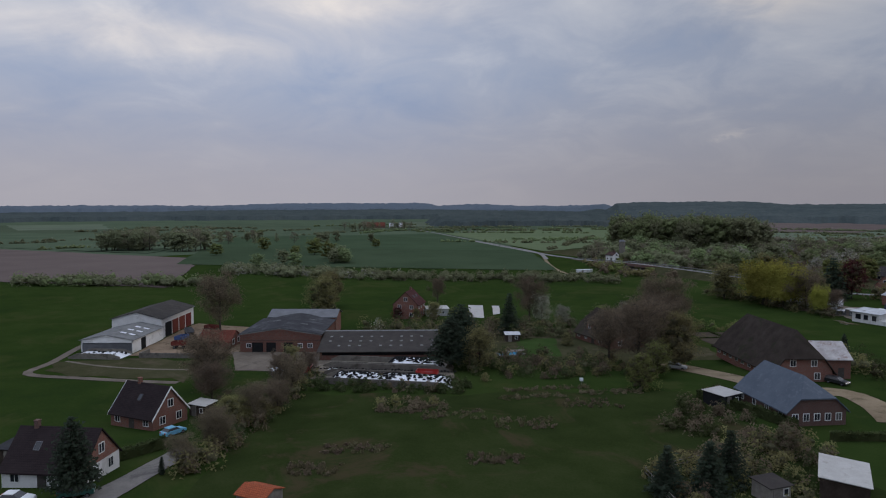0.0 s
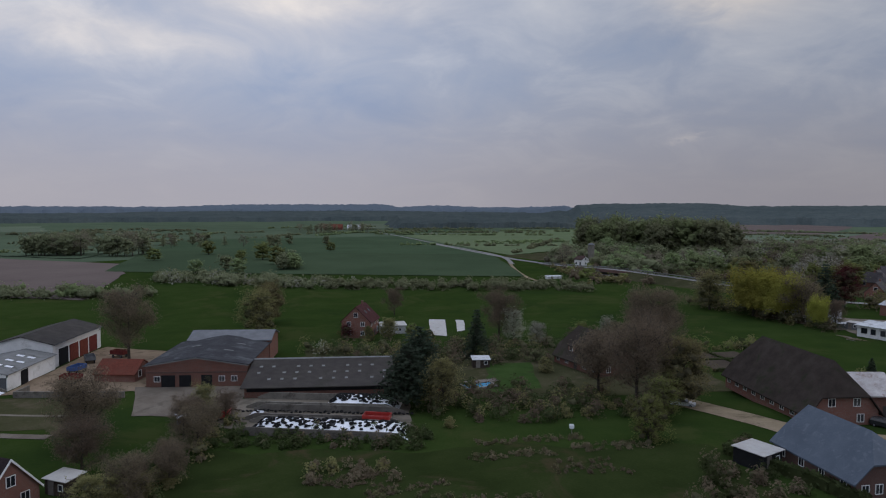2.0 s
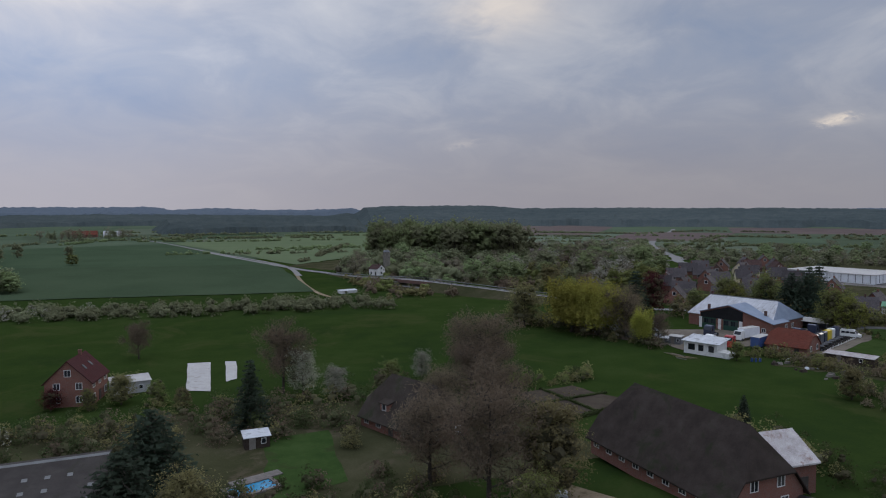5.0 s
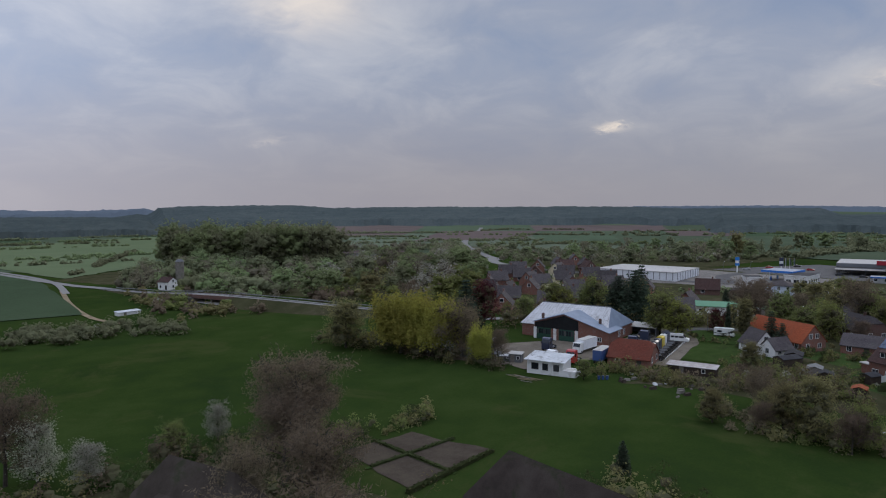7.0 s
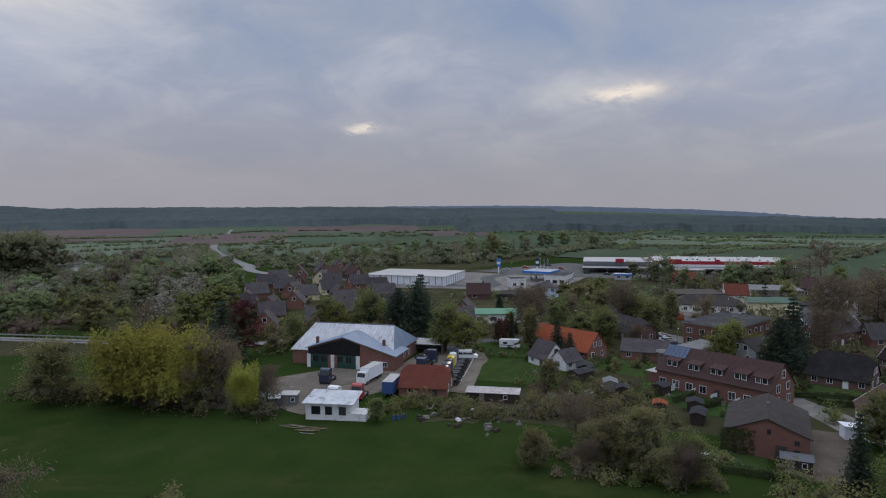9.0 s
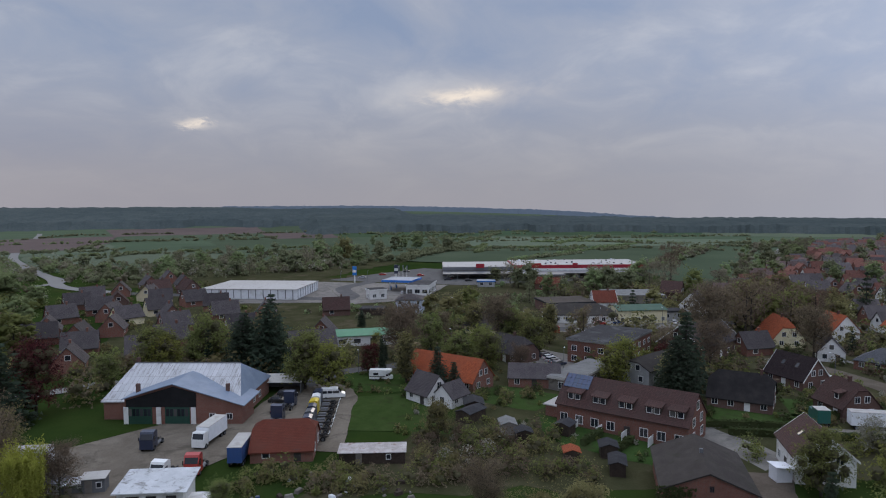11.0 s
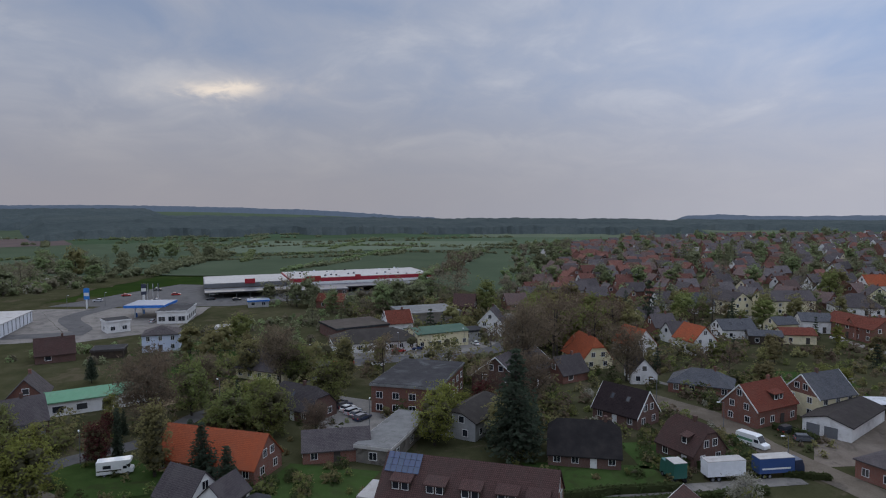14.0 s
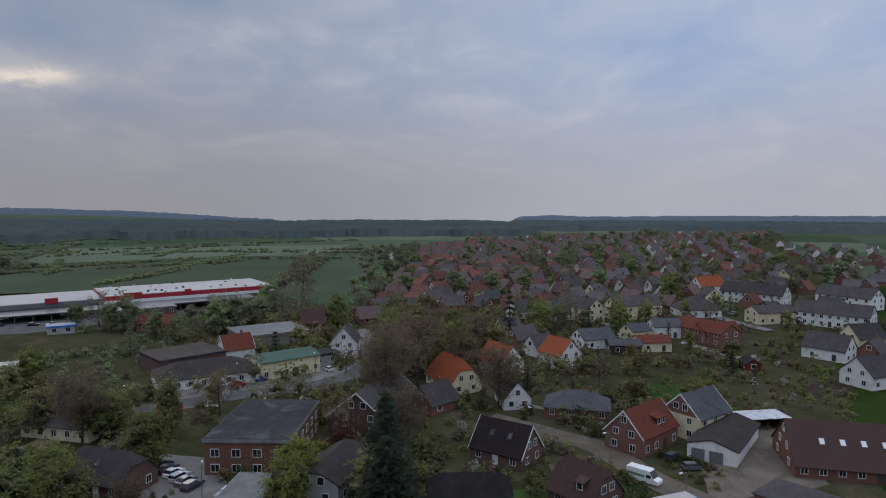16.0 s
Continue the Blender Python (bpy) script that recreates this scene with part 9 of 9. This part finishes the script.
def bridge():
    (x0, y0, h0), (x1, y1, h1) = BANK[0][-1], BANK[1][0]
    ln = math.hypot(x1 - x0, y1 - y0)
    t = thing("bridge", (x0 + x1) / 2, (y0 + y1) / 2, math.degrees(math.atan2(y1 - y0, x1 - x0)), None, "low road bridge with a red-brown girder over a dark underpass", "bridge")
    part("deck", Shape().box(-ln / 2 - 1, -3.3, 2.5, ln / 2 + 1, 3.3, 3.3), "concrete", t)
    part("carriageway", Shape().box(-ln / 2 - 1, -2.8, 3.3, ln / 2 + 1, 2.8, 3.36), "road_far", t)
    for sg in (-1, 1):
        part("girder", Shape().box(-ln / 2 - 3, sg * 3.5 - 0.15, 1.9, ln / 2 + 3, sg * 3.5 + 0.15, 3.5), "brick_dark", t)
        part("handrail", Shape().tube((-ln / 2 - 3, sg * 3.5, 4.4), (ln / 2 + 3, sg * 3.5, 4.4), 0.1, 0.1, 6), "fibre_pale", t)
        for k in range(9):
            part("post", Shape().box(-0.06, -0.06, 3.5, 0.06, 0.06, 4.4), "metal_grey", t, m=pose(-ln / 2 + k * ln / 8, sg * 3.5, 0))
        part("abutment", Shape().box(sg * ln / 2 - 1.2, -5.5, -0.5, sg * ln / 2 + 1.2, 5.5, 2.5), "concrete", t)
    part("pier", Shape().box(-0.4, -3, -0.3, 0.4, 3, 2.5), "concrete", t)


for bank in BANK:
    embankment(bank)
    for (ax, ay, ah), (bx, by, bh) in zip(bank, bank[1:]):
        n = Vector((-(by - ay), bx - ax)).normalized() * 2.9
        for sg in (-1, 1):
            guard_rail((ax + n.x * sg, ay + n.y * sg), (bx + n.x * sg, by + n.y * sg), ah, bh)
bridge()


def silo(x, y):
    t = thing("silo", x, y, 0, None, "grey concrete tower silo among trees", "silo")
    part("shaft", Shape().tube((0, 0, -0.5), (0, 0, 12), 2.2, 2.2, 16), "concrete", t)
    part("cap", Shape().tube((0, 0, 12), (0, 0, 13.2), 2.4, 1.2, 16), "metal_grey", t)


silo(128, 474)
patch("pond", [(288, 604), (332, 614), (303, 541), (283, 553)], "pond_water", 0.3, "still pond reflecting the pale sky", "pond", 6, 3)
house(117, 457, -60, 7, 6, 4.2, 6.2, "render_white", "tile_brown", detail=1, label="small white house beside the bypass")
shed(84, 393, 15, 9, 3, 1.3, "render_white", "fibre_white", "low white field shelter beside the dirt track")
along((-125, 1105), (-95, 1105), 14, 4, 9, wall="brick_red", roof="tile_red", detail=0, label="distant brick farm with red roofs", name="far_farm")
along((-88, 1110), (-66, 1110), 14, 4, 8, wall="render_white", roof="fibre_white", detail=0, chimney=False, label="distant farm hall with a white roof", name="far_farm")


# ---- lamps, signs, poles, fences ----
def street_lamp(x, y, hd=0, h=6.0):
    t = thing("street_lamp", x, y, hd, None, "grey street lamp with a short arm", "street lamp")
    part("pole", Shape().tube((0, 0, -0.3), (0, 0, h), 0.09, 0.06, 8), "metal_grey", t)
    a = part("arm", Shape().tube((0, 0, h), (1.1, 0, h + 0.15), 0.05, 0.04, 6), "metal_grey", t)
    part("lamp_head", Shape().box(0.9, -0.14, h + 0.08, 1.6, 0.14, h + 0.24, taper=0.04), "film_white", a)


for x, y, hd in ((226, 228, 30), (247, 221, 60), (262, 213, 40), (243, 99, 90), (262, 107, 60), (318, 172, 10), (327, 150, 10), (340, 118, 0), (300, 198, 0), (222, 96.5, 100), (246, 176, 0), (395, 318, 0), (404, 306, 0), (420, 290, 0), (440, 270, 0)):
    street_lamp(x, y, hd)
for x, y, h, m in ((398, 311, 9, "blue_cladding"), (412, 292, 9, "paint_navy")):
    t_ = thing("sign_pylon", x, y, -80, None, "tall advertising pylon at the shopping estate", "sign")
    part("post", Shape().box(-0.3, -0.2, -0.3, 0.3, 0.2, h * 0.45), "frame_white", t_)
    part("panel", Shape().box(-1.1, -0.25, h * 0.45, 1.1, 0.25, h), m, t_)
    part("panel_band", Shape().box(-1.05, -0.28, h * 0.62, 1.05, 0.28, h * 0.78), "frame_white", t_)
for k in range(4):
    t_ = thing("flagpole", 420 + k * 0.6, 296 - k * 2.2, 0, None, "white flagpole with a blue banner", "flagpole", "row of flagpoles")
    part("pole", Shape().tube((0, 0, -0.3), (0, 0, 8), 0.07, 0.05, 6), "frame_white", t_)
    part("banner", Shape().box(0.05, -0.03, 4, 1.2, 0.03, 7.8), "paint_navy", t_)


def fence(pts, h=1.4, mat="grey_wood", label="low wooden fence", step=2.2, rails=2):
    x0, y0 = pts[0]
    t = thing("fence", x0, y0, 0, None, label, "fence")
    zb = g(x0, y0)
    for (ax, ay), (bx, by) in zip(pts, pts[1:]):
        n = max(1, int(math.hypot(bx - ax, by - ay) / step))
        prev = None
        for k in range(n + 1):
            x, y = ax + (bx - ax) * k / n - x0, ay + (by - ay) * k / n - y0
            z = g(x + x0, y + y0) - zb
            part("post", Shape().box(x - 0.06, y - 0.06, z - 0.2, x + 0.06, y + 0.06, z + h), mat, t)
            if prev:
                for r in range(rails):
                    zz = h * (0.45 + 0.45 * r / max(1, rails - 1))
                    part("rail", Shape().tube((prev[0], prev[1], prev[2] + zz), (x, y, z + zz), 0.05, 0.05, 4), mat, t)
            prev = (x, y, z)
    return t


fence([(204.5, 222.5), (192, 217.5), (179, 212.5)], 0.8, "frame_white", "row of white kerb posts along the lorry park", 2.0, 1)
fence([(313, 243), (317, 224), (333, 222), (335, 240)], 1.6, "frame_dark", "dark garden fence round the villa", 2.4, 3)
fence([(29, 78), (28, 90), (40, 96)], 1.3, "grey_wood", "weathered fence round the spruce garden", 2.4, 2)
fence([(158, 146), (163, 149), (166, 154)], 0.5, "concrete", "curved low garden edging", 1.0, 1)
# timber, rubble and clutter at the field edge
rnd_c = random.Random(31)
for k in range(14):
    x, y = 136 + rnd_c.uniform(-1.5, 1.5), 224 + rnd_c.uniform(-4, 4)
    tagged(new("plank", Shape().box(-1.5, -0.09, 0, 1.5, 0.09, 0.08).mesh("plank", "sand_track" if k % 3 else "grey_wood")), "loose pale plank lying on the grass", "plank", "timber at the field edge").matrix_basis = pose(x, y, g(x, y) + 0.05 + 0.09 * (k % 3), 0, 0, rnd_c.uniform(95, 130))
for k in range(30):
    x, y = 150 + rnd_c.uniform(0, 14), 208 - 1.6 * rnd_c.uniform(0, 12) + rnd_c.uniform(-2, 2)
    if free(x, y, 0.4):
        s = rnd_c.uniform(0.3, 0.9)
        tagged(new("rubble", Shape().box(-s, -s * 0.6, -0.1, s, s * 0.6, s * 0.7, taper=s * 0.2).mesh("rubble", rnd_c.choice(["grey_wood", "concrete", "dark_wood", "film_white"]))), "lump of rubble and scrap at the field edge", "rubble", "rubble").matrix_basis = pose(x, y, g(x, y), rnd_c.uniform(-9, 9), rnd_c.uniform(-9, 9), rnd_c.uniform(0, 180))
for k in range(10):
    x, y = 130 + k * 1.2, 262 - k * 3.1
    shed(x + 6, y + 3, -68 + rnd_c.uniform(-20, 20), rnd_c.uniform(3, 6), 2.3, rnd_c.uniform(1.4, 2.4), rnd_c.choice(["grey_wood", "metal_grey", "render_white", "dark_wood"]), rnd_c.choice(["fibre_white", "felt_pale", "metal_grey"]), "scrap trailer or hut behind the willows", "hut")
for k in range(3):
    t_ = thing("barrel", 149 + k * 0.8, 210.8 - k * 0.6, 0, None, "blue plastic barrel beside the site office", "barrel", "barrels")
    part("drum", Shape().tube((0, 0, 0), (0, 0, 0.95), 0.32, 0.32, 12), "paint_blue", t_)
    part("lid", Shape().tube((0, 0, 0.95), (0, 0, 1.0), 0.28, 0.28, 12), "paint_navy", t_)
t_ = thing("tarpaulin", 160.5, 152.8, 20, None, "white tarpaulin spread over a heap", "tarpaulin")
part("sheet", Shape().sheet([[(-1.8, -1.2, 0.3), (1.6, -1.0, 0.25), (0.3, 0.2, 1.1), (-0.6, 0.3, 1.0)], [(1.6, -1.0, 0.25), (1.9, 1.3, 0.2), (0.3, 0.2, 1.1)], [(1.9, 1.3, 0.2), (-1.6, 1.4, 0.2), (-0.6, 0.3, 1.0), (0.3, 0.2, 1.1)], [(-1.6, 1.4, 0.2), (-1.8, -1.2, 0.3), (-0.6, 0.3, 1.0)]], 0.1), "film_white", t_)

# concrete clamp wall and covered heap by the machine hall
t_ = thing("concrete_wall", -68.5, 173.8, -3, None, "long low concrete wall of an empty clamp", "wall")
part("wall", Shape().box(-11.5, -0.2, -0.2, 11.5, 0.2, 1.3), "concrete", t_)
part("end_wall", Shape().box(-11.7, -0.2, -0.2, -11.3, 5, 1.3), "concrete", t_)
clamp(-91, 175.5, -4, 14, 6, 1.0, "black film heap with tyres before the low hall", -7, 7, 34, 11)
patch("hall_yard", [(-84, 176), (-56, 178), (-54, 214), (-84, 226)], "sand_track", 0.09, "sandy yard between the farm buildings", "yard", 4)
for k, (x, y) in enumerate(((-74, 186), (-71, 200), (-77, 195), (-79, 206), (-74, 212))):
    wagon(x, y, 40 * k, ("red_wood", "grey_wood", "paint_blue", "metal_grey", "red_wood")[k], "old farm trailer parked between the halls", 4.2)


def ivy():
    """Ivy over part of the barn's gable."""
    s, rnd = Shape(), random.Random(8)
    for _ in range(700):
        y, z = 146.2 + rnd.random() * 5.4, rnd.random() * 5.2
        if rnd.random() < 0.25 + 0.14 * (y - 146.2) and z < 4.6 + 0.4 * noise.noise((y, z, 2)):
            leaf_cards(s, rnd, (165.9 - (y - 144.3) * 0.087, y, g(166, 148) + z), 1, 0.12, 0.5, 0.9, 0.9, (-1.6, 0, 0.2))
    tagged(new("ivy", s.mesh("ivy", "hedge_leaf")), "dark green ivy climbing over the brick barn gable", "ivy", "", "stuff")


ivy()
box_truck(143, 262, -68, "paint_white", "film_white", 11, "white lorry trailer stored behind the willows", None, False)
box_truck(150, 256, -66, "paint_white", "film_white", 9, "pale lorry trailer stored on the gravel", None, False)
t_ = thing("skip_container", 297, 187.5, -70, None, "large red steel skip beside the street", "container")
part("side", Shape().box(-3, -1.2, 0.1, 3, -1.1, 2.2).box(-3, 1.1, 0.1, 3, 1.2, 2.2).box(-3, -1.1, 0.1, -2.9, 1.1, 2.2).box(2.9, -1.1, 0.1, 3, 1.1, 2.2), "paint_red", t_)
part("floor", Shape().box(-2.9, -1.1, 0.1, 2.9, 1.1, 0.2), "metal_grey", t_)
for k in range(5):
    part("rib", Shape().box(-0.05, -1.28, 0.1, 0.05, -1.2, 2.2), "paint_red", t_, m=pose(-2.4 + k * 1.2, 0, 0))
